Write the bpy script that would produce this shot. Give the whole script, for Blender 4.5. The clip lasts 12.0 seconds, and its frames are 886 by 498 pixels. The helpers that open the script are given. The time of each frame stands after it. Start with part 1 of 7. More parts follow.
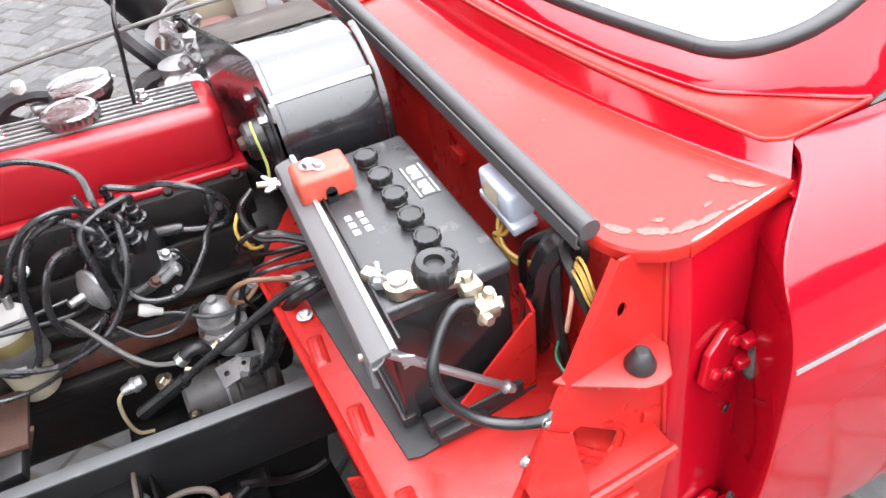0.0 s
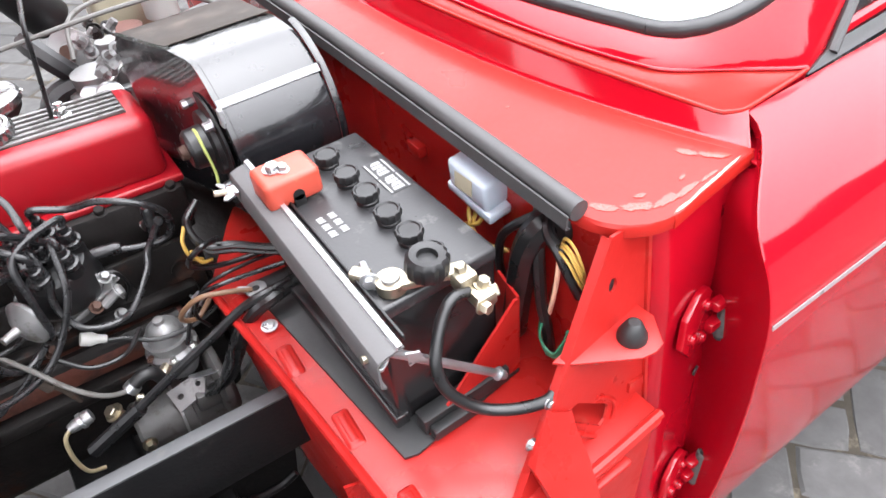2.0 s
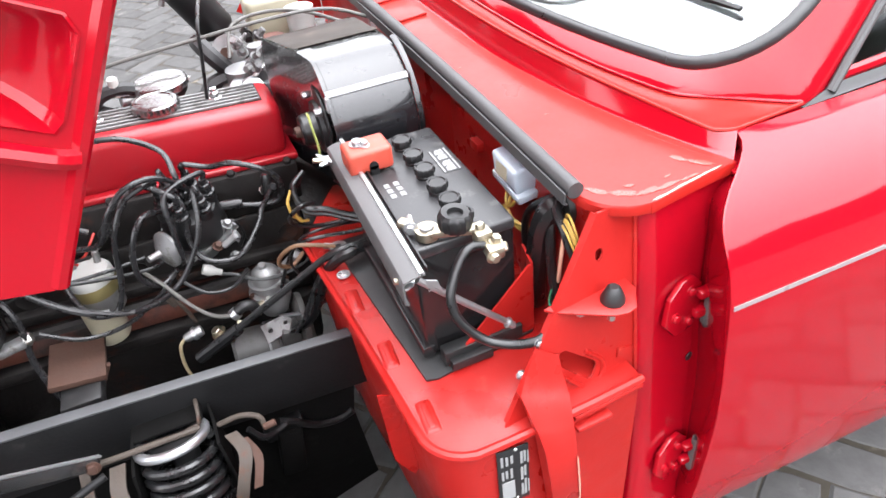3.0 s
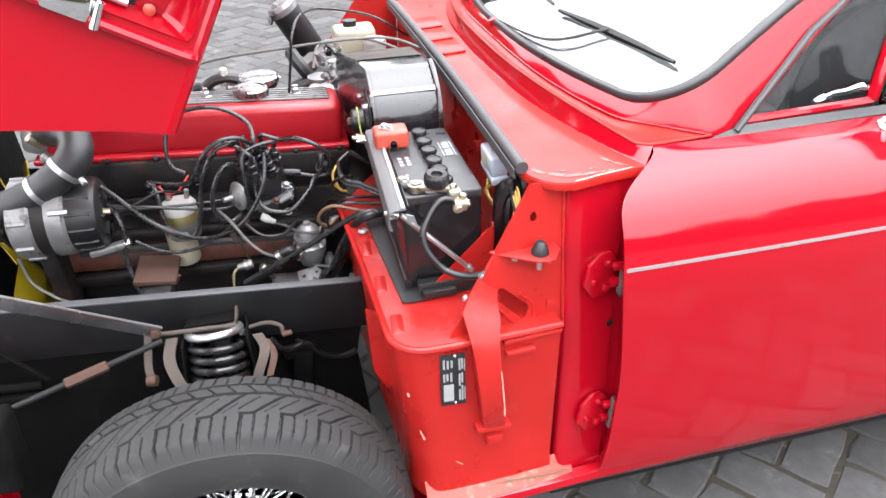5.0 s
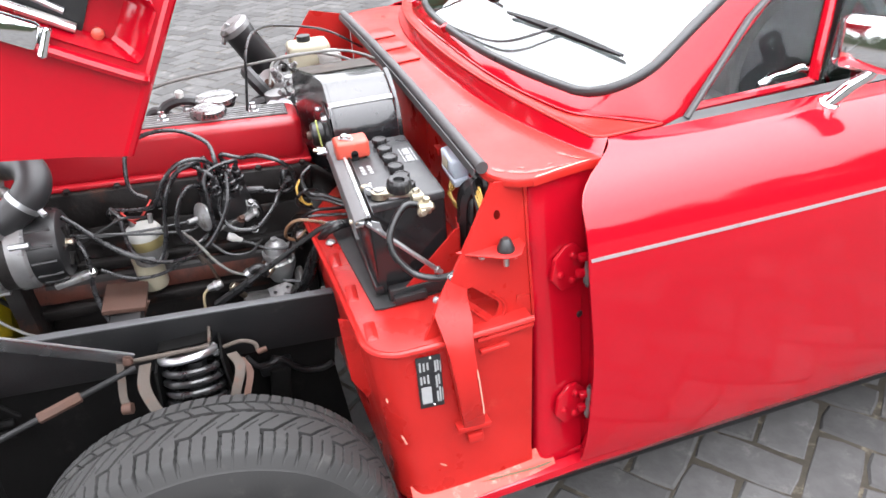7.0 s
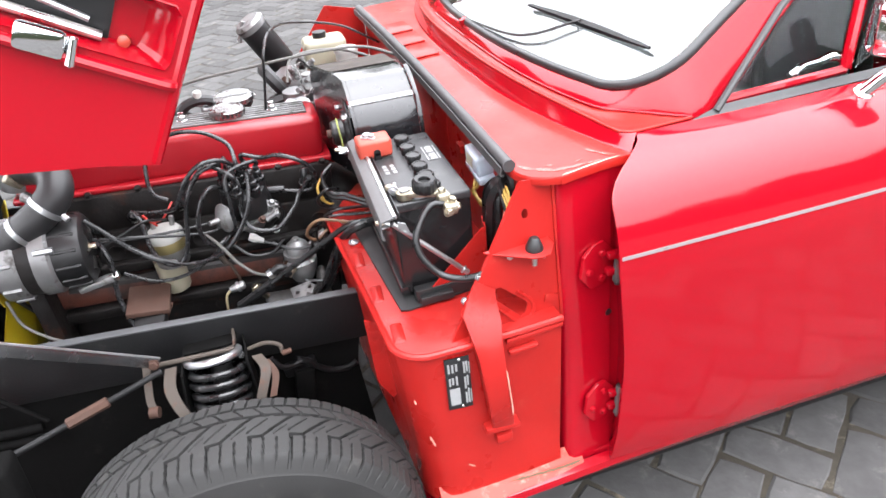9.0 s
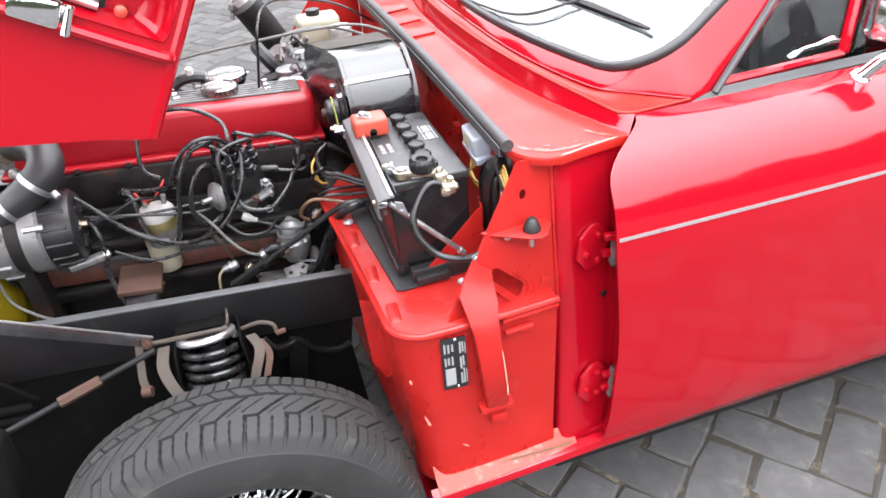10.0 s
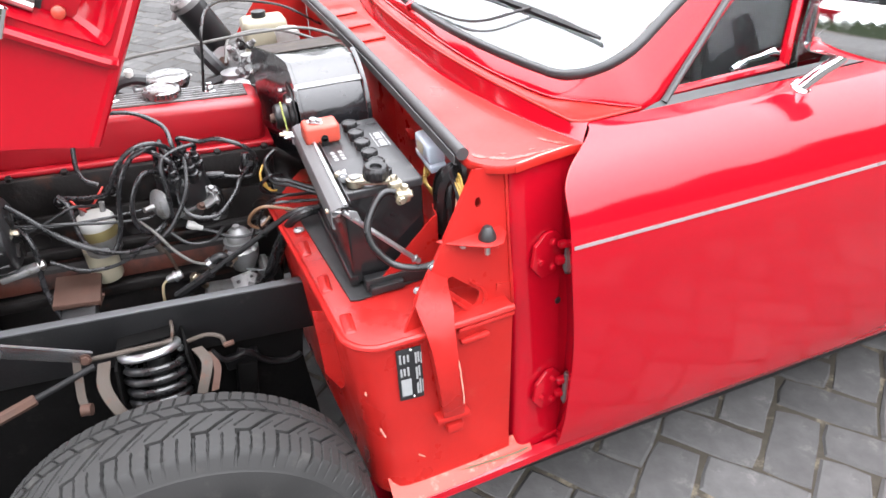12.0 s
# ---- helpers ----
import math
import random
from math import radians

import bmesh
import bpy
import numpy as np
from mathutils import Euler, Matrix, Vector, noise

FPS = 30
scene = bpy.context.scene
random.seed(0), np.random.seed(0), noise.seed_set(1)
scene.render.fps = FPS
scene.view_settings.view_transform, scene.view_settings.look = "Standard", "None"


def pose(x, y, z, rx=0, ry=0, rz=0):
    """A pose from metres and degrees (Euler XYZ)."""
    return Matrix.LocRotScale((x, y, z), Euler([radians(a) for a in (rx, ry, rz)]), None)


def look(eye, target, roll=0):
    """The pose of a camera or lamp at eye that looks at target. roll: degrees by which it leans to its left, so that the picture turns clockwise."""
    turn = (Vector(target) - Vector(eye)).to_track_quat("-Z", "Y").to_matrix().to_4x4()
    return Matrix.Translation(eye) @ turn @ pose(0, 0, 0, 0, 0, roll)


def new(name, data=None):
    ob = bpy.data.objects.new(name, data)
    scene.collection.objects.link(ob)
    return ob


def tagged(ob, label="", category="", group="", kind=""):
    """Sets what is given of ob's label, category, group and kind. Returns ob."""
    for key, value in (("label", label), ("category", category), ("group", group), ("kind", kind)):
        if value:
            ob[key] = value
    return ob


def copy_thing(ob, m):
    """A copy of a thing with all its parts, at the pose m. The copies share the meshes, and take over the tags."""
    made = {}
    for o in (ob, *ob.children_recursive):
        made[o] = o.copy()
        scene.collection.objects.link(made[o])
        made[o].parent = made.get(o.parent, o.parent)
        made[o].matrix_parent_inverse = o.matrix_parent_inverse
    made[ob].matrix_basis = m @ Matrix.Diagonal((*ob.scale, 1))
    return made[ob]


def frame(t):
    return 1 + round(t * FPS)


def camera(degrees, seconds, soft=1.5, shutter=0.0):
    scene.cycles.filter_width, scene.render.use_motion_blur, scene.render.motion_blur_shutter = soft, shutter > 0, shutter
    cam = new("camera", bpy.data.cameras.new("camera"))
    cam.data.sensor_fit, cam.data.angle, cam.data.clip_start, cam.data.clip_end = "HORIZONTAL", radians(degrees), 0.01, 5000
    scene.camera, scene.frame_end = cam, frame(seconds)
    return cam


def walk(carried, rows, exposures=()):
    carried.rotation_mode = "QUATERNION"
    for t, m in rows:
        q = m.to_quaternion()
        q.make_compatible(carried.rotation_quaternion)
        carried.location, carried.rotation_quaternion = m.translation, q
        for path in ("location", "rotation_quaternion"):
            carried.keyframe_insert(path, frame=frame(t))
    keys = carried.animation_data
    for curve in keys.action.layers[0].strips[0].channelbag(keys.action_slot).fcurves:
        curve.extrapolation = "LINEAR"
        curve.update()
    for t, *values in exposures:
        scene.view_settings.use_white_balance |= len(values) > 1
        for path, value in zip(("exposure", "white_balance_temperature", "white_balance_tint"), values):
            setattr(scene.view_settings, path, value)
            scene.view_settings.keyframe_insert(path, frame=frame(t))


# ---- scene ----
cam = camera(66.2, 12.0, soft=1.6)
PATH = [
    (0, (0.249, -0.893, 1.218), (0.771, 0.513, -0.105), -8.5),
    (0.5, (0.197, -0.838, 1.207), (0.949, 0.406, -0.167), -6.4),
    (1, (0.192, -0.836, 1.21), (0.947, 0.385, -0.183), -6.0),
    (1.5, (0.189, -0.845, 1.213), (0.932, 0.402, -0.162), -6.8),
    (2, (0.185, -0.854, 1.219), (0.951, 0.4, -0.137), -6.2),
    (2.5, (0.177, -0.918, 1.24), (0.912, 0.411, -0.062), -6.8),
    (3, (0.171, -1.055, 1.264), (0.692, 0.421, 0.019), -6.8),
    (3.2, (0.152, -1.102, 1.272), (0.684, 0.366, 0.022), -5.2),
    (4.8, (0.171, -1.388, 1.298), (0.615, 0.251, 0.241), -1.8),
    (5, (0.191, -1.399, 1.292), (0.558, 0.246, 0.216), -1.7),
    (5.5, (0.198, -1.421, 1.292), (0.523, 0.244, 0.233), -3.6),
    (6, (0.191, -1.425, 1.294), (0.544, 0.237, 0.239), -3.9),
    (6.5, (0.194, -1.425, 1.296), (0.611, 0.227, 0.25), -3.9),
    (7, (0.195, -1.416, 1.29), (0.644, 0.222, 0.233), -4.5),
    (7.5, (0.193, -1.398, 1.292), (0.622, 0.237, 0.224), -4.6),
    (7.7, (0.188, -1.396, 1.298), (0.595, 0.245, 0.23), -4.8),
    (9.5, (0.174, -1.388, 1.296), (0.588, 0.237, 0.206), -6.2),
    (10, (0.166, -1.386, 1.291), (0.599, 0.213, 0.171), -5.0),
    (10.5, (0.166, -1.383, 1.286), (0.61, 0.217, 0.172), -4.9),
    (11, (0.159, -1.381, 1.287), (0.607, 0.219, 0.174), -4.9),
    (11.5, (0.159, -1.376, 1.291), (0.666, 0.188, 0.152), -3.0),
    (12, (0.159, -1.367, 1.292), (0.742, 0.183, 0.17), -2.4),
]
walk(cam, [(t, look(eye, target, roll)) for t, eye, target, roll in PATH], [(0.0, 0.17), (0.8, -0.01), (12.0, -0.01)])

# ---- light: an overcast sky with a broad, weak sun behind the cloud ----
world = bpy.data.worlds.new("overcast_sky")
scene.world = world
world.use_nodes = True
wn, wl = world.node_tree.nodes, world.node_tree.links
wn.clear()
sky = wn.new("ShaderNodeTexSky")
sky.sky_type = "NISHITA"
sky.sun_disc = False
sky.sun_elevation = radians(81)
sky.sun_rotation = radians(140)
sky.altitude = 50
sky.air_density = 1.0
sky.dust_density = 6.0
sky.ozone_density = 0.5
pale = wn.new("ShaderNodeHueSaturation")
pale.inputs["Saturation"].default_value = 0.1
wl.new(sky.outputs["Color"], pale.inputs["Color"])
# the cloud cover: even, and brighter in a broad glow round the hidden sun
SUN_WAY = Vector((0.10, -0.12, 0.98)).normalized()
place = wn.new("ShaderNodeTexCoord")
dot = wn.new("ShaderNodeVectorMath")
dot.operation = "DOT_PRODUCT"
dot.inputs[1].default_value = SUN_WAY
wl.new(place.outputs["Generated"], dot.inputs[0])
pos = wn.new("ShaderNodeMath")
pos.operation = "MAXIMUM"
pos.inputs[1].default_value = 0.0
wl.new(dot.outputs["Value"], pos.inputs[0])
lobe = wn.new("ShaderNodeMath")
lobe.operation = "POWER"
lobe.inputs[1].default_value = 3.0
wl.new(pos.outputs["Value"], lobe.inputs[0])
glow = wn.new("ShaderNodeMapRange")
glow.inputs["To Min"].default_value = 58.0
glow.inputs["To Max"].default_value = 150.0
wl.new(lobe.outputs["Value"], glow.inputs["Value"])
cloud = wn.new("ShaderNodeMix")
cloud.data_type = "RGBA"
cloud.inputs["Factor"].default_value = 0.85
wl.new(pale.outputs["Color"], cloud.inputs["A"])
tint = wn.new("ShaderNodeVectorMath")
tint.operation = "MULTIPLY"
tint.inputs[1].default_value = (0.985, 0.995, 1.06)
wl.new(glow.outputs["Result"], tint.inputs[0])
wl.new(tint.outputs["Vector"], cloud.inputs["B"])
back = wn.new("ShaderNodeBackground")
back.inputs["Strength"].default_value = 0.1
wl.new(cloud.outputs["Result"], back.inputs["Color"])
out = wn.new("ShaderNodeOutputWorld")
wl.new(back.outputs["Background"], out.inputs["Surface"])

sun_data = bpy.data.lights.new("sun", "SUN")
sun_data.energy = 0.5
sun_data.angle = radians(60)
sun_data.color = (1.0, 0.97, 0.93)
sun = new("sun", sun_data)
sun.matrix_world = look(SUN_WAY * 8, (0, 0, 0))


# ---- materials ----
def material(name, base, rough=0.5, metal=0.0, vary=0.12, scale=30.0, bump=0.0, fine=300.0, coat=0.0,
             dirt=None, dirt_amount=0.5, dirt_scale=8.0, rough_vary=0.1, spec=0.5, coat_ior=1.5, coat_rough=0.03):
    """A procedural surface: base colour with a broad mottling and a fine grain, optional dirt in patches."""
    m = bpy.data.materials.new(name)
    m.use_nodes = True
    n, l = m.node_tree.nodes, m.node_tree.links
    b = n["Principled BSDF"]
    b.inputs["Metallic"].default_value = metal
    b.inputs["Coat Weight"].default_value = coat
    b.inputs["Coat Roughness"].default_value = coat_rough
    b.inputs["Coat IOR"].default_value = coat_ior
    b.inputs["Specular IOR Level"].default_value = spec
    co = n.new("ShaderNodeTexCoord")
    broad = n.new("ShaderNodeTexNoise")
    broad.inputs["Scale"].default_value = scale
    broad.inputs["Detail"].default_value = 6
    l.new(co.outputs["Object"], broad.inputs["Vector"])
    grain = n.new("ShaderNodeTexNoise")
    grain.inputs["Scale"].default_value = fine
    grain.inputs["Detail"].default_value = 3
    l.new(co.outputs["Object"], grain.inputs["Vector"])
    mix = n.new("ShaderNodeMix")
    mix.data_type = "RGBA"
    l.new(broad.outputs["Fac"], mix.inputs["Factor"])
    mix.inputs["A"].default_value = (*[c * (1 - vary) for c in base], 1)
    mix.inputs["B"].default_value = (*[min(1, c * (1 + vary)) for c in base], 1)
    colour = mix.outputs["Result"]
    rr = n.new("ShaderNodeMapRange")
    rr.inputs["From Min"].default_value, rr.inputs["From Max"].default_value = 0.3, 0.7
    rr.inputs["To Min"].default_value = max(0.02, rough - rough_vary)
    rr.inputs["To Max"].default_value = min(1, rough + rough_vary)
    l.new(broad.outputs["Fac"], rr.inputs["Value"])
    roughness = rr.outputs["Result"]
    if dirt:
        patch = n.new("ShaderNodeTexNoise")
        patch.inputs["Scale"].default_value = dirt_scale
        patch.inputs["Detail"].default_value = 8
        patch.inputs["Roughness"].default_value = 0.65
        l.new(co.outputs["Object"], patch.inputs["Vector"])
        ramp = n.new("ShaderNodeMapRange")
        ramp.inputs["From Min"].default_value = 0.75 - 0.4 * dirt_amount
        ramp.inputs["From Max"].default_value = 0.85 - 0.3 * dirt_amount
        l.new(patch.outputs["Fac"], ramp.inputs["Value"])
        d = n.new("ShaderNodeMix")
        d.data_type = "RGBA"
        l.new(ramp.outputs["Result"], d.inputs["Factor"])
        l.new(colour, d.inputs["A"])
        d.inputs["B"].default_value = (*dirt, 1)
        colour = d.outputs["Result"]
        rd = n.new("ShaderNodeMix")
        l.new(ramp.outputs["Result"], rd.inputs["Factor"])
        l.new(roughness, rd.inputs["A"])
        rd.inputs["B"].default_value = 0.85
        roughness = rd.outputs["Result"]
    l.new(colour, b.inputs["Base Color"])
    l.new(roughness, b.inputs["Roughness"])
    if bump:
        add = n.new("ShaderNodeMath")
        l.new(broad.outputs["Fac"], add.inputs[0])
        l.new(grain.outputs["Fac"], add.inputs[1])
        bp = n.new("ShaderNodeBump")
        bp.inputs["Strength"].default_value = bump
        bp.inputs["Distance"].default_value = 0.002
        l.new(add.outputs["Value"], bp.inputs["Height"])
        l.new(bp.outputs["Normal"], b.inputs["Normal"])
    return m


GLOSS = material("gloss_red_paint", (0.278, 0.0022, 0.0085), 0.45, coat=1.0, coat_ior=1.48, coat_rough=0.085, vary=0.04, scale=4, rough_vary=0.05, spec=0.0)
SATIN = material("satin_red_paint", (0.305, 0.0105, 0.0085), 0.36, coat=0.0, vary=0.22, scale=11, bump=0.10, fine=90, spec=0.35, rough_vary=0.16,
                 dirt=(0.38, 0.045, 0.030), dirt_amount=0.30, dirt_scale=24)
SCUTTLE = material("scuttle_red_paint", (0.285, 0.0115, 0.0083), 0.40, coat=0.30, coat_ior=1.5, coat_rough=0.22, vary=0.2, scale=7, bump=0.06, fine=110, spec=0.12, rough_vary=0.14,
                   dirt=(0.36, 0.05, 0.035), dirt_amount=0.24, dirt_scale=26)
ROCKER_RED = material("rocker_red_paint", (0.30, 0.003, 0.009), 0.40, coat=0.2, vary=0.06, scale=12, bump=0.03)
BLACK_PAINT = material("black_paint", (0.006, 0.006, 0.0065), 0.38, vary=0.25, scale=20, bump=0.12, fine=160,
                       dirt=(0.06, 0.051, 0.042), dirt_amount=0.2, dirt_scale=40)
HEATER_BLACK = material("heater_black", (0.011, 0.011, 0.0125), 0.20, vary=0.4, scale=90, bump=0.09, fine=260, coat=0.6, coat_ior=1.5, coat_rough=0.06,
                        dirt=(0.09, 0.086, 0.083), dirt_amount=0.16, dirt_scale=85)
CHASSIS = material("chassis_black", (0.0055, 0.0056, 0.006), 0.5, vary=0.3, scale=12, bump=0.2, fine=180, spec=0.28,
                   dirt=(0.030, 0.028, 0.026), dirt_amount=0.32, dirt_scale=16)
# for black parts low down; darker than chassis paint to carry deep shade
SHADE_BLACK = material("shade_black", (0.0045, 0.0044, 0.0043), 0.85, vary=0.5, scale=25, bump=0.5, fine=90, spec=0.05,
                      dirt=(0.014, 0.013, 0.012), dirt_amount=0.4, dirt_scale=14)
SPRING_BLACK = material("spring_enamel", (0.012, 0.012, 0.0125), 0.28, vary=0.3, scale=30, bump=0.08, coat=0.3, dirt=(0.07, 0.068, 0.065), dirt_amount=0.3, dirt_scale=45)
PLASTIC = material("black_plastic", (0.007, 0.007, 0.0075), 0.42, vary=0.15, scale=40, bump=0.04)
BATTERY_CASE = material("battery_case", (0.0096, 0.009, 0.0096), 0.22, vary=0.2, scale=15, rough_vary=0.06)
BATTERY_TOP = material("battery_top", (0.022, 0.022, 0.0235), 0.36, vary=0.4, scale=35, bump=0.06,
                       dirt=(0.11, 0.11, 0.105), dirt_amount=0.45, dirt_scale=30)
RUBBER = material("black_rubber", (0.010, 0.010, 0.0105), 0.5, vary=0.2, scale=25, bump=0.1, fine=220,
                  dirt=(0.042, 0.042, 0.0408), dirt_amount=0.3, dirt_scale=20)
SEAL_RUBBER = material("seal_rubber", (0.040, 0.040, 0.041), 0.55, vary=0.25, scale=18, bump=0.12, fine=200,
                       dirt=(0.066, 0.066, 0.066), dirt_amount=0.35, dirt_scale=25)
HOSE_RUBBER = material("hose_rubber", (0.015, 0.015, 0.016), 0.45, vary=0.25, scale=25, bump=0.12, dirt=(0.045, 0.045, 0.044), dirt_amount=0.35, dirt_scale=25)
TYRE = material("tyre_rubber", (0.0225, 0.0222, 0.0218), 0.68, vary=0.3, scale=14, bump=0.12, fine=250, spec=0.25, rough_vary=0.12,
                dirt=(0.048, 0.046, 0.043), dirt_amount=0.42, dirt_scale=16)
CABLE = material("cable_sheath", (0.007, 0.007, 0.0075), 0.33, vary=0.3, scale=50, dirt=(0.054, 0.051, 0.048), dirt_amount=0.3, dirt_scale=35)
LEAD = material("plug_lead", (0.014, 0.014, 0.015), 0.26, vary=0.35, scale=50, dirt=(0.078, 0.072, 0.066), dirt_amount=0.35, dirt_scale=30)
SATIN_ALLOY = material("satin_alloy", (0.24, 0.24, 0.24), 0.24, metal=0.95, vary=0.2, scale=40, bump=0.1, dirt=(0.10, 0.085, 0.07), dirt_amount=0.38, dirt_scale=70)
DUSTY_BLACK = material("dusty_black", (0.030, 0.024, 0.020), 0.6, vary=0.4, scale=18, bump=0.2, spec=0.3, dirt=(0.085, 0.072, 0.062), dirt_amount=0.55, dirt_scale=22)
STEEL = material("bright_steel", (0.62, 0.62, 0.60), 0.3, metal=1.0, vary=0.15, scale=30, bump=0.05,
                 dirt=(0.22, 0.17, 0.12), dirt_amount=0.15, dirt_scale=50)
ZINC = material("zinc_plate", (0.42, 0.43, 0.44), 0.36, metal=0.9, vary=0.15, scale=40, bump=0.05)
WHITE_STEEL = material("galvanised_bar", (0.50, 0.51, 0.52), 0.36, metal=0.8, vary=0.2, scale=35, bump=0.08,
                       dirt=(0.13, 0.12, 0.11), dirt_amount=0.3, dirt_scale=60)
DARK_STEEL = material("dark_steel", (0.22, 0.22, 0.225), 0.22, metal=0.9, vary=0.25, scale=20, bump=0.05, dirt=(0.06, 0.045, 0.035), dirt_amount=0.3, dirt_scale=25)
CHROME = material("chrome", (0.85, 0.86, 0.87), 0.08, metal=1.0, vary=0.03, rough_vary=0.04)
BRASS = material("brass_clamp", (0.40, 0.36, 0.28), 0.40, metal=1.0, vary=0.2, scale=60, bump=0.08,
                 dirt=(0.12, 0.08, 0.04), dirt_amount=0.4, dirt_scale=90)
ALLOY = material("dull_alloy", (0.27, 0.27, 0.27), 0.42, metal=0.75, vary=0.25, scale=30, bump=0.15, fine=200,
                 dirt=(0.10, 0.085, 0.07), dirt_amount=0.4, dirt_scale=25)
ALLOY_DARK = material("grimy_alloy", (0.20, 0.20, 0.20), 0.42, metal=0.5, vary=0.35, scale=30, bump=0.2, fine=180,
                      dirt=(0.045, 0.038, 0.032), dirt_amount=0.5, dirt_scale=28)
DULL_BRASS = material("dull_brass", (0.20, 0.165, 0.07), 0.45, metal=0.5, vary=0.2, scale=40)
GREASY = material("greasy_iron", (0.0105, 0.0092, 0.0088), 0.5, metal=0.0, vary=0.6, scale=22, bump=0.5, fine=120, spec=0.25, rough_vary=0.2,
                  dirt=(0.062, 0.023, 0.013), dirt_amount=0.40, dirt_scale=13)
RUST = material("rusty_steel", (0.055, 0.025, 0.016), 0.75, metal=0.1, vary=0.4, scale=30, bump=0.25, fine=200,
                dirt=(0.054, 0.024, 0.015), dirt_amount=0.5, dirt_scale=25)
RUST_LIGHT = material("rusty_tan_steel", (0.047, 0.036, 0.028), 0.7, metal=0.1, vary=0.35, scale=30, bump=0.2,
                      dirt=(0.085, 0.034, 0.019), dirt_amount=0.5, dirt_scale=42)
RED_OXIDE = material("red_oxide_iron", (0.085, 0.024, 0.015), 0.6, vary=0.35, scale=14, bump=0.2,
                     dirt=(0.018, 0.014, 0.012), dirt_amount=0.72, dirt_scale=15)
STRAP_GREY = material("painted_strap", (0.20, 0.205, 0.21), 0.4, vary=0.2, scale=40, bump=0.1, dirt=(0.10, 0.095, 0.09), dirt_amount=0.3, dirt_scale=60)
WHITE_PLASTIC = material("white_plastic", (0.38, 0.38, 0.36), 0.4, vary=0.06, scale=30, dirt=(0.27, 0.24, 0.18), dirt_amount=0.15, dirt_scale=30)
CREAM = material("cream_plastic", (0.31, 0.285, 0.21), 0.4, vary=0.12, scale=20, dirt=(0.24, 0.192, 0.12), dirt_amount=0.25, dirt_scale=25)
YELLOW_PLASTIC = material("yellow_plastic", (0.40, 0.30, 0.012), 0.4, vary=0.1, dirt=(0.15, 0.108, 0.018), dirt_amount=0.3)
RED_PLASTIC = material("red_plastic", (0.40, 0.055, 0.033), 0.45, vary=0.12, scale=30, bump=0.04, dirt=(0.44, 0.15, 0.08), dirt_amount=0.45, dirt_scale=14)
BLUE_GREY = material("blue_grey_plastic", (0.40, 0.45, 0.51), 0.4, vary=0.12, scale=30, dirt=(0.36, 0.372, 0.372), dirt_amount=0.2, dirt_scale=40)
YELLOW_WIRE = material("yellow_wire", (0.40, 0.25, 0.055), 0.45, vary=0.15)
GREEN_WIRE = material("green_wire", (0.018, 0.132, 0.072), 0.45, vary=0.15)
RED_WIRE = material("red_wire", (0.33, 0.018, 0.012), 0.45, vary=0.15)
BROWN_WIRE = material("brown_wire", (0.144, 0.078, 0.042), 0.5, vary=0.2)
GREY_WIRE = material("grey_braid", (0.085, 0.082, 0.076), 0.5, vary=0.2, dirt=(0.06, 0.054, 0.048), dirt_amount=0.4, dirt_scale=40)
WHITE_PRINT = material("white_print", (0.24, 0.245, 0.245), 0.5, vary=0.1, scale=200, dirt=(0.036, 0.036, 0.036), dirt_amount=0.2, dirt_scale=220)
BLACK_LABEL = material("black_label", (0.012, 0.012, 0.0132), 0.4, vary=0.1)
GREY_STRIPE = material("grey_stripe", (0.215, 0.180, 0.180), 0.35, vary=0.05)
TRIM_GREY = material("cabin_trim", (0.085, 0.087, 0.092), 0.7, vary=0.2, scale=20, bump=0.1)
LEDGE_RED = material("scuffed_red_paint", (0.44, 0.060, 0.046), 0.5, vary=0.25, scale=25, bump=0.08, spec=0.25,
                     dirt=(0.56, 0.25, 0.20), dirt_amount=0.5, dirt_scale=28)
# pale red for real chips, and for the glint painted on the lip
SCUFF_GLINT = material("pale_scuff_glint", (0.52, 0.23, 0.17), 0.5, vary=0.2, scale=80, dirt=(0.58, 0.40, 0.31), dirt_amount=0.45, dirt_scale=60)
# paler, glossier red that paints the sky's glints on the deck
GLINT = material("deck_glint", (0.33, 0.036, 0.026), 0.28, vary=0.35, scale=70, coat=0.6, coat_ior=1.5, coat_rough=0.05, spec=0.2,
                 dirt=(0.36, 0.060, 0.043), dirt_amount=0.5, dirt_scale=90)
GRIMED = material("grimy_grey_paint", (0.060, 0.058, 0.056), 0.5, vary=0.45, scale=30, bump=0.15, dirt=(0.030, 0.022, 0.016), dirt_amount=0.5, dirt_scale=45)
GLAZING_RUBBER = material("glazing_rubber", (0.020, 0.020, 0.021), 0.36, vary=0.2, scale=18, bump=0.06, fine=200)
SILT = material("dried_silt", (0.10, 0.062, 0.035), 0.9, vary=0.4, scale=80, bump=0.3)


def glass_material(name, tint, rough=0.01):
    m = bpy.data.materials.new(name)
    m.use_nodes = True
    b = m.node_tree.nodes["Principled BSDF"]
    b.inputs["Base Color"].default_value = (*tint, 1)
    b.inputs["Transmission Weight"].default_value = 1.0
    b.inputs["Roughness"].default_value = rough
    b.inputs["IOR"].default_value = 1.5
    return m


GLASS = glass_material("window_glass", (0.62, 0.66, 0.66))
GLASS.node_tree.nodes["Principled BSDF"].inputs["IOR"].default_value = 1.22
SCREEN_GLASS = glass_material("laminated_screen_glass", (0.9, 0.93, 0.92))
SCREEN_GLASS.node_tree.nodes["Principled BSDF"].inputs["IOR"].default_value = 1.75


# ---- mesh helpers ----
def origin(ob):
    at = Vector()
    while ob:
        at += ob.location
        ob = ob.parent
    return at


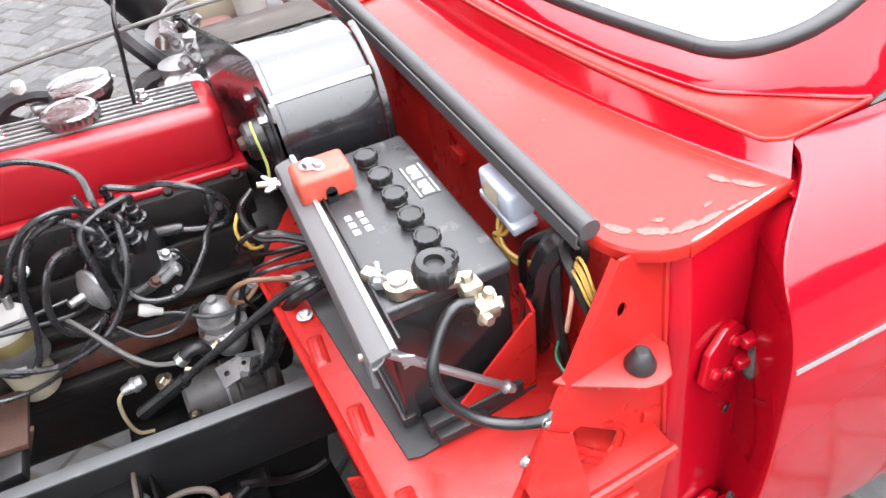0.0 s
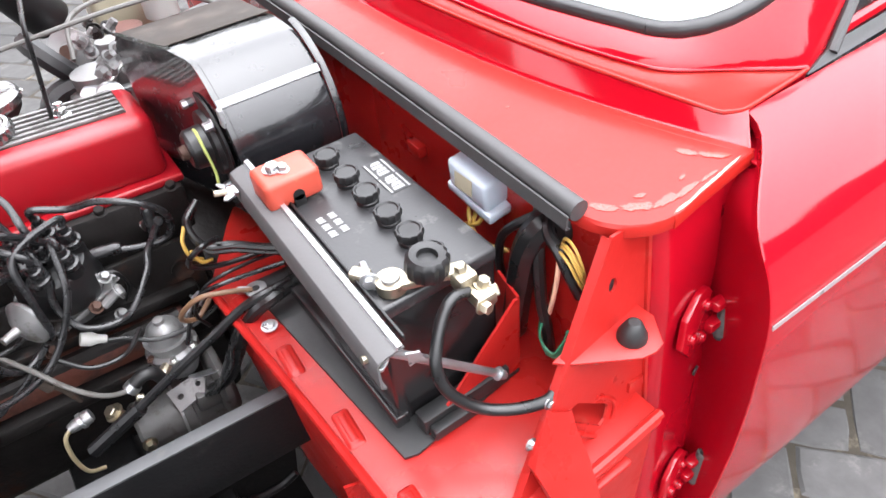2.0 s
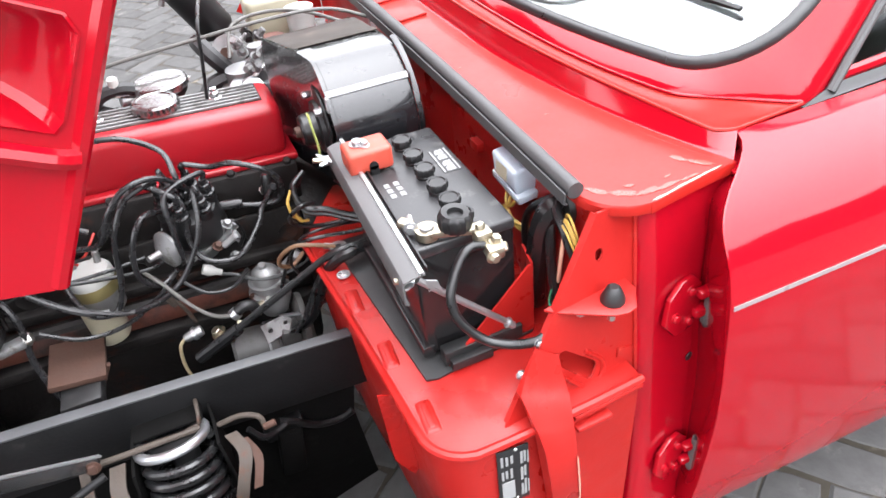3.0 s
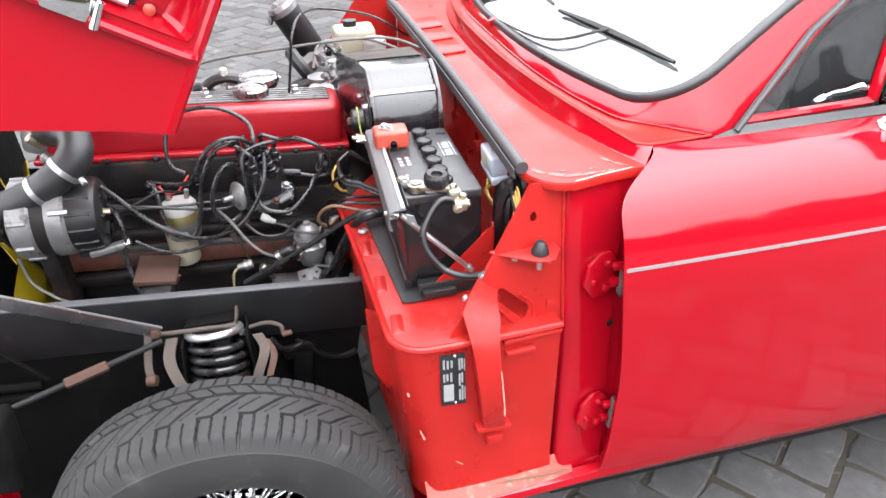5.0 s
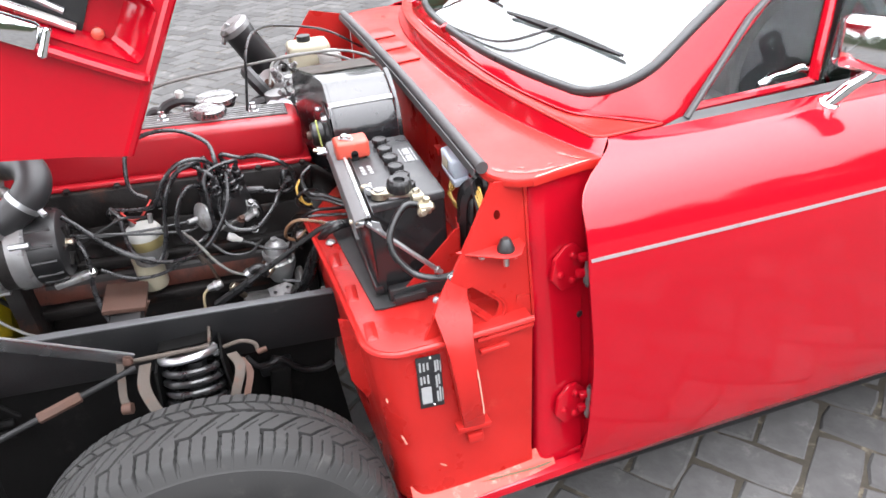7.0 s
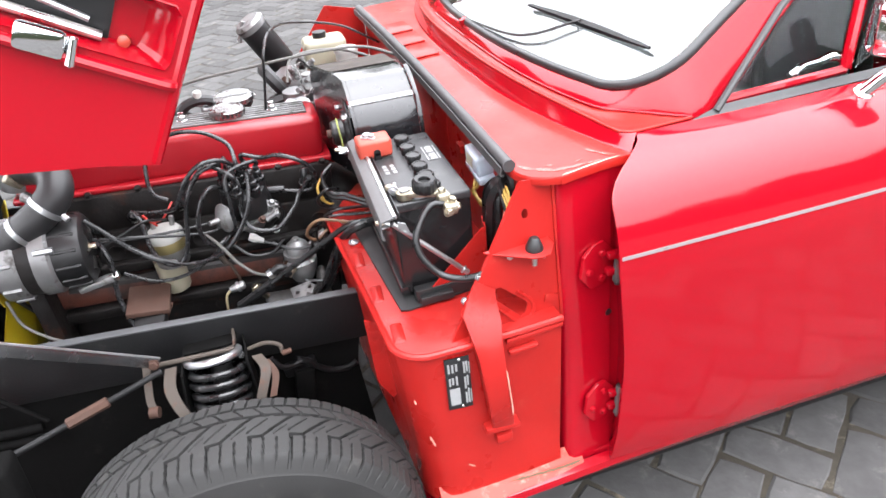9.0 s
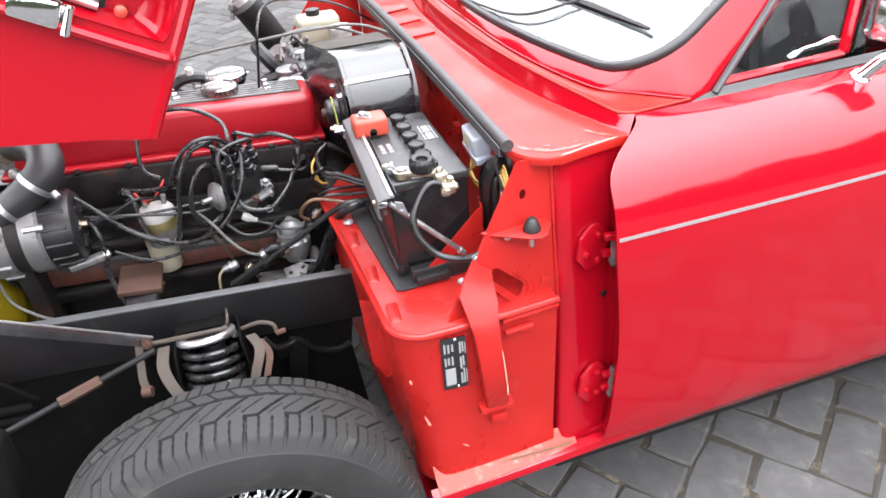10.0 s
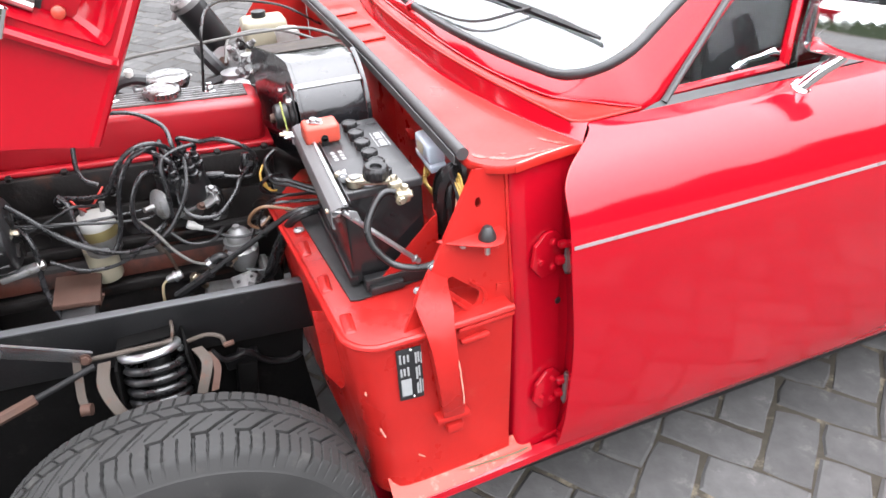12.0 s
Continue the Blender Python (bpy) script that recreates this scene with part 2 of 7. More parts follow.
def thing(name, at, label, category, group="", kind=""):
    e = new(name)
    e.location = at
    e.empty_display_size = 0.02
    return tagged(e, label, category, group, kind)


def finish(bm, smooth=True, angle=35):
    bmesh.ops.recalc_face_normals(bm, faces=bm.faces)
    for f in bm.faces:
        f.smooth = smooth
    if smooth:
        for e in bm.edges:
            if len(e.link_faces) == 2 and e.calc_face_angle(0) > radians(angle):
                e.smooth = False


def part(name, bm, mat, parent=None, label="", smooth=True, angle=35):
    """Links a bmesh, given in world places, as one mesh under a thing or a part."""
    finish(bm, smooth, angle)
    if parent:
        bmesh.ops.translate(bm, verts=bm.verts, vec=-origin(parent))
    me = bpy.data.meshes.new(name)
    bm.to_mesh(me)
    bm.free()
    me.materials.append(mat)
    ob = new(name, me)
    ob.parent = parent
    return tagged(ob, label)


def merge(*bms):
    """Joins several bmeshes into the first."""
    for other in bms[1:]:
        me = bpy.data.meshes.new("joined")
        other.to_mesh(me)
        other.free()
        bms[0].from_mesh(me)
        bpy.data.meshes.remove(me)
    return bms[0]


def box(x0, x1, y0, y1, z0, z1, bevel=0.003, turn=None, seg=2):
    """A bevelled block between two corners, turned about its middle by a matrix."""
    bm = bmesh.new()
    bmesh.ops.create_cube(bm, size=1)
    bmesh.ops.scale(bm, verts=bm.verts, vec=(x1 - x0, y1 - y0, z1 - z0))
    if bevel:
        bmesh.ops.bevel(bm, geom=bm.edges[:], offset=bevel, segments=seg, affect="EDGES", profile=0.5)
    m = Matrix.Translation(((x0 + x1) / 2, (y0 + y1) / 2, (z0 + z1) / 2))
    bm.transform(m @ turn if turn else m)
    return bm


def axis_matrix(at, way):
    """Carries the z axis to a direction, from a place."""
    return Matrix.Translation(at) @ Vector(way).to_track_quat("Z", "Y").to_matrix().to_4x4()


def lathe(profile, at=(0, 0, 0), way=(0, 0, 1), seg=24):
    """A turned body: (radius, height) rows about an axis."""
    bm = bmesh.new()
    rings = []
    for r, h in profile:
        if r < 1e-6:
            rings.append([bm.verts.new((0, 0, h))])
        else:
            rings.append([bm.verts.new((r * math.cos(2 * math.pi * i / seg), r * math.sin(2 * math.pi * i / seg), h)) for i in range(seg)])
    for a, b in zip(rings, rings[1:]):
        for i in range(seg):
            j = (i + 1) % seg
            if len(a) == 1 and len(b) > 1:
                bm.faces.new((a[0], b[i], b[j]))
            elif len(b) == 1 and len(a) > 1:
                bm.faces.new((a[i], a[j], b[0]))
            elif len(a) > 1:
                bm.faces.new((a[i], a[j], b[j], b[i]))
    for end in (rings[0], rings[-1]):
        if len(end) > 2:
            bm.faces.new(end)
    bm.transform(axis_matrix(at, way))
    return bm


def rod(a, b, r, seg=12, bevel=0.0):
    a, b = Vector(a), Vector(b)
    h = (b - a).length
    e = min(bevel, r * 0.9)
    rows = [(0, 0), (r, 0), (r, h), (0, h)] if not e else [(0, 0), (r - e, 0), (r, e), (r, h - e), (r - e, h), (0, h)]
    return lathe(rows, a, b - a, seg)


def spline(points, steps=8):
    """A smooth line through the points."""
    p = [Vector(q) for q in points]
    p = [p[0] * 2 - p[1]] + p + [p[-1] * 2 - p[-2]]
    res = []
    for i in range(1, len(p) - 2):
        for k in range(steps):
            t = k / steps
            a, b, c, d = p[i - 1], p[i], p[i + 1], p[i + 2]
            res.append(0.5 * ((2 * b) + (c - a) * t + (2 * a - 5 * b + 4 * c - d) * t * t + (3 * b - a - 3 * c + d) * t ** 3))
    res.append(p[-2])
    return res


def tube(points, r, seg=10, steps=8, smooth_line=True, radii=None):
    """A round cable or hose through the points."""
    line = spline(points, steps) if smooth_line else [Vector(q) for q in points]
    bm = bmesh.new()
    rings = []
    side = None
    n = len(line)
    for i, c in enumerate(line):
        way = (line[min(i + 1, n - 1)] - line[max(i - 1, 0)]).normalized()
        if side is None:
            side = way.orthogonal().normalized()
        side = (side - way * side.dot(way)).normalized()
        up = way.cross(side)
        rad = r if radii is None else radii(i / (n - 1))
        rings.append([bm.verts.new(c + rad * (math.cos(2 * math.pi * k / seg) * side + math.sin(2 * math.pi * k / seg) * up)) for k in range(seg)])
    for a, b in zip(rings, rings[1:]):
        for k in range(seg):
            bm.faces.new((a[k], a[(k + 1) % seg], b[(k + 1) % seg], b[k]))
    bm.faces.new(rings[0])
    bm.faces.new(rings[-1])
    return bm


def sheet(rows, thick=0.0):
    """A sheet through a grid of points, thickened along its normals."""
    bm = bmesh.new()
    v = [[bm.verts.new(p) for p in row] for row in rows]
    for a, b in zip(v, v[1:]):
        for i in range(len(a) - 1):
            bm.faces.new((a[i], a[i + 1], b[i + 1], b[i]))
    if thick:
        bmesh.ops.recalc_face_normals(bm, faces=bm.faces)
        bmesh.ops.solidify(bm, geom=bm.faces[:], thickness=thick)
    return bm


def plate(outline, thick, m=None, bevel=0.0, holes=()):
    """A flat plate from its outline in the x, y plane, with a thickness along z, carried by a matrix; holes go right through it."""
    bm = bmesh.new()
    loops = [outline, *holes]
    edges = []
    for loop in loops:
        vs = [bm.verts.new((x, y, 0)) for x, y in loop]
        edges += [bm.edges.new((vs[i], vs[(i + 1) % len(vs)])) for i in range(len(vs))]
    if holes:
        bmesh.ops.triangle_fill(bm, use_beauty=True, use_dissolve=False, edges=edges)
    else:
        bm.faces.new(bm.verts[:])
    base = bm.faces[:]
    got = bmesh.ops.extrude_face_region(bm, geom=base)
    bmesh.ops.translate(bm, verts=[g for g in got["geom"] if isinstance(g, bmesh.types.BMVert)], vec=(0, 0, thick))
    bmesh.ops.recalc_face_normals(bm, faces=bm.faces)
    if bevel and not holes:
        rim = [e for e in bm.edges if len(e.link_faces) == 2 and e.calc_face_angle(0) > radians(40)]
        bmesh.ops.bevel(bm, geom=rim, offset=bevel, segments=2, affect="EDGES", profile=0.5)
    if m:
        bm.transform(m)
    return bm


def basis(at, xw, yw):
    """A matrix whose x and y axes are two given directions (made square)."""
    x = Vector(xw).normalized()
    z = x.cross(Vector(yw)).normalized()
    y = z.cross(x)
    m = Matrix((x, y, z)).transposed().to_4x4()
    m.translation = at
    return m


def circle(cx, cy, r, n=12, squash=1.0):
    return [(cx + r * math.cos(2 * math.pi * i / n), cy + squash * r * math.sin(2 * math.pi * i / n)) for i in range(n)]


def scuff(points, normal, seed=1, wide=0.003):
    """One ragged strip of worn paint along a line, a hair proud of the surface."""
    rng = random.Random(seed)
    nv = Vector(normal).normalized()
    line = spline(points, 8)
    left, right = [], []
    for i, p in enumerate(line):
        way = line[min(i + 1, len(line) - 1)] - line[max(i - 1, 0)]
        side = way.cross(nv).normalized()
        taper = min(1.0, i / 3, (len(line) - 1 - i) / 3) + 0.05
        left.append(p + side * wide * taper * rng.uniform(0.55, 1.0) + nv * 0.0007)
        right.append(p - side * wide * taper * rng.uniform(0.55, 1.0) + nv * 0.0007)
    return sheet([left, right], 0.0004)


def bolt(at, way, r=0.006, h=0.005, washer=True):
    """A hexagon bolt head with its washer."""
    head = lathe([(0, 0), (r, 0), (r, h * 0.85), (r * 0.86, h), (0, h)], at, way, 6)
    if washer:
        head = merge(head, lathe([(0, -0.0005), (r * 1.45, -0.0005), (r * 1.45, 0.001), (0, 0.001)], at, way, 14))
    return head


# ---- the ground: dark blue-grey brick pavers in herringbone ----
def paver_material():
    m = material("paver_brick", (0.066, 0.0645, 0.0635), 0.9, vary=0.35, scale=22, bump=0.6, fine=70, spec=0.05,
                 dirt=(0.122, 0.117, 0.110), dirt_amount=0.42, dirt_scale=9)
    n, l = m.node_tree.nodes, m.node_tree.links
    b = n["Principled BSDF"]
    info = n.new("ShaderNodeObjectInfo")
    geo = n.new("ShaderNodeNewGeometry")
    both = n.new("ShaderNodeMath")
    l.new(info.outputs["Random"], both.inputs[0])
    l.new(geo.outputs["Random Per Island"], both.inputs[1])
    frac = n.new("ShaderNodeMath")
    frac.operation = "FRACT"
    l.new(both.outputs["Value"], frac.inputs[0])
    hsv = n.new("ShaderNodeHueSaturation")
    mr = n.new("ShaderNodeMapRange")
    mr.inputs["To Min"].default_value, mr.inputs["To Max"].default_value = 0.78, 1.2
    l.new(frac.outputs["Value"], mr.inputs["Value"])
    l.new(mr.outputs["Result"], hsv.inputs["Value"])
    src = b.inputs["Base Color"].links[0].from_socket
    l.new(src, hsv.inputs["Color"])
    l.new(hsv.outputs["Color"], b.inputs["Base Color"])
    return m


PAVER = paver_material()
JOINT = material("joint_sand", (0.040, 0.035, 0.028), 0.9, spec=0.1, vary=0.4, scale=60, bump=0.5, fine=400,
                 dirt=(0.15, 0.128, 0.095), dirt_amount=0.5, dirt_scale=12)

bm = bmesh.new()
vs = [bm.verts.new(p) for p in ((-250, -250, -0.0045), (250, -250, -0.0045), (250, 250, -0.0045), (-250, 250, -0.0045))]
bm.faces.new(vs)
ground = tagged(part("ground", bm, JOINT), "sandy joints under dark herringbone brick paving", "ground", kind="structure")
paving = thing("pavement", (0, 0, 0), "dark blue-grey brick pavers laid in herringbone", "pavement", kind="structure")


# ---- hedges and housefronts that close the place around, outside the view ----
HEDGE = material("dark_hedge", (0.03, 0.038, 0.022), 0.9, vary=0.5, scale=3, spec=0.1, dirt=(0.07, 0.055, 0.045), dirt_amount=0.5, dirt_scale=0.6)
rng = random.Random(5)
ring_in, ring_top, ring_back = [], [], []
for k in range(161):
    a = 2 * math.pi * (k % 160) / 160
    reach = 13.0 + 1.0 * math.sin(a * 3)
    far_side = max(0.0, math.sin(a))
    high = 1.5 + 2.4 * far_side + 1.7 * max(0.0, -math.sin(a)) + 0.35 * math.sin(k * 1.7) + (0.5 if (k // 9) % 2 else 0.0) * (0.3 + far_side) + rng.uniform(-0.12, 0.12)
    if k == 160:
        high = ring_top[0][2]
    ring_in.append((reach * math.cos(a), reach * math.sin(a), -0.02))
    ring_top.append((reach * math.cos(a), reach * math.sin(a), high))
    ring_back.append(((reach + 0.8) * math.cos(a), (reach + 0.8) * math.sin(a), high - 0.2))
tagged(part("backdrop", sheet([ring_in, ring_top, ring_back], 0.05), HEDGE), "dark hedges and housefronts around the yard", "backdrop", kind="structure")


# ---- the car's body ----
car = thing("sports_car", (0.9, 0, 0), "bright red two-door sports coupe with its engine bay open", "car")


def door_section(z):
    """How far out the body's side stands at a height."""
    rows = [(0.20, -0.620), (0.27, -0.659), (0.33, -0.673), (0.42, -0.6805), (0.55, -0.685), (0.68, -0.6865), (0.745, -0.683),
            (0.79, -0.670), (0.825, -0.648), (0.852, -0.617), (0.8655, -0.585), (0.8695, -0.555)]
    for k in range(len(rows) - 1):
        (z0, y0), (z1, y1) = rows[k], rows[k + 1]
        if z <= z1:
            za, ya = rows[max(0, k - 1)]
            zb, yb = rows[min(len(rows) - 1, k + 2)]
            m0, m1 = (y1 - ya) / (z1 - za) * (z1 - z0), (yb - y0) / (zb - z0) * (z1 - z0)
            t = max(0.0, (z - z0) / (z1 - z0))
            return y0 * (2 * t ** 3 - 3 * t * t + 1) + m0 * (t ** 3 - 2 * t * t + t) + y1 * (3 * t * t - 2 * t ** 3) + m1 * (t ** 3 - t * t)
    return rows[-1][1]


def mirrored(rows):
    return [[(x, -y, z) for x, y, z in row] for row in rows]


def body_side(sign):
    """The door of one side, with its swage stripe."""
    zs = [0.292 + 0.022 * k for k in range(21)] + [0.745 + 0.0085 * k for k in range(14)] + [0.860, 0.864, 0.8668, 0.8688]
    rows = []
    for z in zs:
        q = min(1.0, max(0.0, (0.76 - z) / 0.26))
        lead = 0.6145 + 0.0205 * q * q * (3 - 2 * q)
        if z > 0.80:
            lead += (z - 0.80) ** 3 * 275
        if z < 0.36:
            lead -= (0.36 - z) * 0.06
        row = []
        for k in range(15):
            x = lead + (1.62 - lead) * (k / 14) ** 1.3
            bulge = 0.006 * math.sin(math.pi * (x - 0.62))
            row.append((x, (door_section(z) - bulge) * (1 if sign < 0 else -1), z + 0.012 * max(0, x - 0.62) * (z > 0.8)))
        rows.append(row)
    return rows


near_door = part("door", sheet(body_side(-1), 0.004), GLOSS, car, "glossy red door, closed, reflecting sky and paving")
far_door = part("door", sheet(body_side(1), 0.004), GLOSS, car)
# folded front edge of the near door, shallower towards the shoulder
def fold_depth(z):
    return 0.022 if z < 0.79 else max(0.010, 0.022 - (z - 0.79) * 0.2)



edge = [[tuple(row[0]) for row in body_side(-1)],
        [(row[0][0] + 0.003, row[0][1] + 0.4 * fold_depth(row[0][2]), row[0][2] - 0.8 * (0.022 - fold_depth(row[0][2]))) for row in body_side(-1)],
        [(row[0][0] + 0.010, row[0][1] + fold_depth(row[0][2]), row[0][2] - 0.8 * (0.022 - fold_depth(row[0][2]))) for row in body_side(-1)],
        [(row[0][0] + 0.046, max(row[0][1] + fold_depth(row[0][2]) + 0.004, -0.578), row[0][2] - 0.002 - 0.8 * (0.022 - fold_depth(row[0][2]))) for row in body_side(-1)]]
part("door_edge", sheet(edge, 0.002), GLOSS, near_door)
stripe = []
for dz in (0.0027, -0.0027):
    stripe.append([(x, door_section(0.741 + dz + 0.014 * (x - 0.62)) - 0.006 * math.sin(math.pi * (x - 0.62)) - 0.0018, 0.741 + dz + 0.014 * (x - 0.62)) for x in [0.6165 + 0.05 * i for i in range(20)]])
part("coachline", sheet(stripe, 0.0012), GREY_STRIPE, near_door, "thin grey coachline")

# sill under the door
rows = []
for y, z in ((-0.632, 0.289), (-0.648, 0.283), (-0.650, 0.268), (-0.640, 0.235), (-0.60, 0.205), (-0.52, 0.20)):
    rows.append([(x, y - flare * (0.3 + 0.7 * (z > 0.25)), z) for x, flare in ((0.305, 0.023), (0.40, 0.0215), (0.50, 0.0185), (0.60, 0.014), (0.72, 0.008), (0.85, 0.003), (1.0, 0.0), (1.62, 0.0))])
part("sill", sheet(rows, 0.003), GLOSS, car, "red sill under the door")
ledge = []
for q, z in ((0.0, 0.318), (0.25, 0.304), (0.5, 0.297), (0.92, 0.2885), (1.0, 0.2855)):
    ledge.append([(x, -0.632 - q * (0.0385 - 0.018 * ((x - 0.318) / 0.267) ** 2), z) for x in (0.318, 0.36, 0.40, 0.45, 0.50, 0.55, 0.585)])
part("sill", sheet(mirrored(rows), 0.003), GLOSS, car)
part("sill_ledge", sheet(ledge, 0.003), LEDGE_RED, car, "pale scuffed red ledge along the foot of the box")

part("sill_end", box(0.560, 0.680, -0.640, -0.560, 0.262, 0.2965, 0.004), GLOSS, car)
# rear body and roof close the car beyond the view
rows = []
for x, z, half in ((1.60, 0.862, 0.57), (1.60, 0.75, 0.69), (1.62, 0.30, 0.66)):
    rows.append([(x, -half, z), (3.1 - (0.87 - z) * 0.1, -half * 0.9, z - 0.05 * (z > 0.5))])
part("rear_wing", sheet(rows, 0.003), GLOSS, car)
part("rear_wing", sheet(mirrored(rows), 0.003), GLOSS, car)
rows = [[(1.10, y * 0.84, 1.165 - 0.03 * y * y) for y in (-0.5, -0.3, 0, 0.3, 0.5)],
        [(1.5, y * 0.9, 1.19 - 0.04 * y * y) for y in (-0.5, -0.3, 0, 0.3, 0.5)],
        [(2.1, y, 1.12 - 0.06 * y * y) for y in (-0.5, -0.3, 0, 0.3, 0.5)],
        [(3.1, y * 1.1, 0.81) for y in (-0.5, -0.3, 0, 0.3, 0.5)],
        [(3.15, y * 1.1, 0.35) for y in (-0.5, -0.3, 0, 0.3, 0.5)]]
part("roof", sheet(rows, 0.003), GLOSS, car)
for side in (-1, 1):
    part("rear_quarter_glass", sheet([[(1.62, side * 0.53, 0.885), (2.25, side * 0.52, 0.875)], [(1.52, side * 0.452, 1.172), (2.02, side * 0.487, 1.118)]], 0.004), GLASS, car)
    part("rear_quarter_panel", sheet([[(2.25, side * 0.52, 0.875), (2.7, side * 0.53, 0.85), (3.1, side * 0.54, 0.80)], [(2.02, side * 0.487, 1.118), (2.6, side * 0.522, 0.975), (3.1, side * 0.55, 0.812)]], 0.003), GLOSS, car)
    part("waist_panel", sheet([[(1.60, side * 0.53, 0.884), (3.1, side * 0.53, 0.80)], [(1.60, side * 0.572, 0.862), (3.1, side * 0.52, 0.785)]], 0.003), GLOSS, car)
    part("tail_panel", sheet([[(3.10, side * 0.52, 0.80), (3.15, 0, 0.80)], [(3.10, side * 0.60, 0.33), (3.15, 0, 0.33)]], 0.003), GLOSS, car)
part("hatch_glass", sheet([[(2.14, y, 1.122 - 0.06 * y * y) for y in (-0.36, 0, 0.36)], [(2.78, y, 0.929 - 0.03 * y * y) for y in (-0.40, 0, 0.40)]], 0.004), PLASTIC, car, "dark tailgate glass")
part("cabin_floor", box(0.55, 3.05, -0.6, 0.6, 0.20, 0.24, 0.005), TRIM_GREY, car)

# scuttle: deck, step, shelf and windscreen surround, from front to back
def across(y, mid, end, power=2.6):
    return mid + (end - mid) * (abs(y) / 0.60) ** power


def step_foot(y):
    return 0.586 + 0.093 * (abs(y) / 0.60) ** 2.4


def step_top(y):
    return 0.601 + 0.096 * (abs(y) / 0.60) ** 2.6


def lip_line(y):
    """The front edge of the deck, rounded off at its outer corners."""
    a = abs(y) - 0.544
    return 0.502 if a <= 0 else 0.502 + 0.063 * (1 - math.sqrt(max(0.0, 1 - (a / 0.060) ** 2)))


half = [0.02 * k for k in range(27)] + [0.53, 0.542, 0.553, 0.563, 0.572, 0.58, 0.588, 0.597, 0.602, 0.604]
cols = [-y for y in reversed(half[1:])] + half


def deck_height(y, s):
    """The deck's height: s from 0 at the lip to 1 at the step."""
    e = (abs(y) / 0.60) ** 2
    return 0.853 - 0.003 * e + (0.004 - 0.001 * e ** 4) * min(1, s * 1.2) + 0.002 * math.sin(math.pi * s)


deck = []
for s, drop in ((0, 0.012), (0, 0.003), (0.012, 0.0), (0.2, 0), (0.45, 0), (0.7, 0), (0.9, 0), (1.0, 0.0005)):
    deck.append([(lip_line(y) + (step_foot(y) - lip_line(y)) * s, y * (1 if drop < 0.001 else 1.002) * (1 - 0.022 * s * (abs(y) / 0.60) ** 6), deck_height(y, s) - drop) for y in cols])
part("scuttle_deck", sheet(deck, 0.0022), SCUTTLE, car, "red scuttle deck with a scuffed edge")
side_lip = [[(x, -0.604 - d + 0.011 * (x - 0.560) / 0.11, deck_height(-0.604, (x - 0.565) / 0.12) - z) for x in (0.560, 0.59, 0.62, 0.65, 0.675)] for d, z in ((0, 0), (0.0015, 0.003), (0.002, 0.012))]
part("scuttle_lip", sheet(side_lip, 0.002), SCUTTLE, car)


def rim_line(y):
    return across(y, 0.628, 0.758, 3.4)


def gutter_height(y):
    return 0.889 - 0.0175 * (min(abs(y), 0.565) / 0.565) ** 4


def both_sides(half):
    """A run from the middle outwards, given for the far side, carried across the car."""
    return [Vector((x, -y, z)) for x, y, z in reversed(half[1:])] + [Vector(p) for p in half]


# front bead of the gutter: across the car, round the corner, back along the door
bead_half = [(step_top(y), y) for y in np.linspace(0, 0.546, 12)] + [(0.6835, 0.5535), (0.6925, 0.5585), (0.704, 0.5605), (0.735, 0.5595), (0.77, 0.558), (0.800, 0.556)]
bead_half = [(x, y, gutter_height(y)) for x, y in bead_half]
rim_half = [(rim_line(y), y) for y in np.linspace(0, 0.452, 10)] + [(0.690, 0.474), (0.703, 0.486), (0.720, 0.4985), (0.737, 0.511), (0.755, 0.5245), (0.772, 0.537), (0.786, 0.547), (0.801, 0.555)]
rim_half = [(x, y, gutter_height(y)) for x, y in rim_half]
foot_half = [(step_foot(y), y * (1 - 0.022 * (y / 0.60) ** 6), deck_height(y, 1) - 0.0004) for y in list(np.linspace(0, 0.546, 12)) + [0.562, 0.580, 0.600]]
bead_run, rim_run, foot_run = both_sides(bead_half), both_sides(rim_half), both_sides(foot_half)
top_run = both_sides(bead_half[:15])
step = [[Vector((f.x + (t.x - f.x) * q, f.y + (t.y - f.y) * q, f.z + (t.z - f.z) * r)) for f, t in zip(foot_run, top_run)] for q, r in ((0.0, 0.0), (0.10, 0.03), (0.22, 0.14), (0.82, 0.88), (0.92, 0.97), (1.0, 1.0))]
part("scuttle_step", sheet(step, 0.002), GLOSS, car)
shelf = []
for q, dz in ((0.0, 0.0), (0.10, -0.0015), (0.30, -0.005), (0.62, -0.0055), (0.88, -0.003), (1.0, -0.001)):
    shelf.append([f.lerp(r, q) + Vector((0, 0, dz * min(1.0, (f - r).length / 0.03))) for f, r in zip(bead_run, rim_run)])
part("scuttle_gutter", sheet(shelf, 0.002), SCUTTLE, car, "orange-red gutter behind the scuttle step")
part("gutter_bead", tube(bead_run, 0.0024, 8, steps=2), SCUTTLE, car, "rolled bead along the gutter")
part("gutter_bead", tube([p + Vector((0, 0, 0.001)) for p in rim_run], 0.0020, 8, steps=2), GLOSS, car)
part("deck_bead", tube([Vector((p.x - 0.014, p.y * 0.985, p.z - 0.0012)) for p in foot_run], 0.0022, 8, steps=2), SCUTTLE, car, "rolled bead along the foot of the step")
for side in (-1, 1):
    end = [Vector((x, y * side, z)) for x, y, z in [foot_half[14]] + bead_half[14:]]
    part("scuttle_end", sheet([end, [Vector((p.x, p.y - 0.001 * side, 0.838)) for p in end]], 0.002), GLOSS, car)
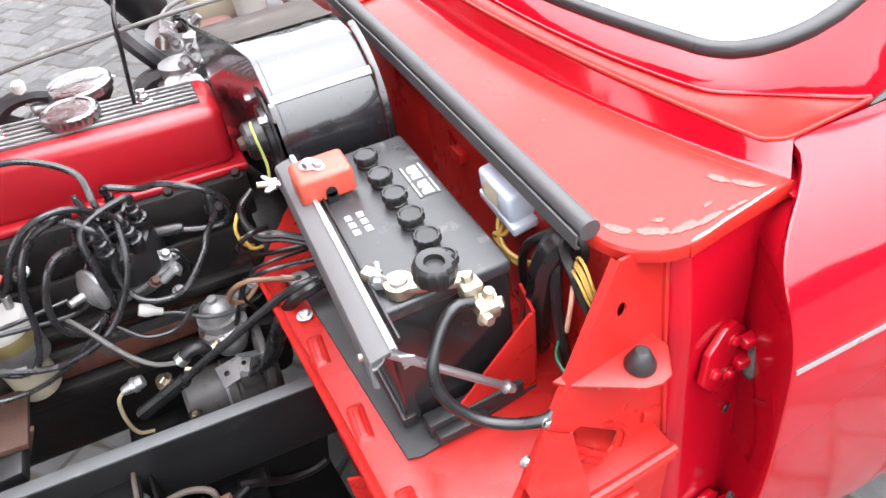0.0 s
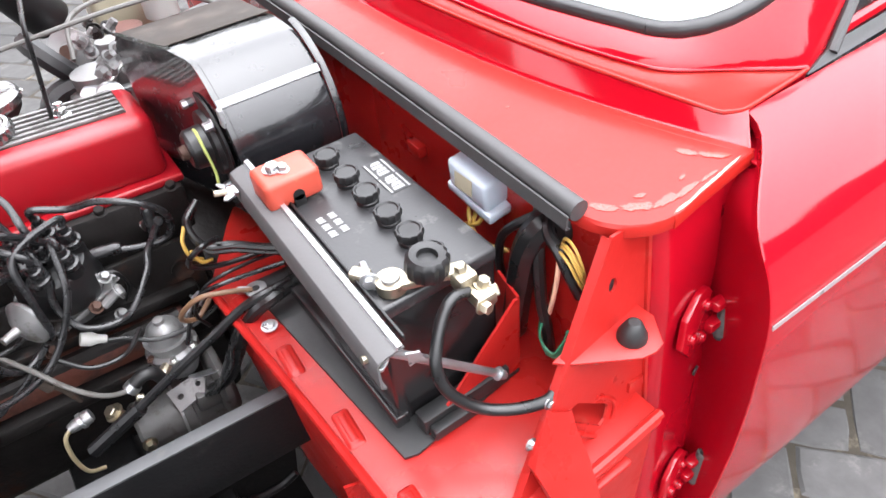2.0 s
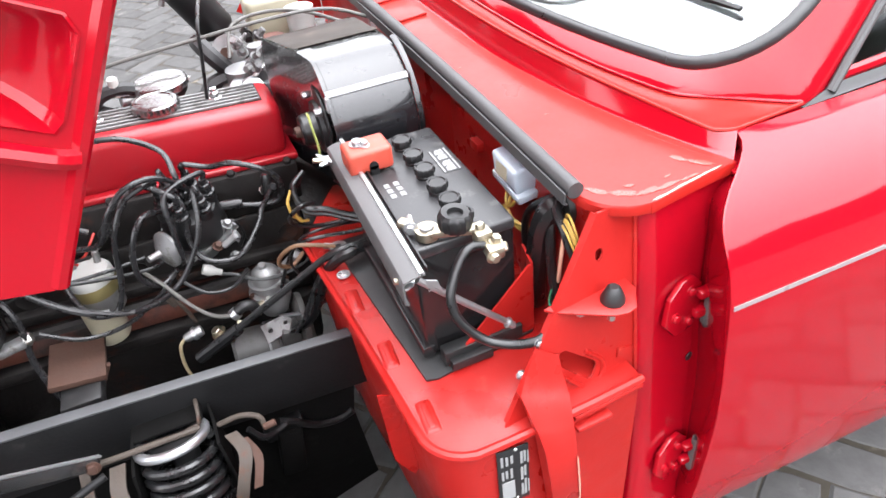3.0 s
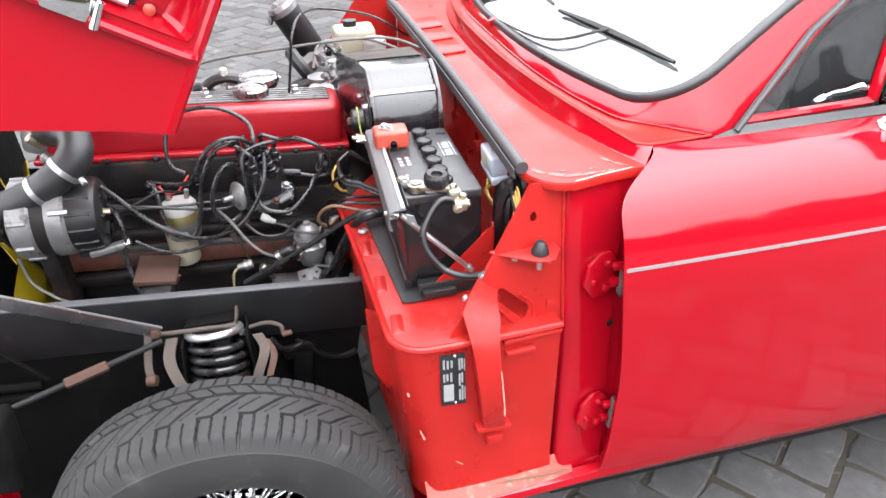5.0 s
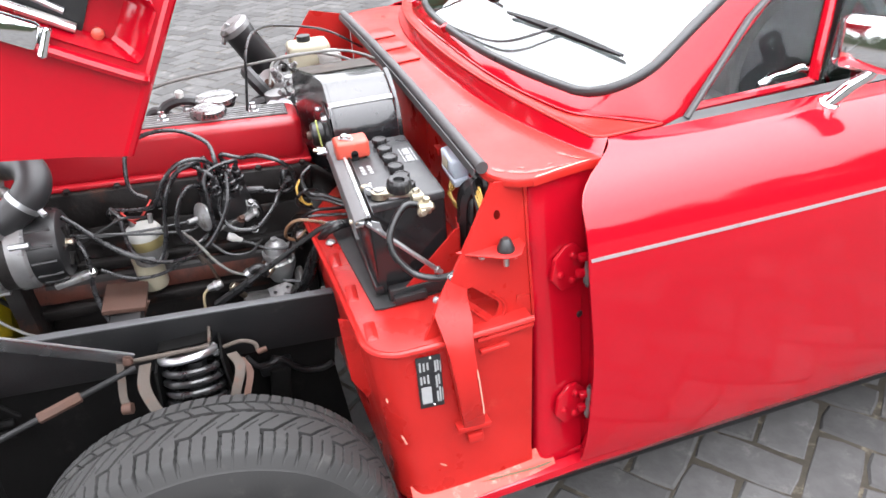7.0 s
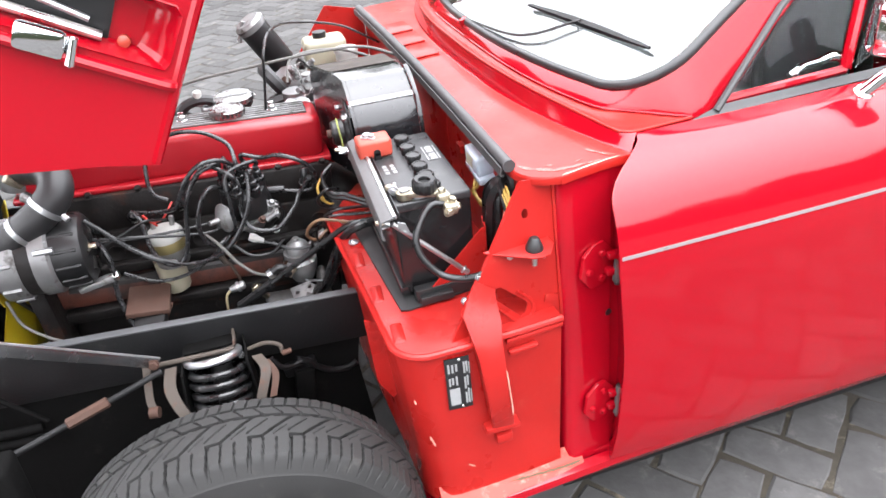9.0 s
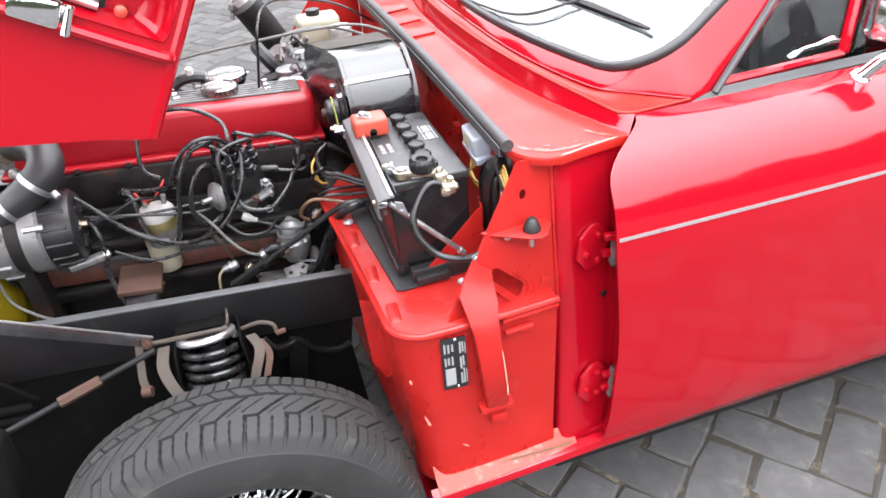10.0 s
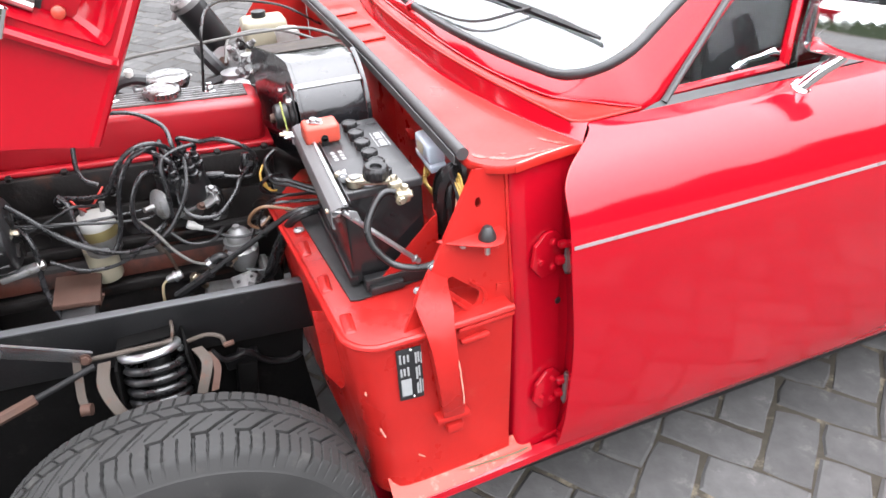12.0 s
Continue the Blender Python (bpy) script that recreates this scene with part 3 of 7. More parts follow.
part("scuttle_ledge", sheet([[(0.668, -0.604, 0.8475), (0.70, -0.604, 0.846), (0.76, -0.60, 0.845), (0.84, -0.59, 0.845)], [(0.676, -0.566, 0.8475), (0.70, -0.566, 0.846), (0.76, -0.56, 0.845), (0.84, -0.55, 0.845)]], 0.002), GLOSS, car)
# pale strip: part scuffed paint, part sky glare painted on the lip
lip_scuff_glint = [(x, y, deck_height(-0.60, (x - 0.565) / 0.12) + 0.0003) for x, y in ((0.535, -0.594), (0.552, -0.599), (0.575, -0.601), (0.60, -0.598), (0.63, -0.5945), (0.66, -0.590))]
part("scuff_and_glint", scuff(lip_scuff_glint, (0, -0.1, 1), 3, 0.0014), SCUFF_GLINT, car, "pale scuffs and painted sky glint along the lip")


def paint_patch(x, y, long, wide, angle, seed):
    """A ragged flat patch, paler and glossier, painted where the deck catches sky glare."""
    rng = random.Random(seed)
    bm = bmesh.new()
    low, high = [], []
    for k in range(22):
        a = 2 * math.pi * k / 22
        r = rng.uniform(0.62, 1.0)
        u, v = long * r * math.cos(a), wide * r * math.sin(a)
        px, py = x + u * math.cos(angle) - v * math.sin(angle), y + u * math.sin(angle) + v * math.cos(angle)
        py = max(py, -0.602)
        z = deck_height(py, min(1.0, max(0.0, (px - lip_line(py)) / (step_foot(py) - lip_line(py)))))
        low.append(bm.verts.new((px, py, z + 0.0001)))
        high.append(bm.verts.new((px, py, z + 0.0004)))
    mid = bm.verts.new((x, y, sum(v.co.z for v in high) / 22 + 0.0002))
    for k in range(22):
        bm.faces.new((mid, high[k], high[(k + 1) % 22]))
        bm.faces.new((high[k], low[k], low[(k + 1) % 22], high[(k + 1) % 22]))
    return part("glint_patch", bm, GLINT, car, "pale glossy patch painted for sky glare on the deck's uneven paint")


for k, (x, y, long, wide, angle) in enumerate(((0.524, -0.560, 0.016, 0.0050, -0.9), (0.545, -0.578, 0.018, 0.0060, -0.6), (0.568, -0.588, 0.016, 0.0050, 0.0), (0.590, -0.5905, 0.017, 0.0036, 0.05),
                                            (0.617, -0.5905, 0.014, 0.0022, 0.05), (0.630, -0.556, 0.011, 0.0050, -1.1), (0.645, -0.574, 0.016, 0.0052, -0.85), (0.556, -0.570, 0.007, 0.0028, -0.4),
                                            (0.600, -0.577, 0.006, 0.0024, 0.2), (0.530, -0.202, 0.004, 0.0020, 0.4), (0.561, -0.391, 0.003, 0.0018, 0.0))):
    paint_patch(x, y, long, wide, angle, 30 + k)
for k, y in enumerate((0.02, 0.13, 0.24)):
    part("vent_cover", box(0.515, 0.572, y, y + 0.09, 0.8570, 0.8617, 0.0016, pose(0, 0, 0, 0, -3, 0)), SCUTTLE, car)

# windscreen: glass, rubber, pillars
def screen_low(y):
    """The lower edge of the glass."""
    a = abs(y) / 0.50
    return Vector((0.645 + 0.085 * a ** 2.4, y, 0.912 - 0.008 * a ** 2))


def screen_point(y, s):
    """A point of the glass: y along its foot, s from 0 at the foot to 1 at the roof."""
    f = screen_low(y)
    top = Vector((1.05 + 0.07 * (abs(y) / 0.5) ** 2, y * 0.86, 1.155 - 0.012 * (abs(y) / 0.5) ** 2))
    p = f.lerp(top, s)
    p.z += 0.012 * math.sin(math.pi * s)
    return p


def screen_outline(inset=0.0, n=10):
    """Runs round the glass, with round lower corners."""
    loop = []
    w = 0.525 - inset
    r = 0.09
    low = [(y, 0.0) for y in np.linspace(-w + r, w - r, 17)]
    ring = [(w - r + r * math.sin(a), (r - r * math.cos(a)) / 0.42) for a in np.linspace(0.15, math.pi / 2, 8)]
    up = [(w, s) for s in np.linspace(0.35, 1, 6)]
    top = [(y, 1.0) for y in np.linspace(w - 0.08, -w + 0.08, 9)]
    left = [(-y, s) for y, s in reversed(ring + up)]
    return [screen_point(y, s) for y, s in low + ring + up + top + left]


outline = screen_outline()
rows = []
for s in [0.0, 0.004, 0.015, 0.035, 0.065, 0.105, 0.155, 0.214, 0.35, 0.5, 0.65, 0.8, 1.0]:
    w = 0.525 if s >= 0.214 else 0.435 + 0.09 * math.sin(math.acos(1 - s / 0.214))
    rows.append([screen_point(y, s) for y in np.linspace(-w, w, 17)])
windscreen = part("windscreen", sheet(rows, 0.004), SCREEN_GLASS, car, "curved laminated windscreen reflecting a white sky")
part("windscreen_rubber", tube(outline + outline[:1], 0.0085, 16, smooth_line=False), GLAZING_RUBBER, windscreen, "dark grey rubber glazing seal")
def surround_rows(side):
    """The painted frame round the glass: from the middle of the scuttle, round the corner and up the pillar."""
    w, r = 0.525, 0.09
    inner = [screen_point(y, 0.0) for y in np.linspace(0, w - r, 9)]
    inner += [screen_point(w - r + r * math.sin(a), (r - r * math.cos(a)) / 0.42) for a in np.linspace(0.15, math.pi / 2, 8)]
    inner += [screen_point(w, q) for q in np.linspace(0.35, 1, 7)]
    outer = [Vector(p) for p in rim_half[:9] + [rim_half[10], rim_half[12], rim_half[13], rim_half[14], rim_half[16]]]
    climb = [Vector((0.803, 0.5545, 0.8725)), Vector((0.828, 0.5495, 0.8765))]
    outer += climb + [Vector((0.850, 0.543, 0.890)).lerp(Vector((1.17, 0.45, 1.15)), q) for q in np.linspace(0, 1, 8)]
    rows = []
    for a, b in zip(inner, outer):
        row = []
        for q, lift in ((0, 0.0), (0.12, 0.001), (0.45, 0.003), (0.8, 0.0025), (0.97, 0.0008), (1.0, -0.001), (1.05, -0.008)):
            p = a.lerp(b, q) + Vector((-0.4, 0.3, 0.86)) * lift
            row.append((p.x, p.y * side, p.z))
        rows.append(row)
    return rows


for side in (-1, 1):
    part("windscreen_surround", sheet(surround_rows(side), 0.002), GLOSS, car)

# bulkhead wall under the scuttle lip, and the seal on the lip
rows = [[(0.520 + 0.0 * y, y, z) for y in (-0.578, -0.3, 0, 0.3, 0.578)] for z in (0.845, 0.78, 0.70, 0.60, 0.30)]
part("bulkhead", sheet(rows, 0.004), SATIN, car, "red painted bulkhead wall")
part("bulkhead", box(0.515, 0.521, -0.19, 0.19, 0.55, 0.83, 0.004), SATIN, car)
ends = [(0.500 + 0.0 * y, y, 0.858 + 0.010 * (1 - (y / 0.57) ** 2)) for y in np.linspace(-0.556, 0.556, 15)]
seal = tube(ends, 0.0100, 12, steps=2)
lip = sheet([[(p[0] + dx, p[1], p[2] + dz) for p in ends] for dx, dz in ((-0.0115, 0.0), (-0.0125, -0.012), (-0.009, -0.014))], 0.002)
part("bonnet_seal", merge(seal, lip), SEAL_RUBBER, car, "grey-black rubber bonnet seal along the scuttle lip")

# footwell box with its battery tray
TRAY = 0.628
def footwell_loop(z, grow=0.0):
    """The box's outline at a height: front wall, round corner, side."""
    back = (TRAY - z)
    fx = 0.274 + 0.16 * back * 0.35 - grow
    sy = -0.643 - grow + 0.01 * back
    r = 0.055
    pts = [(fx - 0.018, -0.17), (fx - 0.010, -0.28), (fx, -0.42), (fx + 0.008, sy + r + 0.03)]
    for a in np.linspace(0, math.pi / 2, 7):
        pts.append((fx + 0.010 + r - r * math.cos(a), sy + r - r * math.sin(a)))
    pts += [(0.40, sy), (0.47, sy + 0.002), (0.545, sy + 0.006)]
    return pts


zs = [TRAY - 0.002, 0.60, 0.52, 0.42, 0.34, 0.30, 0.285]
rows = [[(x, y, z) for x, y in footwell_loop(z, 0.0 if z > 0.3 else 0.006)] for z in zs]
part("footwell_box", sheet(rows, 0.003), SATIN, car, "orange-red painted footwell box with scratches")
top = footwell_loop(TRAY, 0.004)
outl = top + [(0.545, -0.60), (0.522, -0.59), (0.522, -0.03), (0.34, -0.04), (0.318, -0.07), (0.262, -0.16)]
part("battery_tray", plate(outl, 0.003, Matrix.Translation((0, 0, TRAY - 0.003)), 0.001), SATIN, car, "red pressed steel battery tray")
rim = [(x, y, TRAY - 0.001) for x, y in top]
part("tray_rim", tube(rim, 0.0055, 8, steps=3), SATIN, car)
for x, y in ((0.274, -0.235), (0.282, -0.345), (0.290, -0.462), (0.298, -0.575)):
    turn = pose(0, 0, 0, 0, 0, -4)
    part("tray_pressing", box(x - 0.011, x + 0.011, y - 0.026, y + 0.026, TRAY - 0.006, TRAY + 0.0024, 0.0062, turn, 4), SATIN, car)
    part("tray_pressing", box(x - 0.006, x + 0.006, y - 0.020, y + 0.020, TRAY - 0.004, TRAY + 0.0034, 0.0040, turn, 3), SATIN, car)
part("tray_flange", plate([(0.258, 0.615), (0.300, 0.600), (0.300, 0.452), (0.284, 0.436), (0.262, 0.480)], 0.003, basis((0, -0.480, 0), (1, -0.1, 0), (0, 0, 1))), SATIN, car)

# gusset between the tray and the scuttle
G = basis((0.360, -0.632, 0.603), (1, 0.12, 0.0), (0, 0.12, 1))
gus_out = [(-0.004, 0.004), (0.022, -0.012), (0.075, 0.0), (0.199, 0.0), (0.199, 0.240), (0.150, 0.246)]
slot_hole = [(0.086, 0.074), (0.128, 0.027), (0.135, 0.030), (0.141, 0.044), (0.139, 0.051), (0.098, 0.090), (0.090, 0.090)]
oval = circle(0.150, 0.195, 0.0055, 10, 1.5)
gusset = part("gusset_plate", plate(gus_out, 0.003, G, 0, [slot_hole, oval]), SATIN, car, "triangular red gusset plate with slot")
part("gusset_flange", plate([(0, 0), (0.286, 0), (0.286, 0.007), (0, 0.007)], 0.002,
     basis(G @ Vector((0, 0, 0)), G.to_3x3() @ Vector((0.155, 0.25, 0)), G.to_3x3() @ Vector((0, 0, -1)))), SATIN, gusset)
for u, v in ((0.067, 0.115), (0.040, 0.085)):
    part("bolt", bolt(G @ Vector((u, v, -0.002)), G.to_3x3() @ Vector((0, 0, 1)) * (-1 if (G.to_3x3() @ Vector((0, 0, 1))).y > 0 else 1), 0.0042, 0.004), ZINC, gusset)
# peg bracket with its rubber cone
B = Matrix.Translation((0.0, 0.0, 0.747))
shelf_out = [(0.438, -0.596), (0.447, -0.606), (0.500, -0.640), (0.514, -0.643), (0.526, -0.640), (0.543, -0.614), (0.542, -0.590), (0.50, -0.585)]
bracket = part("peg_bracket", plate(shelf_out, 0.003, B, 0.001), SATIN, car, "red shelf bracket with a black rubber cone")
part("bracket_fold", box(0.452, 0.542, -0.597, -0.593, 0.749, 0.766, 0.001, pose(0, 0, 0, 0, -9, 6)), SATIN, bracket)
part("rubber_cone", lathe([(0, 0), (0.0135, 0), (0.0135, 0.004), (0.0075, 0.018), (0.005, 0.020), (0, 0.020)], (0.510, -0.619, 0.750), (0, 0, 1), 20), RUBBER, bracket, "black rubber locating cone")
part("peg_stud", rod((0.510, -0.619, 0.748), (0.510, -0.619, 0.722), 0.0045, 10), STEEL, bracket)
for x, y in ((0.474, -0.612), (0.520, -0.628)):
    part("bolt", bolt((x, y, 0.746), (0, 0, -1), 0.005, 0.007), WHITE_STEEL, bracket)
# channel strut from the gusset down the side of the box
def on_gusset(u, v, out=0.0):
    p = G @ Vector((u, v, 0))
    return Vector((p.x, p.y - out, p.z))


strut = [(on_gusset(0.060, 0.116, 0.004), on_gusset(0.088, 0.092, 0.005), 0.002), (on_gusset(0.046, 0.096, 0.006), on_gusset(0.087, 0.072, 0.012), 0.004),
         (on_gusset(0.030, 0.070, 0.012), on_gusset(0.086, 0.052, 0.026), 0.010), (Vector((0.394, -0.660, 0.640)), Vector((0.437, -0.664, 0.634)), 0.018),
         (Vector((0.398, -0.669, 0.612)), Vector((0.437, -0.671, 0.606)), 0.022), (Vector((0.406, -0.670, 0.54)), Vector((0.444, -0.671, 0.535)), 0.022),
         (Vector((0.412, -0.666, 0.48)), Vector((0.449, -0.667, 0.478)), 0.018), (Vector((0.415, -0.658, 0.452)), Vector((0.451, -0.659, 0.450)), 0.010)]
rows = []
for a, b, back in strut:
    deep = Vector((0, back, 0))
    rows.append([a + deep, a, a.lerp(b, 0.10) - Vector((0, 0.0012, 0)), a.lerp(b, 0.5) - Vector((0, 0.0016, 0)), a.lerp(b, 0.90) - Vector((0, 0.0012, 0)), b, b + deep])
part("support_strut", sheet(rows, 0.002), SATIN, car, "folded red channel strut with paint chips")
part("strut_foot", box(0.404, 0.462, -0.660, -0.636, 0.440, 0.451, 0.002, pose(0, 0, 0, 0, 2, 0)), SATIN, car)
part("strut_foot", box(0.422, 0.450, -0.656, -0.636, 0.406, 0.426, 0.003), SATIN, car)
part("tray_lip", box(0.448, 0.545, -0.648, -0.630, 0.612, 0.621, 0.003, pose(0, 0, 0, 0, -1, 3)), SATIN, car)
part("tray_lip", box(0.452, 0.500, -0.652, -0.640, 0.589, 0.598, 0.003, pose(0, 0, 0, 0, -3, 0)), SATIN, car)
part("slot_rim", tube([on_gusset(0.082, 0.066, 0.003), on_gusset(0.104, 0.040, 0.004), on_gusset(0.126, 0.016, 0.004), on_gusset(0.140, 0.018, 0.004), on_gusset(0.150, 0.036, 0.004), on_gusset(0.146, 0.052, 0.003), on_gusset(0.124, 0.074, 0.002)], 0.0032, 8), SATIN, gusset)
part("gusset_lap", plate([(0.170, 0.040), (0.194, 0.034), (0.194, 0.046), (0.172, 0.052)], 0.003, Matrix.Translation((0, -0.003, 0)) @ G), SATIN, gusset)
part("gusset_edge", tube([on_gusset(0.199, 0.004, 0.004), on_gusset(0.199, 0.12, 0.004), on_gusset(0.199, 0.240, 0.004)], 0.0032, 6), SATIN, gusset)

part("chipped_paint", scuff([(0.4375, -0.6728, 0.585), (0.4400, -0.6728, 0.56), (0.4425, -0.6724, 0.53), (0.4450, -0.6708, 0.505), (0.4470, -0.6688, 0.48)], (0.3, -1, 0), 5, 0.0015), SCUFF_GLINT, car, "scratched edge of the strut")
for k, stroke in enumerate(([(0.314, -0.6375, 0.455), (0.318, -0.639, 0.44), (0.321, -0.6395, 0.43)], [(0.372, -0.6425, 0.368), (0.378, -0.6425, 0.362), (0.384, -0.643, 0.357)], [(0.300, -0.625, 0.53), (0.3015, -0.627, 0.52)])):
    part("chipped_paint", scuff(stroke, (-0.3, -1, 0), 8 + k, 0.0020), SCUFF_GLINT, car, "small chip in the box paint")
part("dirt_line", scuff([(0.44, -0.6505, 0.2985), (0.50, -0.6530, 0.2975), (0.55, -0.655, 0.298), (0.583, -0.653, 0.299)], (0, -0.4, 1), 4, 0.0026), SILT, car, "silt caught along the ledge")

# A-post with the door hinges
def out_at(z):
    """How far out the post stands at a height."""
    t = min(1.0, max(0.0, 0.846 - z) / 0.17)
    return -0.586 - 0.026 * t * (2 - t) - 0.082 * max(0.0, 0.676 - z)


rows = []
for z in (0.846, 0.835, 0.82, 0.80, 0.78, 0.75, 0.72, 0.69, 0.66, 0.60, 0.50, 0.40, 0.32, 0.285):
    t = max(0.0, 0.846 - z) / 0.56
    out = out_at(z)
    h = 0.0026 * min(1, t * 4)
    rows.append([(0.552, -0.570, z), (0.553, out + 0.020, z), (0.556, out + 0.009, z), (0.561, out + 0.003, z), (0.569, out, z), (0.580, out - 0.0005, z), (0.592, out + h * 0.4, z),
                 (0.604, out + h, z), (0.620, out + h * 1.85, z), (0.638, out + h * 2.6, z), (0.644, out + h * 2.9, z), (0.647, out + h * 5.4, z), (0.668, out + h * 5.6, z), (0.75, out + h * 5.6, z)])
part("a_post", sheet(rows, 0.003), GLOSS, car)
for z, y, x in ((0.690, -0.6105, 0.613), (0.417, -0.6325, 0.616)):
    hin = part("door_hinge", plate([(-0.034, -0.010), (-0.020, -0.036), (0.010, -0.040), (0.020, -0.022), (0.030, -0.012), (0.032, 0.016), (0.020, 0.034), (0.002, 0.036), (-0.022, 0.022)],
                                  0.008, basis((x, y, z), (1, 0.21, 0.12), (-0.12, 0.10, 1)), 0.002), GLOSS, car, "red painted door hinge with bolts")
    part("hinge_knuckle", rod((x + 0.034, y - 0.014, z - 0.034), (x + 0.037, y - 0.014, z + 0.030), 0.0080, 14, 0.001), GRIMED, hin)
    part("hinge_arm", box(x + 0.014, x + 0.038, y - 0.016, y - 0.002, z - 0.022, z - 0.008, 0.004), GLOSS, hin)
    part("hinge_arm", box(x + 0.016, x + 0.038, y - 0.016, y - 0.002, z + 0.008, z + 0.020, 0.004), GLOSS, hin)
    part("hinge_pin", rod((x + 0.034, y - 0.014, z - 0.040), (x + 0.037, y - 0.014, z + 0.036), 0.0052, 10), PLASTIC, hin)
    for dx, dz in ((-0.014, -0.008), (0.011, 0.018), (0.008, -0.024)):
        part("bolt", lathe([(0, 0), (0.0075, 0), (0.0075, 0.0015), (0.0056, 0.002), (0.0052, 0.005), (0.003, 0.006), (0, 0.0062)], (x + dx, y - 0.0078 + 0.21 * dx + 0.10 * dz, z + dz), (0.2, -1, 0.1), 12), GLOSS, hin)
part("drain_hole", lathe([(0, 0), (0.006, 0), (0.006, 0.002), (0, 0.002)], (0.640, out_at(0.588) + 0.0062, 0.588), (0.3, -1, 0), 14), PLASTIC, car)

# quarter light and door window
win = [(0.866, -0.540, 0.882), (1.10, -0.532, 0.886), (1.155, -0.48, 1.02), (1.20, -0.45, 1.10), (1.146, -0.452, 1.10), (0.986, -0.50, 1.00)]
quarter = part("quarter_light", sheet([[win[0], win[1]], [Vector(win[5]), Vector(win[2])], [Vector(win[4]), Vector(win[3])]], 0.003), GLASS, car, "hinged front quarter light in a red frame")
part("window_frame", tube([win[0], win[1]], 0.0075, 8, smooth_line=False), GLOSS, quarter)
part("window_frame", tube([win[0], win[5], win[4]], 0.006, 8, smooth_line=False), GLOSS, quarter)
part("window_frame", tube([win[1], win[2], win[3]], 0.010, 8, smooth_line=False), GLOSS, quarter)
part("window_rubber", tube([(0.846, -0.552, 0.872), (0.974, -0.507, 1.00), (1.134, -0.46, 1.10)], 0.006, 8, smooth_line=False), SEAL_RUBBER, quarter)
rub = []
for d, e in ((0.0, 0.0), (0.004, 0.0035), (0.005, 0.005), (0.010, 0.0110)):
    rub.append([(x, -0.558 + d * min(1, (x - 0.795) / 0.06) + 0.01 * (x - 0.83), 0.8675 + e * min(1, (x - 0.795) / 0.06) + 0.012 * (x - 0.83)) for x in (0.80, 0.83, 0.86, 1.0, 1.2, 1.4, 1.6)])
part("waist_rubber", sheet(rub, 0.004), SEAL_RUBBER, near_door)
part("door_glass", sheet([[(1.12, -0.532, 0.885), (1.6, -0.53, 0.89)], [(1.21, -0.46, 1.09), (1.6, -0.46, 1.12)]], 0.004), GLASS, near_door)
part("door_glass", sheet([[(0.85, 0.54, 0.882), (1.6, 0.53, 0.89)], [(1.13, 0.46, 1.09), (1.6, 0.46, 1.12)]], 0.004), GLASS, far_door)


# ---- the tilted bonnet ----
bonnet = thing("bonnet", (-0.35, 0, 0.75), "red one-piece bonnet tilted forward on its front hinges", "bonnet")
UW, VW = Vector((-0.885, 0, 0.466)), Vector((0.466, 0, 0.885))
W0 = Vector((0.062, -0.680, 1.014))


def wing_at(u, v, d=0.0):
    """A place on the near wing: u along the crease, v along the rear edge, d out of the panel."""
    return W0 + UW * u + VW * v + Vector((0, -d, 0))


WB = basis(W0, UW, VW)
wing_out = [(0.004, 0.000), (0.0, 0.010), (-0.003, 0.30), (0.02, 0.62), (0.55, 0.62), (0.62, 0.30), (0.50, -0.190), (0.30, -0.108), (0.154, -0.053), (0.05, -0.014)]
recess = [(0.008, 0.108), (0.012, 0.100), (0.30, 0.100), (0.30, 0.165), (0.014, 0.165), (0.006, 0.156)]
wing = part("wing_panel", plate(wing_out, 0.003, WB, 0, [recess]), GLOSS, bonnet, "glossy red wing with a recessed catch")
# the pressed recess behind the opening
rows = []
for k, (grow, d) in enumerate(((0.0, 0.001), (-0.003, -0.008), (-0.012, -0.020), (-0.020, -0.026))):
    loop = []
    for u, v in recess + recess[:1]:
        cu, cv = 0.15, 0.132
        loop.append(wing_at(u + (cu - u) * min(0.95, -grow * 3.2 / 0.3), v + (cv - v) * (-grow * 14 if grow else 0), d))
    rows.append(loop)
part("recess", sheet(rows, 0.0015), GLOSS, wing)
part("recess_floor", plate([(0.004, 0.104), (0.300, 0.104), (0.300, 0.162), (0.004, 0.162)], 0.002, Matrix.Translation((0, 0.026, 0)) @ WB), GLOSS, wing)
crease = [wing_at(0.0, 0.088, 0.0), wing_at(0.02, 0.088, 0.004), wing_at(0.12, 0.090, 0.006), wing_at(0.30, 0.094, 0.006)]
part("crease", tube(crease, 0.006, 8), GLOSS, wing)
part("edge_flange", tube([wing_at(0.002, 0.002, -0.004), wing_at(-0.001, 0.15, -0.004), wing_at(-0.003, 0.30, -0.004), wing_at(0.02, 0.62, -0.006)], 0.006, 8), GLOSS, wing)
# chrome catch in the recess
catch = part("catch_handle", box(-0.022, 0.022, -0.0135, 0.0135, -0.007, 0.007, 0.006,
             None), CHROME, wing, "chrome bonnet catch handle")
catch.data.transform(Matrix.Translation(wing_at(0.119, 0.099, 0.008) - origin(catch)) @ basis((0, 0, 0), UW, VW) @ Matrix.Translation(origin(catch)))
part("catch_pivot", rod(wing_at(0.092, 0.082, 0.010), wing_at(0.093, 0.110, 0.006), 0.0048, 12, 0.0015), CHROME, wing)
part("catch_slot", plate([(0.067, 0.106), (0.235, 0.106), (0.235, 0.152), (0.067, 0.152)], 0.001, Matrix.Translation((0, 0.0235, 0)) @ WB), PLASTIC, wing)
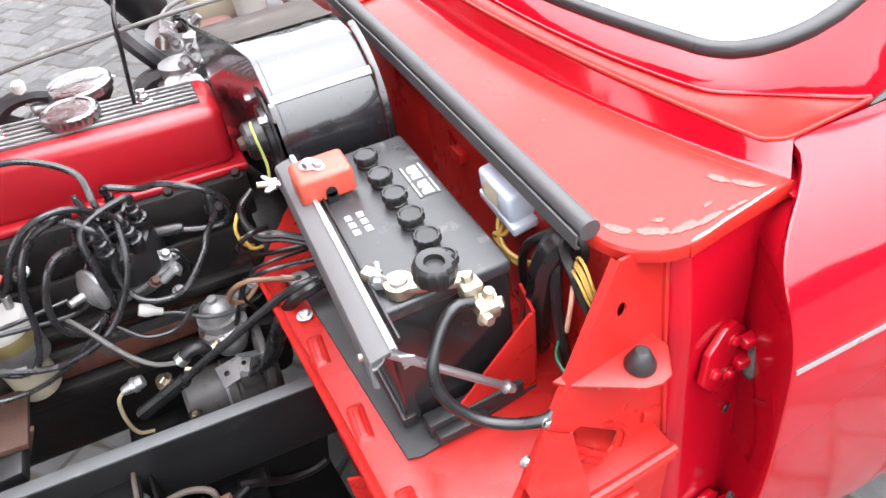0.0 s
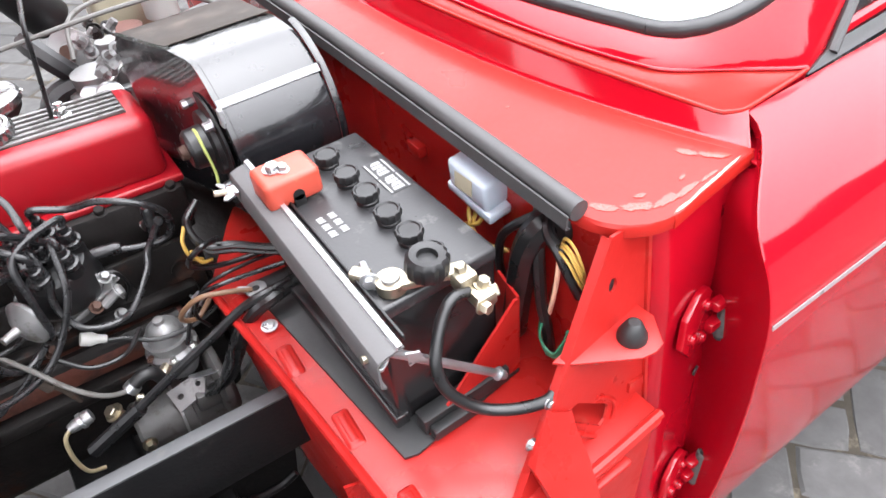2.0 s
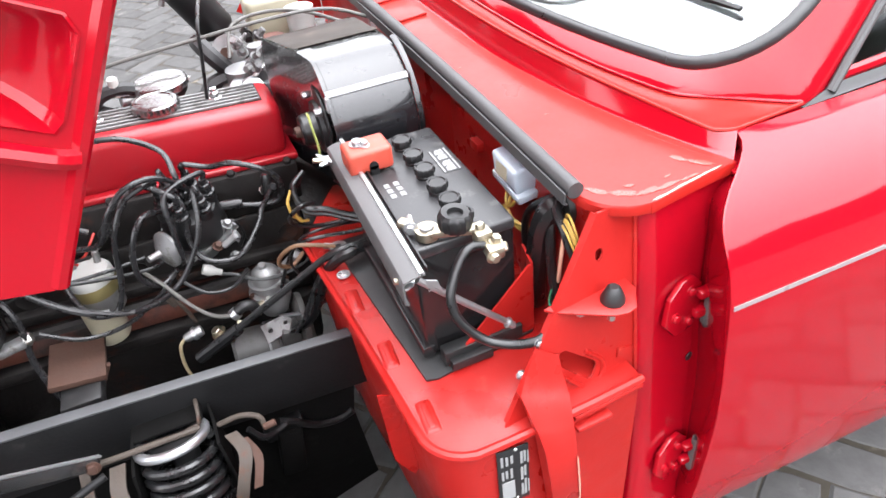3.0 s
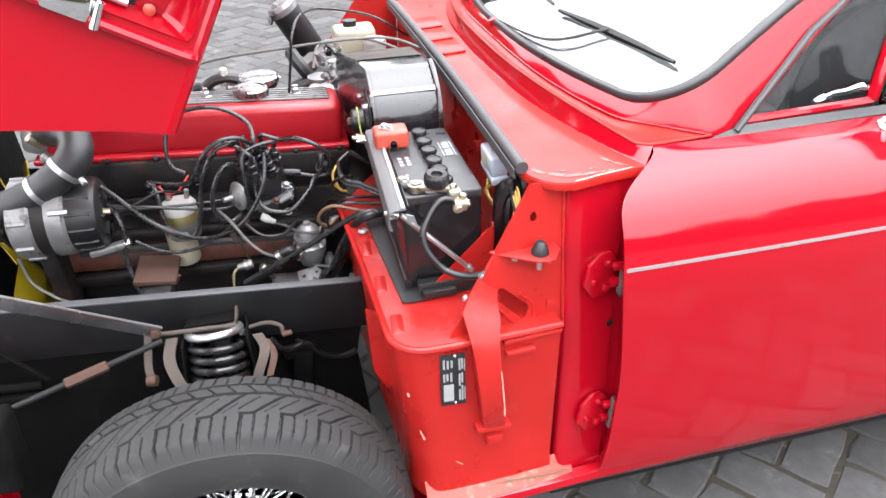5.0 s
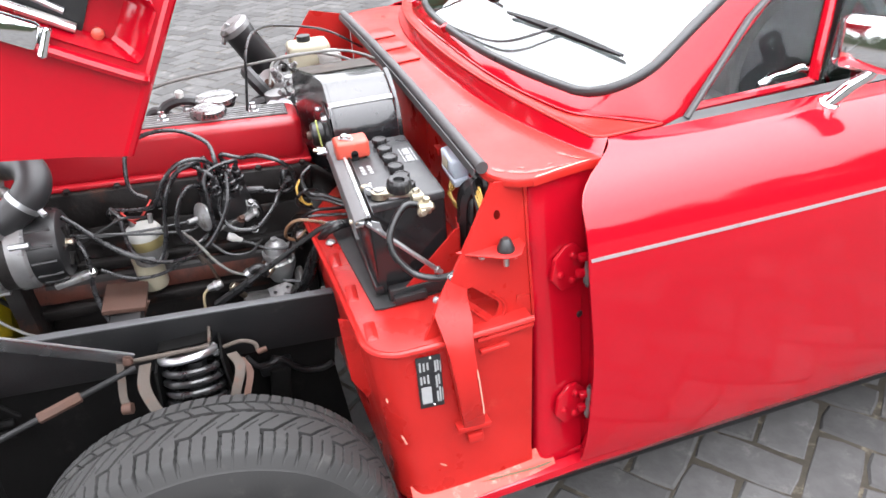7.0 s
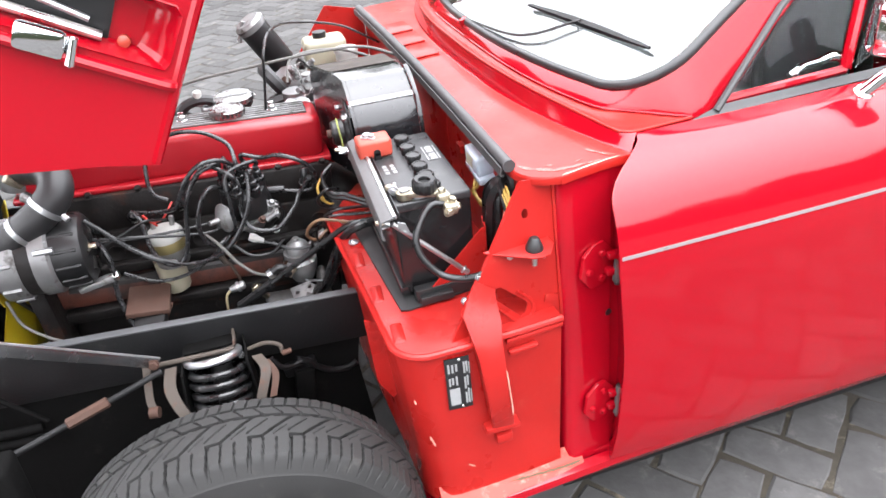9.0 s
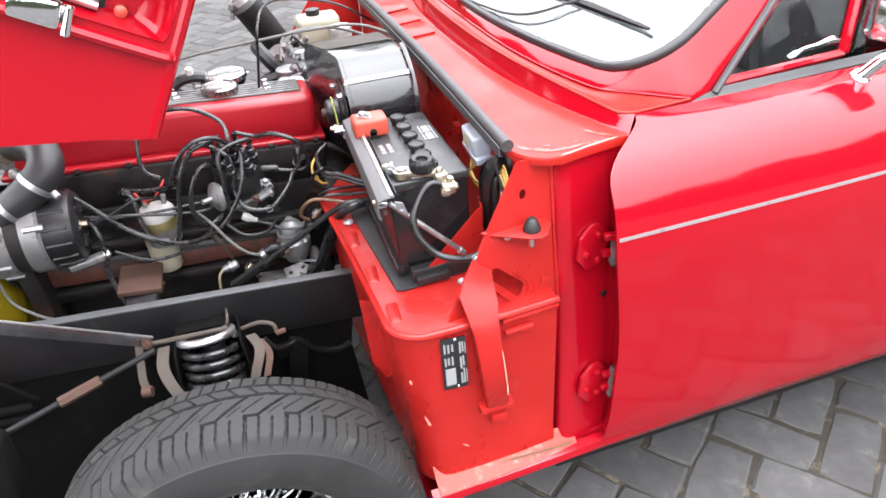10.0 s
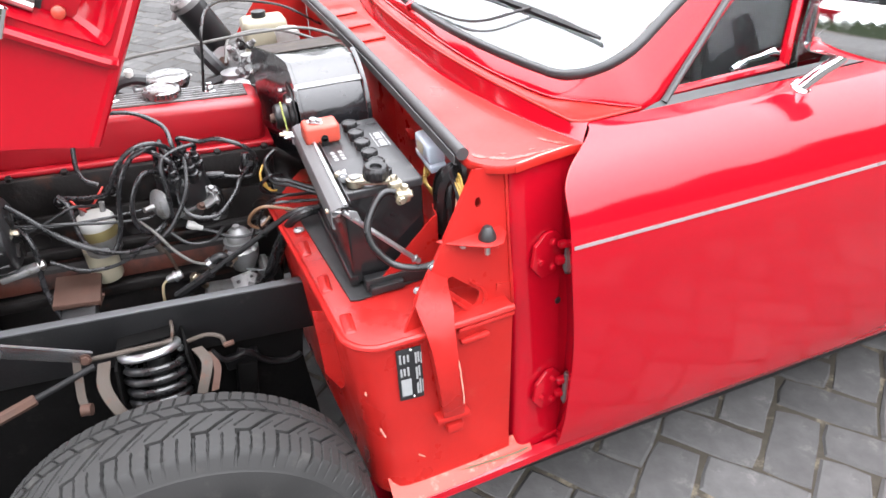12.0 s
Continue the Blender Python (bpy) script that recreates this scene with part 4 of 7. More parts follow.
part("catch_link", rod(wing_at(0.072, 0.112, -0.016), wing_at(0.20, 0.116, -0.014), 0.005, 10), STEEL, wing)
part("catch_link", rod(wing_at(0.085, 0.124, -0.018), wing_at(0.19, 0.138, -0.016), 0.0035, 8), ZINC, wing)
part("rubber_buffer", lathe([(0, 0), (0.006, 0), (0.006, 0.005), (0.003, 0.007), (0, 0.007)], wing_at(0.053, 0.112, -0.024), (0, -1, 0), 14), RED_PLASTIC, wing)
far_out = [(u, v) for u, v in wing_out]
part("wing_panel", plate(far_out, 0.003, Matrix.Translation((0, 1.36, 0)) @ WB), GLOSS, bonnet)
rows = []
for k in range(9):
    v = -0.23 + 0.9 * k / 8
    rows.append([Vector((0, y, 0)) + W0 * Vector((1, 0, 1)).x * 0 + Vector((W0.x, 0, W0.z)) + UW * (0.58 - 0.05 * abs(y)) + VW * (v + 0.06 * (1 - (y / 0.68) ** 2)) for y in np.linspace(-0.68, 0.68, 11)])
part("bonnet_skin", sheet(rows, 0.003), GLOSS, bonnet)
for y in (-0.45, 0.45):
    part("hinge_tube", tube([(-0.45, y, 0.80), (-0.55, y, 0.60), (-0.60, y * 0.8, 0.42)], 0.014, 10), CHASSIS, bonnet)

# ---- chassis ----
RAIL_TOP = material("dusty_grey_paint", (0.055, 0.057, 0.06), 0.55, vary=0.25, scale=20, bump=0.1, dirt=(0.10, 0.098, 0.092), dirt_amount=0.4, dirt_scale=25)
chassis = thing("chassis_frame", (0.05, 0, 0.2), "black painted steel chassis frame with dusty top edges", "chassis")
for side in (-1, 1):
    part("side_rail", box(-0.62, 0.36, -0.0085 + side * 0.302, 0.0085 + side * 0.302, 0.456, 0.566, 0.003, pose(0, 0, 0, 0, 4.6, 0)), CHASSIS, chassis, "black steel chassis rail with a dusty top edge")
    part("rail_cap", box(-0.62, 0.36, -0.0092 + side * 0.302, 0.0092 + side * 0.302, 0.5645, 0.5685, 0.0015, pose(0, 0, 0, 0, 4.6, 0)), RAIL_TOP, chassis, "grey dusty top of the rail")
part("front_crossmember", box(-0.56, -0.46, -0.30, 0.30, 0.36, 0.46, 0.008), CHASSIS, chassis)
part("centre_crossmember", box(-0.03, 0.07, -0.24, 0.24, 0.24, 0.32, 0.008), CHASSIS, chassis)
part("outrigger", box(0.36, 0.42, -0.56, -0.24, 0.33, 0.40, 0.006), CHASSIS, chassis)
part("outrigger", box(0.36, 0.42, 0.24, 0.56, 0.33, 0.40, 0.006), CHASSIS, chassis)
part("backbone", box(0.55, 2.3, -0.14, 0.14, 0.27, 0.40, 0.01), CHASSIS, chassis)
# guessed gearbox and exhaust, added to block light from beyond the car
part("gearbox", box(0.30, 0.95, -0.115, 0.115, 0.24, 0.46, 0.03, None, 3), SHADE_BLACK, chassis)
part("exhaust_pipe", rod((0.22, 0.20, 0.26), (1.6, 0.22, 0.23), 0.022, 12), SHADE_BLACK, chassis)
part("floor_rail", box(0.56, 2.2, -0.62, -0.50, 0.19, 0.21, 0.004), CHASSIS, chassis)
part("turret_top", box(-0.060, 0.036, -0.340, -0.296, 0.508, 0.514, 0.002), SHADE_BLACK, chassis)
part("turret_edge", rod((-0.115, -0.366, 0.527), (0.030, -0.356, 0.512), 0.0045, 8), RUST_LIGHT, chassis, "rusty edge of the suspension turret")
part("brake_pipe", tube([(0.012, -0.352, 0.512), (0.028, -0.350, 0.514), (0.033, -0.345, 0.526), (0.032, -0.320, 0.524), (0.030, -0.268, 0.51)], 0.003, 8), RUST_LIGHT, chassis)
part("pipe_bracket", tube([(0.052, -0.352, 0.500), (0.085, -0.358, 0.508), (0.108, -0.368, 0.504), (0.112, -0.375, 0.490)], 0.004, 8), RUST_LIGHT, chassis)
part("pipe_union", rod((0.110, -0.380, 0.492), (0.128, -0.380, 0.494), 0.005, 8, 0.001), RUST, chassis)


def bent_strap(points, width, thick, mat, parent, name):
    line = spline(points, 4)
    rows = []
    for p in line:
        rows.append([p + Vector((-width / 2, 0, 0)), p + Vector((width / 2, 0, 0))])
    return part(name, sheet(rows, thick), mat, parent)


bent_strap([(-0.080, -0.372, 0.518), (-0.086, -0.405, 0.497), (-0.074, -0.435, 0.470), (-0.055, -0.455, 0.440)], 0.020, 0.005, RUST_LIGHT, chassis, "upper_link")
bent_strap([(0.066, -0.375, 0.500), (0.078, -0.410, 0.492), (0.062, -0.440, 0.462), (0.048, -0.455, 0.430)], 0.018, 0.005, RUST_LIGHT, chassis, "upper_link")
bent_strap([(0.080, -0.385, 0.492), (0.092, -0.415, 0.480), (0.080, -0.445, 0.455)], 0.012, 0.004, RUST, chassis, "upper_link")
bent_strap([(-0.118, -0.366, 0.532), (-0.122, -0.385, 0.505), (-0.124, -0.405, 0.480), (-0.118, -0.42, 0.462)], 0.013, 0.004, RUST_LIGHT, chassis, "stay_link")
part("link_bush", lathe([(0, 0), (0.010, 0), (0.010, 0.016), (0, 0.016)], (-0.128, -0.415, 0.466), (1, -0.2, 0), 12), RUST, chassis)
part("tie_rod", rod((-0.090, -0.395, 0.533), (-0.33, -0.487, 0.512), 0.0055, 10), CHASSIS, chassis)
part("tie_rod_sleeve", rod((-0.176, -0.428, 0.5257), (-0.240, -0.452, 0.520), 0.0092, 6, 0.002), RUST, chassis, "rusty adjusting sleeve on the tie rod")
for z0, y1 in ((0.30, -0.52), (0.27, -0.50)):
    part("lower_wishbone", rod((-0.08, -0.27, z0), (-0.01, y1, 0.25), 0.011, 8), CHASSIS, chassis)
# added black sheet, stands in for the deep shade below the rail
part("shade_sheet", sheet([[(-0.90, -0.292, 0.50), (-0.30, -0.292, 0.49), (0.02, -0.292, 0.478), (0.268, -0.292, 0.462)], [(-0.90, -0.289, 0.30), (-0.30, -0.289, 0.30), (0.02, -0.289, 0.30), (0.248, -0.289, 0.345)], [(-0.90, -0.285, 0.06), (-0.30, -0.285, 0.06), (-0.02, -0.285, 0.06), (0.262, -0.285, 0.15)]], 0.003), SHADE_BLACK, chassis)
part("spring_shroud", sheet([[(-0.066, -0.392, 0.508), (-0.064, -0.345, 0.512), (-0.060, -0.298, 0.512)], [(-0.072, -0.410, 0.44), (-0.068, -0.350, 0.42), (-0.062, -0.298, 0.40)]], 0.004), SHADE_BLACK, chassis)
part("spring_shroud", sheet([[(0.050, -0.385, 0.500), (0.050, -0.345, 0.506), (0.046, -0.298, 0.506)], [(0.056, -0.405, 0.43), (0.052, -0.350, 0.41), (0.048, -0.298, 0.40)]], 0.004), SHADE_BLACK, chassis)
part("rack_mount", box(0.112, 0.152, -0.320, -0.285, 0.282, 0.386, 0.006, pose(0, 0, 0, 0, 8, 0)), SHADE_BLACK, chassis)
part("rack_mount", box(0.100, 0.165, -0.312, -0.280, 0.372, 0.396, 0.005, pose(0, 0, 0, 0, -6, 0)), CHASSIS, chassis)
part("brake_hose", tube([(0.128, -0.318, 0.42), (0.150, -0.315, 0.405), (0.164, -0.305, 0.378), (0.188, -0.296, 0.352), (0.222, -0.292, 0.342), (0.245, -0.292, 0.35)], 0.0065, 8), CHASSIS, chassis)
part("brake_hose", tube([(0.085, -0.34, 0.455), (0.100, -0.345, 0.432), (0.118, -0.335, 0.42), (0.138, -0.325, 0.418)], 0.005, 8), CHASSIS, chassis)
for a, b, r in (((-0.56, -0.33, 0.446), (-0.330, -0.33, 0.429), 0.011), ((-0.56, -0.33, 0.424), (-0.335, -0.33, 0.404), 0.011), ((-0.40, -0.33, 0.550), (-0.318, -0.33, 0.438), 0.006)):
    part("front_tube", rod(a, b, r * 0.75, 12, 0.002), SHADE_BLACK, chassis)
part("valance_bracket", box(-0.42, -0.304, -0.558, -0.500, 0.405, 0.552, 0.010, pose(0, 0, 0, 0, 5, 0), 3), SHADE_BLACK, chassis)
part("front_valance", box(-0.60, -0.350, -0.56, -0.50, 0.20, 0.392, 0.012), GLOSS, chassis)

spring = thing("coil_spring", (0.0, -0.39, 0.36), "black coil spring over a damper with a silver top pad", "spring")
helix = []
for k in range(220):
    a = k / 219
    ang = a * 2 * math.pi * 11.0
    c = Vector((-0.009, -0.356, 0.494)).lerp(Vector((-0.012, -0.44, 0.300)), a)
    helix.append(c + Vector((0.047 * math.cos(ang), 0.0432 * math.sin(ang), -0.0187 * math.sin(ang))))
part("coil", tube(helix, 0.0068, 10, smooth_line=False), SPRING_BLACK, spring, "glossy black spring coils")
top_ring = [(-0.011 + 0.046 * math.cos(q), -0.350 + 0.0422 * math.sin(q), 0.503 - 0.0183 * math.sin(q)) for q in np.linspace(0, 2 * math.pi, 33)]
part("top_pad", tube(top_ring, 0.0072, 10, smooth_line=False), ZINC, spring, "bright silver top coil")
part("spring_seat", lathe([(0, 0), (0.036, 0), (0.036, 0.003), (0.030, 0.006), (0, 0.007)], (-0.009, -0.350, 0.500), (0, 0.397, 0.918), 24), CHASSIS, spring)
part("damper", rod((-0.003, -0.345, 0.48), (-0.008, -0.43, 0.26), 0.020, 16), PLASTIC, spring)

stay = thing("bonnet_stay", (-0.15, -0.42, 0.55), "flat bright steel bonnet stay bar bolted to the turret", "stay bar")
a, b = Vector((-0.102, -0.376, 0.541)), Vector((-0.420, -0.680, 0.965))
bar_m = basis(a, b - a, (0, 0, 1))
part("bar", plate([(-0.012, -0.010), (0.60, -0.010), (0.60, 0.010), (-0.012, 0.010)], 0.005, bar_m, 0.0008), DARK_STEEL, stay)
# sky's reflection on the top edge, put in as a brighter strip
part("edge_highlight", plate([(-0.012, 0.0078), (0.60, 0.0078), (0.60, 0.0106), (-0.012, 0.0106)], 0.0062, Matrix.Translation((0, -0.0006, 0)) @ bar_m, 0.0006), WHITE_STEEL, stay, "brighter strip painted for the sky's reflection on the stay's upper edge")
part("stay_bolt", bolt(a + Vector((0, -0.006, 0)), (0, -1, 0.2), 0.007, 0.006), RUST, stay)

# ---- front wheel ----
WC = Vector((0.0, -0.622, 0.289))


def tread_height(ang, w):
    """Depth of the tread pattern; w runs from -1 at the inner shoulder to 1 at the outer one."""
    p = ang * 31 / (2 * math.pi)
    depth = 0.0
    if abs(w + 0.62) < 0.035:
        depth = 0.008
    zig = -0.26 + 0.030 * abs((p % 1) * 2 - 1)
    if abs(w - zig) < 0.038:
        depth = max(depth, 0.0085)
    if w < -0.64 and (p * 3 + w * 0.8) % 1 < 0.17:
        depth = max(depth, 0.0045)
    if -0.58 < w < -0.30:
        q = (p * 2 - w * 1.6) % 1
        if q < 0.10:
            depth = max(depth, 0.0045)
    if -0.22 < w <= 0.46:
        q = (p + (w + 0.22) * 1.25) % 1
        if q < 0.085:
            depth = max(depth, 0.009)
        elif 0.50 < q < 0.545 and -0.12 < w < 0.34:
            depth = max(depth, 0.004)
        elif 0.25 < q < 0.285 and 0.10 < w < 0.42:
            depth = max(depth, 0.003)
    # the long cuts bend round into the shoulder slots
    bend = (p + 0.68 * 1.25) % 1
    if 0.43 < w < 0.50 and (bend < 0.085 or bend > 0.72):
        depth = max(depth, 0.009)
    if w > 0.44:
        q = (p + 0.68 * 1.25 + 0.27 + 0.10 * (w - 0.44)) % 1
        if q < 0.075:
            depth = max(depth, 0.0085)
        elif abs(q - 0.36) < 0.024 and w > 0.52:
            depth = max(depth, 0.0045)
        elif abs(q - 0.68) < 0.024 and w > 0.52:
            depth = max(depth, 0.0045)
    return depth


def tyre_mesh():
    prof = [(-1.30, 0.185), (-1.36, 0.205), (-1.36, 0.235), (-1.25, 0.262), (-1.12, 0.277), (-1.0, 0.2845)]
    inner = [(-1.0 + 2.0 * i / 64, None) for i in range(1, 64)]
    outer = [(1.0, 0.2845), (1.12, 0.276), (1.22, 0.264), (1.26, 0.2605), (1.275, 0.2585), (1.30, 0.2575), (1.36, 0.240), (1.38, 0.215), (1.34, 0.198), (1.28, 0.186), (1.20, 0.180)]
    cols = prof + inner + outer
    n = 31 * 48
    verts, faces = [], []
    for i in range(n):
        ang = 2 * math.pi * i / n
        for w, r in cols:
            rad = (0.2905 - 0.006 * w * w) if r is None else r
            if -1.12 <= w <= 1.12:
                rad -= tread_height(ang, w) * (1.0 if abs(w) <= 1 else 0.6)
            verts.append((rad * math.sin(ang), -0.058 * w, rad * math.cos(ang)))
    k = len(cols)
    for i in range(n):
        j = (i + 1) % n
        for c in range(k - 1):
            faces.append((i * k + c, j * k + c, j * k + c + 1, i * k + c + 1))
    me = bpy.data.meshes.new("tyre")
    me.from_pydata(verts, [], faces)
    me.materials.append(TYRE)
    for p in me.polygons:
        p.use_smooth = True
    me.set_sharp_from_angle(angle=radians(40))
    return me


wheel = thing("front_wheel", WC, "worn black tyre on a chromed wire-spoked wheel", "wheel")
tyre = new("tyre", tyre_mesh())
tyre.parent = wheel
tagged(tyre, "grey-black road tyre with block tread")
rim = lathe([(0.150, -0.055), (0.172, -0.062), (0.182, -0.060), (0.180, -0.052), (0.160, -0.035), (0.150, 0.0), (0.158, 0.035), (0.178, 0.050), (0.184, 0.060),
             (0.176, 0.064), (0.168, 0.058), (0.150, 0.040), (0.144, 0.0), (0.150, -0.055)], WC, (0, -1, 0), 64)
part("rim", rim, CHROME, wheel, "chromed wire wheel rim")
part("hub", lathe([(0, -0.05), (0.045, -0.05), (0.040, 0.0), (0.034, 0.045), (0.026, 0.060), (0, 0.062)], WC, (0, -1, 0), 24), CHROME, wheel)
part("spinner", box(WC.x - 0.055, WC.x + 0.055, WC.y - 0.075, WC.y - 0.058, WC.z - 0.012, WC.z + 0.012, 0.005), CHROME, wheel)
for k in range(60):
    a = 2 * math.pi * k / 60
    outer_row = k % 2
    lean = (0.55 if (k // 2) % 2 else -0.55)
    p = WC + Vector((0.153 * math.sin(a), -0.036 if outer_row else 0.02, 0.153 * math.cos(a)))
    q = WC + Vector((0.036 * math.sin(a + lean), -0.045 if outer_row else 0.035, 0.036 * math.cos(a + lean)))
    part("spoke", rod(p, q, 0.0022, 6), CHROME, wheel)
other = copy_thing(wheel, pose(0, 0.622, 0.289, 0, 0, 180))
rear = copy_thing(wheel, pose(2.11, -0.60, 0.289))
rear2 = copy_thing(wheel, pose(2.11, 0.60, 0.289, 0, 0, 180))
for w in (rear, rear2):
    w.name = "rear_wheel"

# ---- battery ----
battery = thing("battery", (0.392, -0.374, 0.64), "black twelve volt battery with six screw caps on the tray", "battery")
BX0, BX1, BY0, BY1, BZ0, BZ1 = 0.332, 0.456, -0.500, -0.250, 0.640, 0.806
case = part("case", box(BX0, BX1, BY0, BY1, BZ0, BZ1 - 0.008, 0.005, None, 3), BATTERY_CASE, battery, "smooth black battery case")
part("base_lip", box(BX0 - 0.006, BX0 + 0.01, BY0 - 0.002, BY1 + 0.002, BZ0, BZ0 + 0.016, 0.002), BATTERY_CASE, case)
part("lid", box(BX0 - 0.001, BX1 + 0.001, BY0 - 0.001, BY1 + 0.001, BZ1 - 0.016, BZ1, 0.004, None, 3), BATTERY_TOP, battery, "scuffed grey-black battery lid")


def cap(at):
    prof = [(0, 0), (0.0115, 0), (0.0115, 0.003), (0.0105, 0.004), (0.0105, 0.006), (0.0128, 0.007), (0.0133, 0.0130), (0.0122, 0.0150), (0.0108, 0.0152), (0.0095, 0.0138), (0, 0.0136)]
    bm = lathe(prof, at, (0, 0, 1), 36)
    for v in bm.verts:
        d = Vector((v.co.x - at[0], v.co.y - at[1]))
        if d.length > 0.0118:
            k = 1 + 0.045 * math.cos(12 * math.atan2(d.y, d.x))
            v.co.x, v.co.y = at[0] + d.x * k, at[1] + d.y * k
    return bm


for y in (-0.286, -0.328, -0.367, -0.407, -0.444, -0.479):
    part("filler_cap", cap((0.402, y, BZ1)), PLASTIC, battery, "knurled black filler cap")
# red terminal cover
cov = box(0.318, 0.377, -0.328, -0.284, BZ1 + 0.002, BZ1 + 0.034, 0.006, pose(0, 0, 0, 0, 0, -1), 3)
cover = part("terminal_cover", cov, RED_PLASTIC, battery, "faded red plastic terminal cover")
part("cover_notch", merge(box(0.343, 0.355, -0.3295, -0.3275, BZ1, BZ1 + 0.013, 0.0005), lathe([(0, 0), (0.006, 0), (0.006, 0.002), (0, 0.002)], (0.349, -0.3275, BZ1 + 0.013), (0, -1, 0), 16)), PLASTIC, cover)
part("cover_bolt", merge(bolt((0.338, -0.303, BZ1 + 0.035), (0, 0, 1), 0.007, 0.006), bolt((0.345, -0.310, BZ1 + 0.035), (0.2, -0.2, 1), 0.005, 0.006)), ZINC, cover)
# hold-down bar with its two hook bolts and wing nuts
barm = thing("hold_down_bar", (0.322, -0.40, 0.79), "galvanised angle bar clamping the battery with wing nuts", "clamp bar")
face, strip = [], []
for y in (-0.232, -0.30, -0.42, -0.548):
    sx = 0.311 - (y + 0.24) * -0.03
    face.append([(sx + 0.026, y, 0.8128), (sx + 0.017, y, 0.8125), (sx + 0.010, y, 0.8115), (sx + 0.002, y, 0.809), (sx, y, 0.806), (sx - 0.001, y - 0.002, 0.782), (sx + 0.003, y - 0.002, 0.779)])
    strip.append([(sx + 0.0190, y, 0.8125), (sx + 0.0198, y, 0.8160), (sx + 0.0244, y, 0.8160), (sx + 0.0252, y, 0.8125)])
part("angle_bar", sheet(face, 0.002), material("dull_grey_steel", (0.075, 0.074, 0.075), 0.5, spec=0.4, metal=0.0, vary=0.2, scale=30, bump=0.06), barm, "dull grey side of the angle bar")
part("bright_edge", sheet(strip, 0.0015), WHITE_STEEL, barm, "bright upper edge of the bar")
part("rubber_strip", box(0.3345, 0.337, -0.540, -0.32, 0.8075, 0.8145, 0.001, pose(0, 0, 0, 0, 0, -1.7)), PLASTIC, barm)
part("bar_end", plate([(0, 0), (0.012, -0.003), (0.018, -0.018), (0.011, -0.012), (0.003, -0.016)], 0.002, basis((0.327, -0.549, 0.806), (1, -0.15, -0.1), (0, 0, 1))), ZINC, barm)


def wing_nut(at, way):
    m = axis_matrix(at, way)
    bm = lathe([(0, 0), (0.007, 0), (0.006, 0.008), (0, 0.008)], at, way, 12)
    for s in (-1, 1):
        w = plate([(0.002, 0.001), (0.010, 0.002), (0.017, 0.010), (0.016, 0.015), (0.010, 0.013), (0.004, 0.008)], 0.003, None, 0.001)
        w.transform(m @ Matrix.Rotation(radians(90), 4, "X") @ Matrix.Diagonal((s, 1, 1, 1)) @ Matrix.Translation((0, 0, -0.0015)))
        bm = merge(bm, w)
    return bm


for at in ((0.306, -0.256, 0.803), (0.318, -0.532, 0.796)):
    nut = part("wing_nut", wing_nut(at, (-0.9, 0.1, 0.25)), ZINC, barm, "bright wing nut")
    part("bolt_end", rod(at, Vector(at) + Vector((-0.020, 0.002, 0.005)), 0.0035, 8), BRASS, nut)
part("hook_bolt", tube([(0.322, -0.534, 0.796), (0.355, -0.536, 0.761), (0.390, -0.538, 0.724), (0.4225, -0.540, 0.690)], 0.0042, 10), ZINC, barm)
part("hook_bolt", tube([(0.310, -0.252, 0.800), (0.33, -0.240, 0.74), (0.40, -0.232, 0.69), (0.46, -0.225, 0.66)], 0.0042, 10), ZINC, barm)
part("hook_nut", bolt((0.4225, -0.5405, 0.690), (0.7, -0.2, -0.7), 0.0048, 0.010), ZINC, barm)

tagged(part("rubber_mat", plate([(0.300, -0.205), (0.294, -0.245), (0.316, -0.528), (0.330, -0.532), (0.470, -0.516), (0.475, -0.215)], 0.004, Matrix.Translation((0, 0, TRAY + 0.0012)), 0.001), RUBBER),
                "black rubber mat under the battery on the tray", "mat")
chock = thing("rubber_chock", (0.40, -0.514, TRAY + 0.005), "black rubber channel chock against the battery foot", "chock")
part("block", box(0.346, 0.452, -0.522, -0.504, TRAY + 0.006, TRAY + 0.028, 0.002), RUBBER, chock)
part("block", box(0.350, 0.405, -0.534, -0.522, TRAY + 0.006, TRAY + 0.020, 0.002), RUBBER, chock)

# negative clamp with its cut-off knob
neg = thing("battery_isolator", (0.39, -0.49, 0.81), "brass battery clamp with a black cut-off knob", "battery clamp")
part("post", lathe([(0, 0), (0.009, 0), (0.008, 0.016), (0, 0.016)], (0.364, -0.473, BZ1), (0, 0, 1), 16), ALLOY_DARK, neg)
part("clamp_ring", lathe([(0.009, 0), (0.0135, 0.0), (0.0135, 0.011), (0.009, 0.011)], (0.364, -0.473, BZ1 + 0.002), (0, 0, 1), 20), BRASS, neg)
part("clamp_ear", box(0.342, 0.354, -0.458, -0.440, BZ1 + 0.003, BZ1 + 0.014, 0.002, pose(0, 0, 0, 0, 0, 35)), BRASS, neg)
part("clamp_bolt", merge(rod((0.350, -0.462, 0.817), (0.356, -0.440, 0.817), 0.0035, 8), bolt((0.350, -0.462, 0.817), (-0.5, -0.8, 0), 0.006, 0.006)), ZINC, neg)
part("bridge", box(0.360, 0.424, -0.496, -0.482, BZ1 + 0.006, BZ1 + 0.014, 0.002, pose(0, 0, 0, 0, 0, -22)), BRASS, neg)
kb = lathe([(0.0085, 0.014), (0.0092, 0.019), (0.0155, 0.0205), (0.0180, 0.0175), (0.0188, 0.014), (0.0188, 0.005), (0.017, 0.0), (0, 0)], (0.392, -0.487, BZ1 + 0.014), (0.08, -0.05, 1), 48)
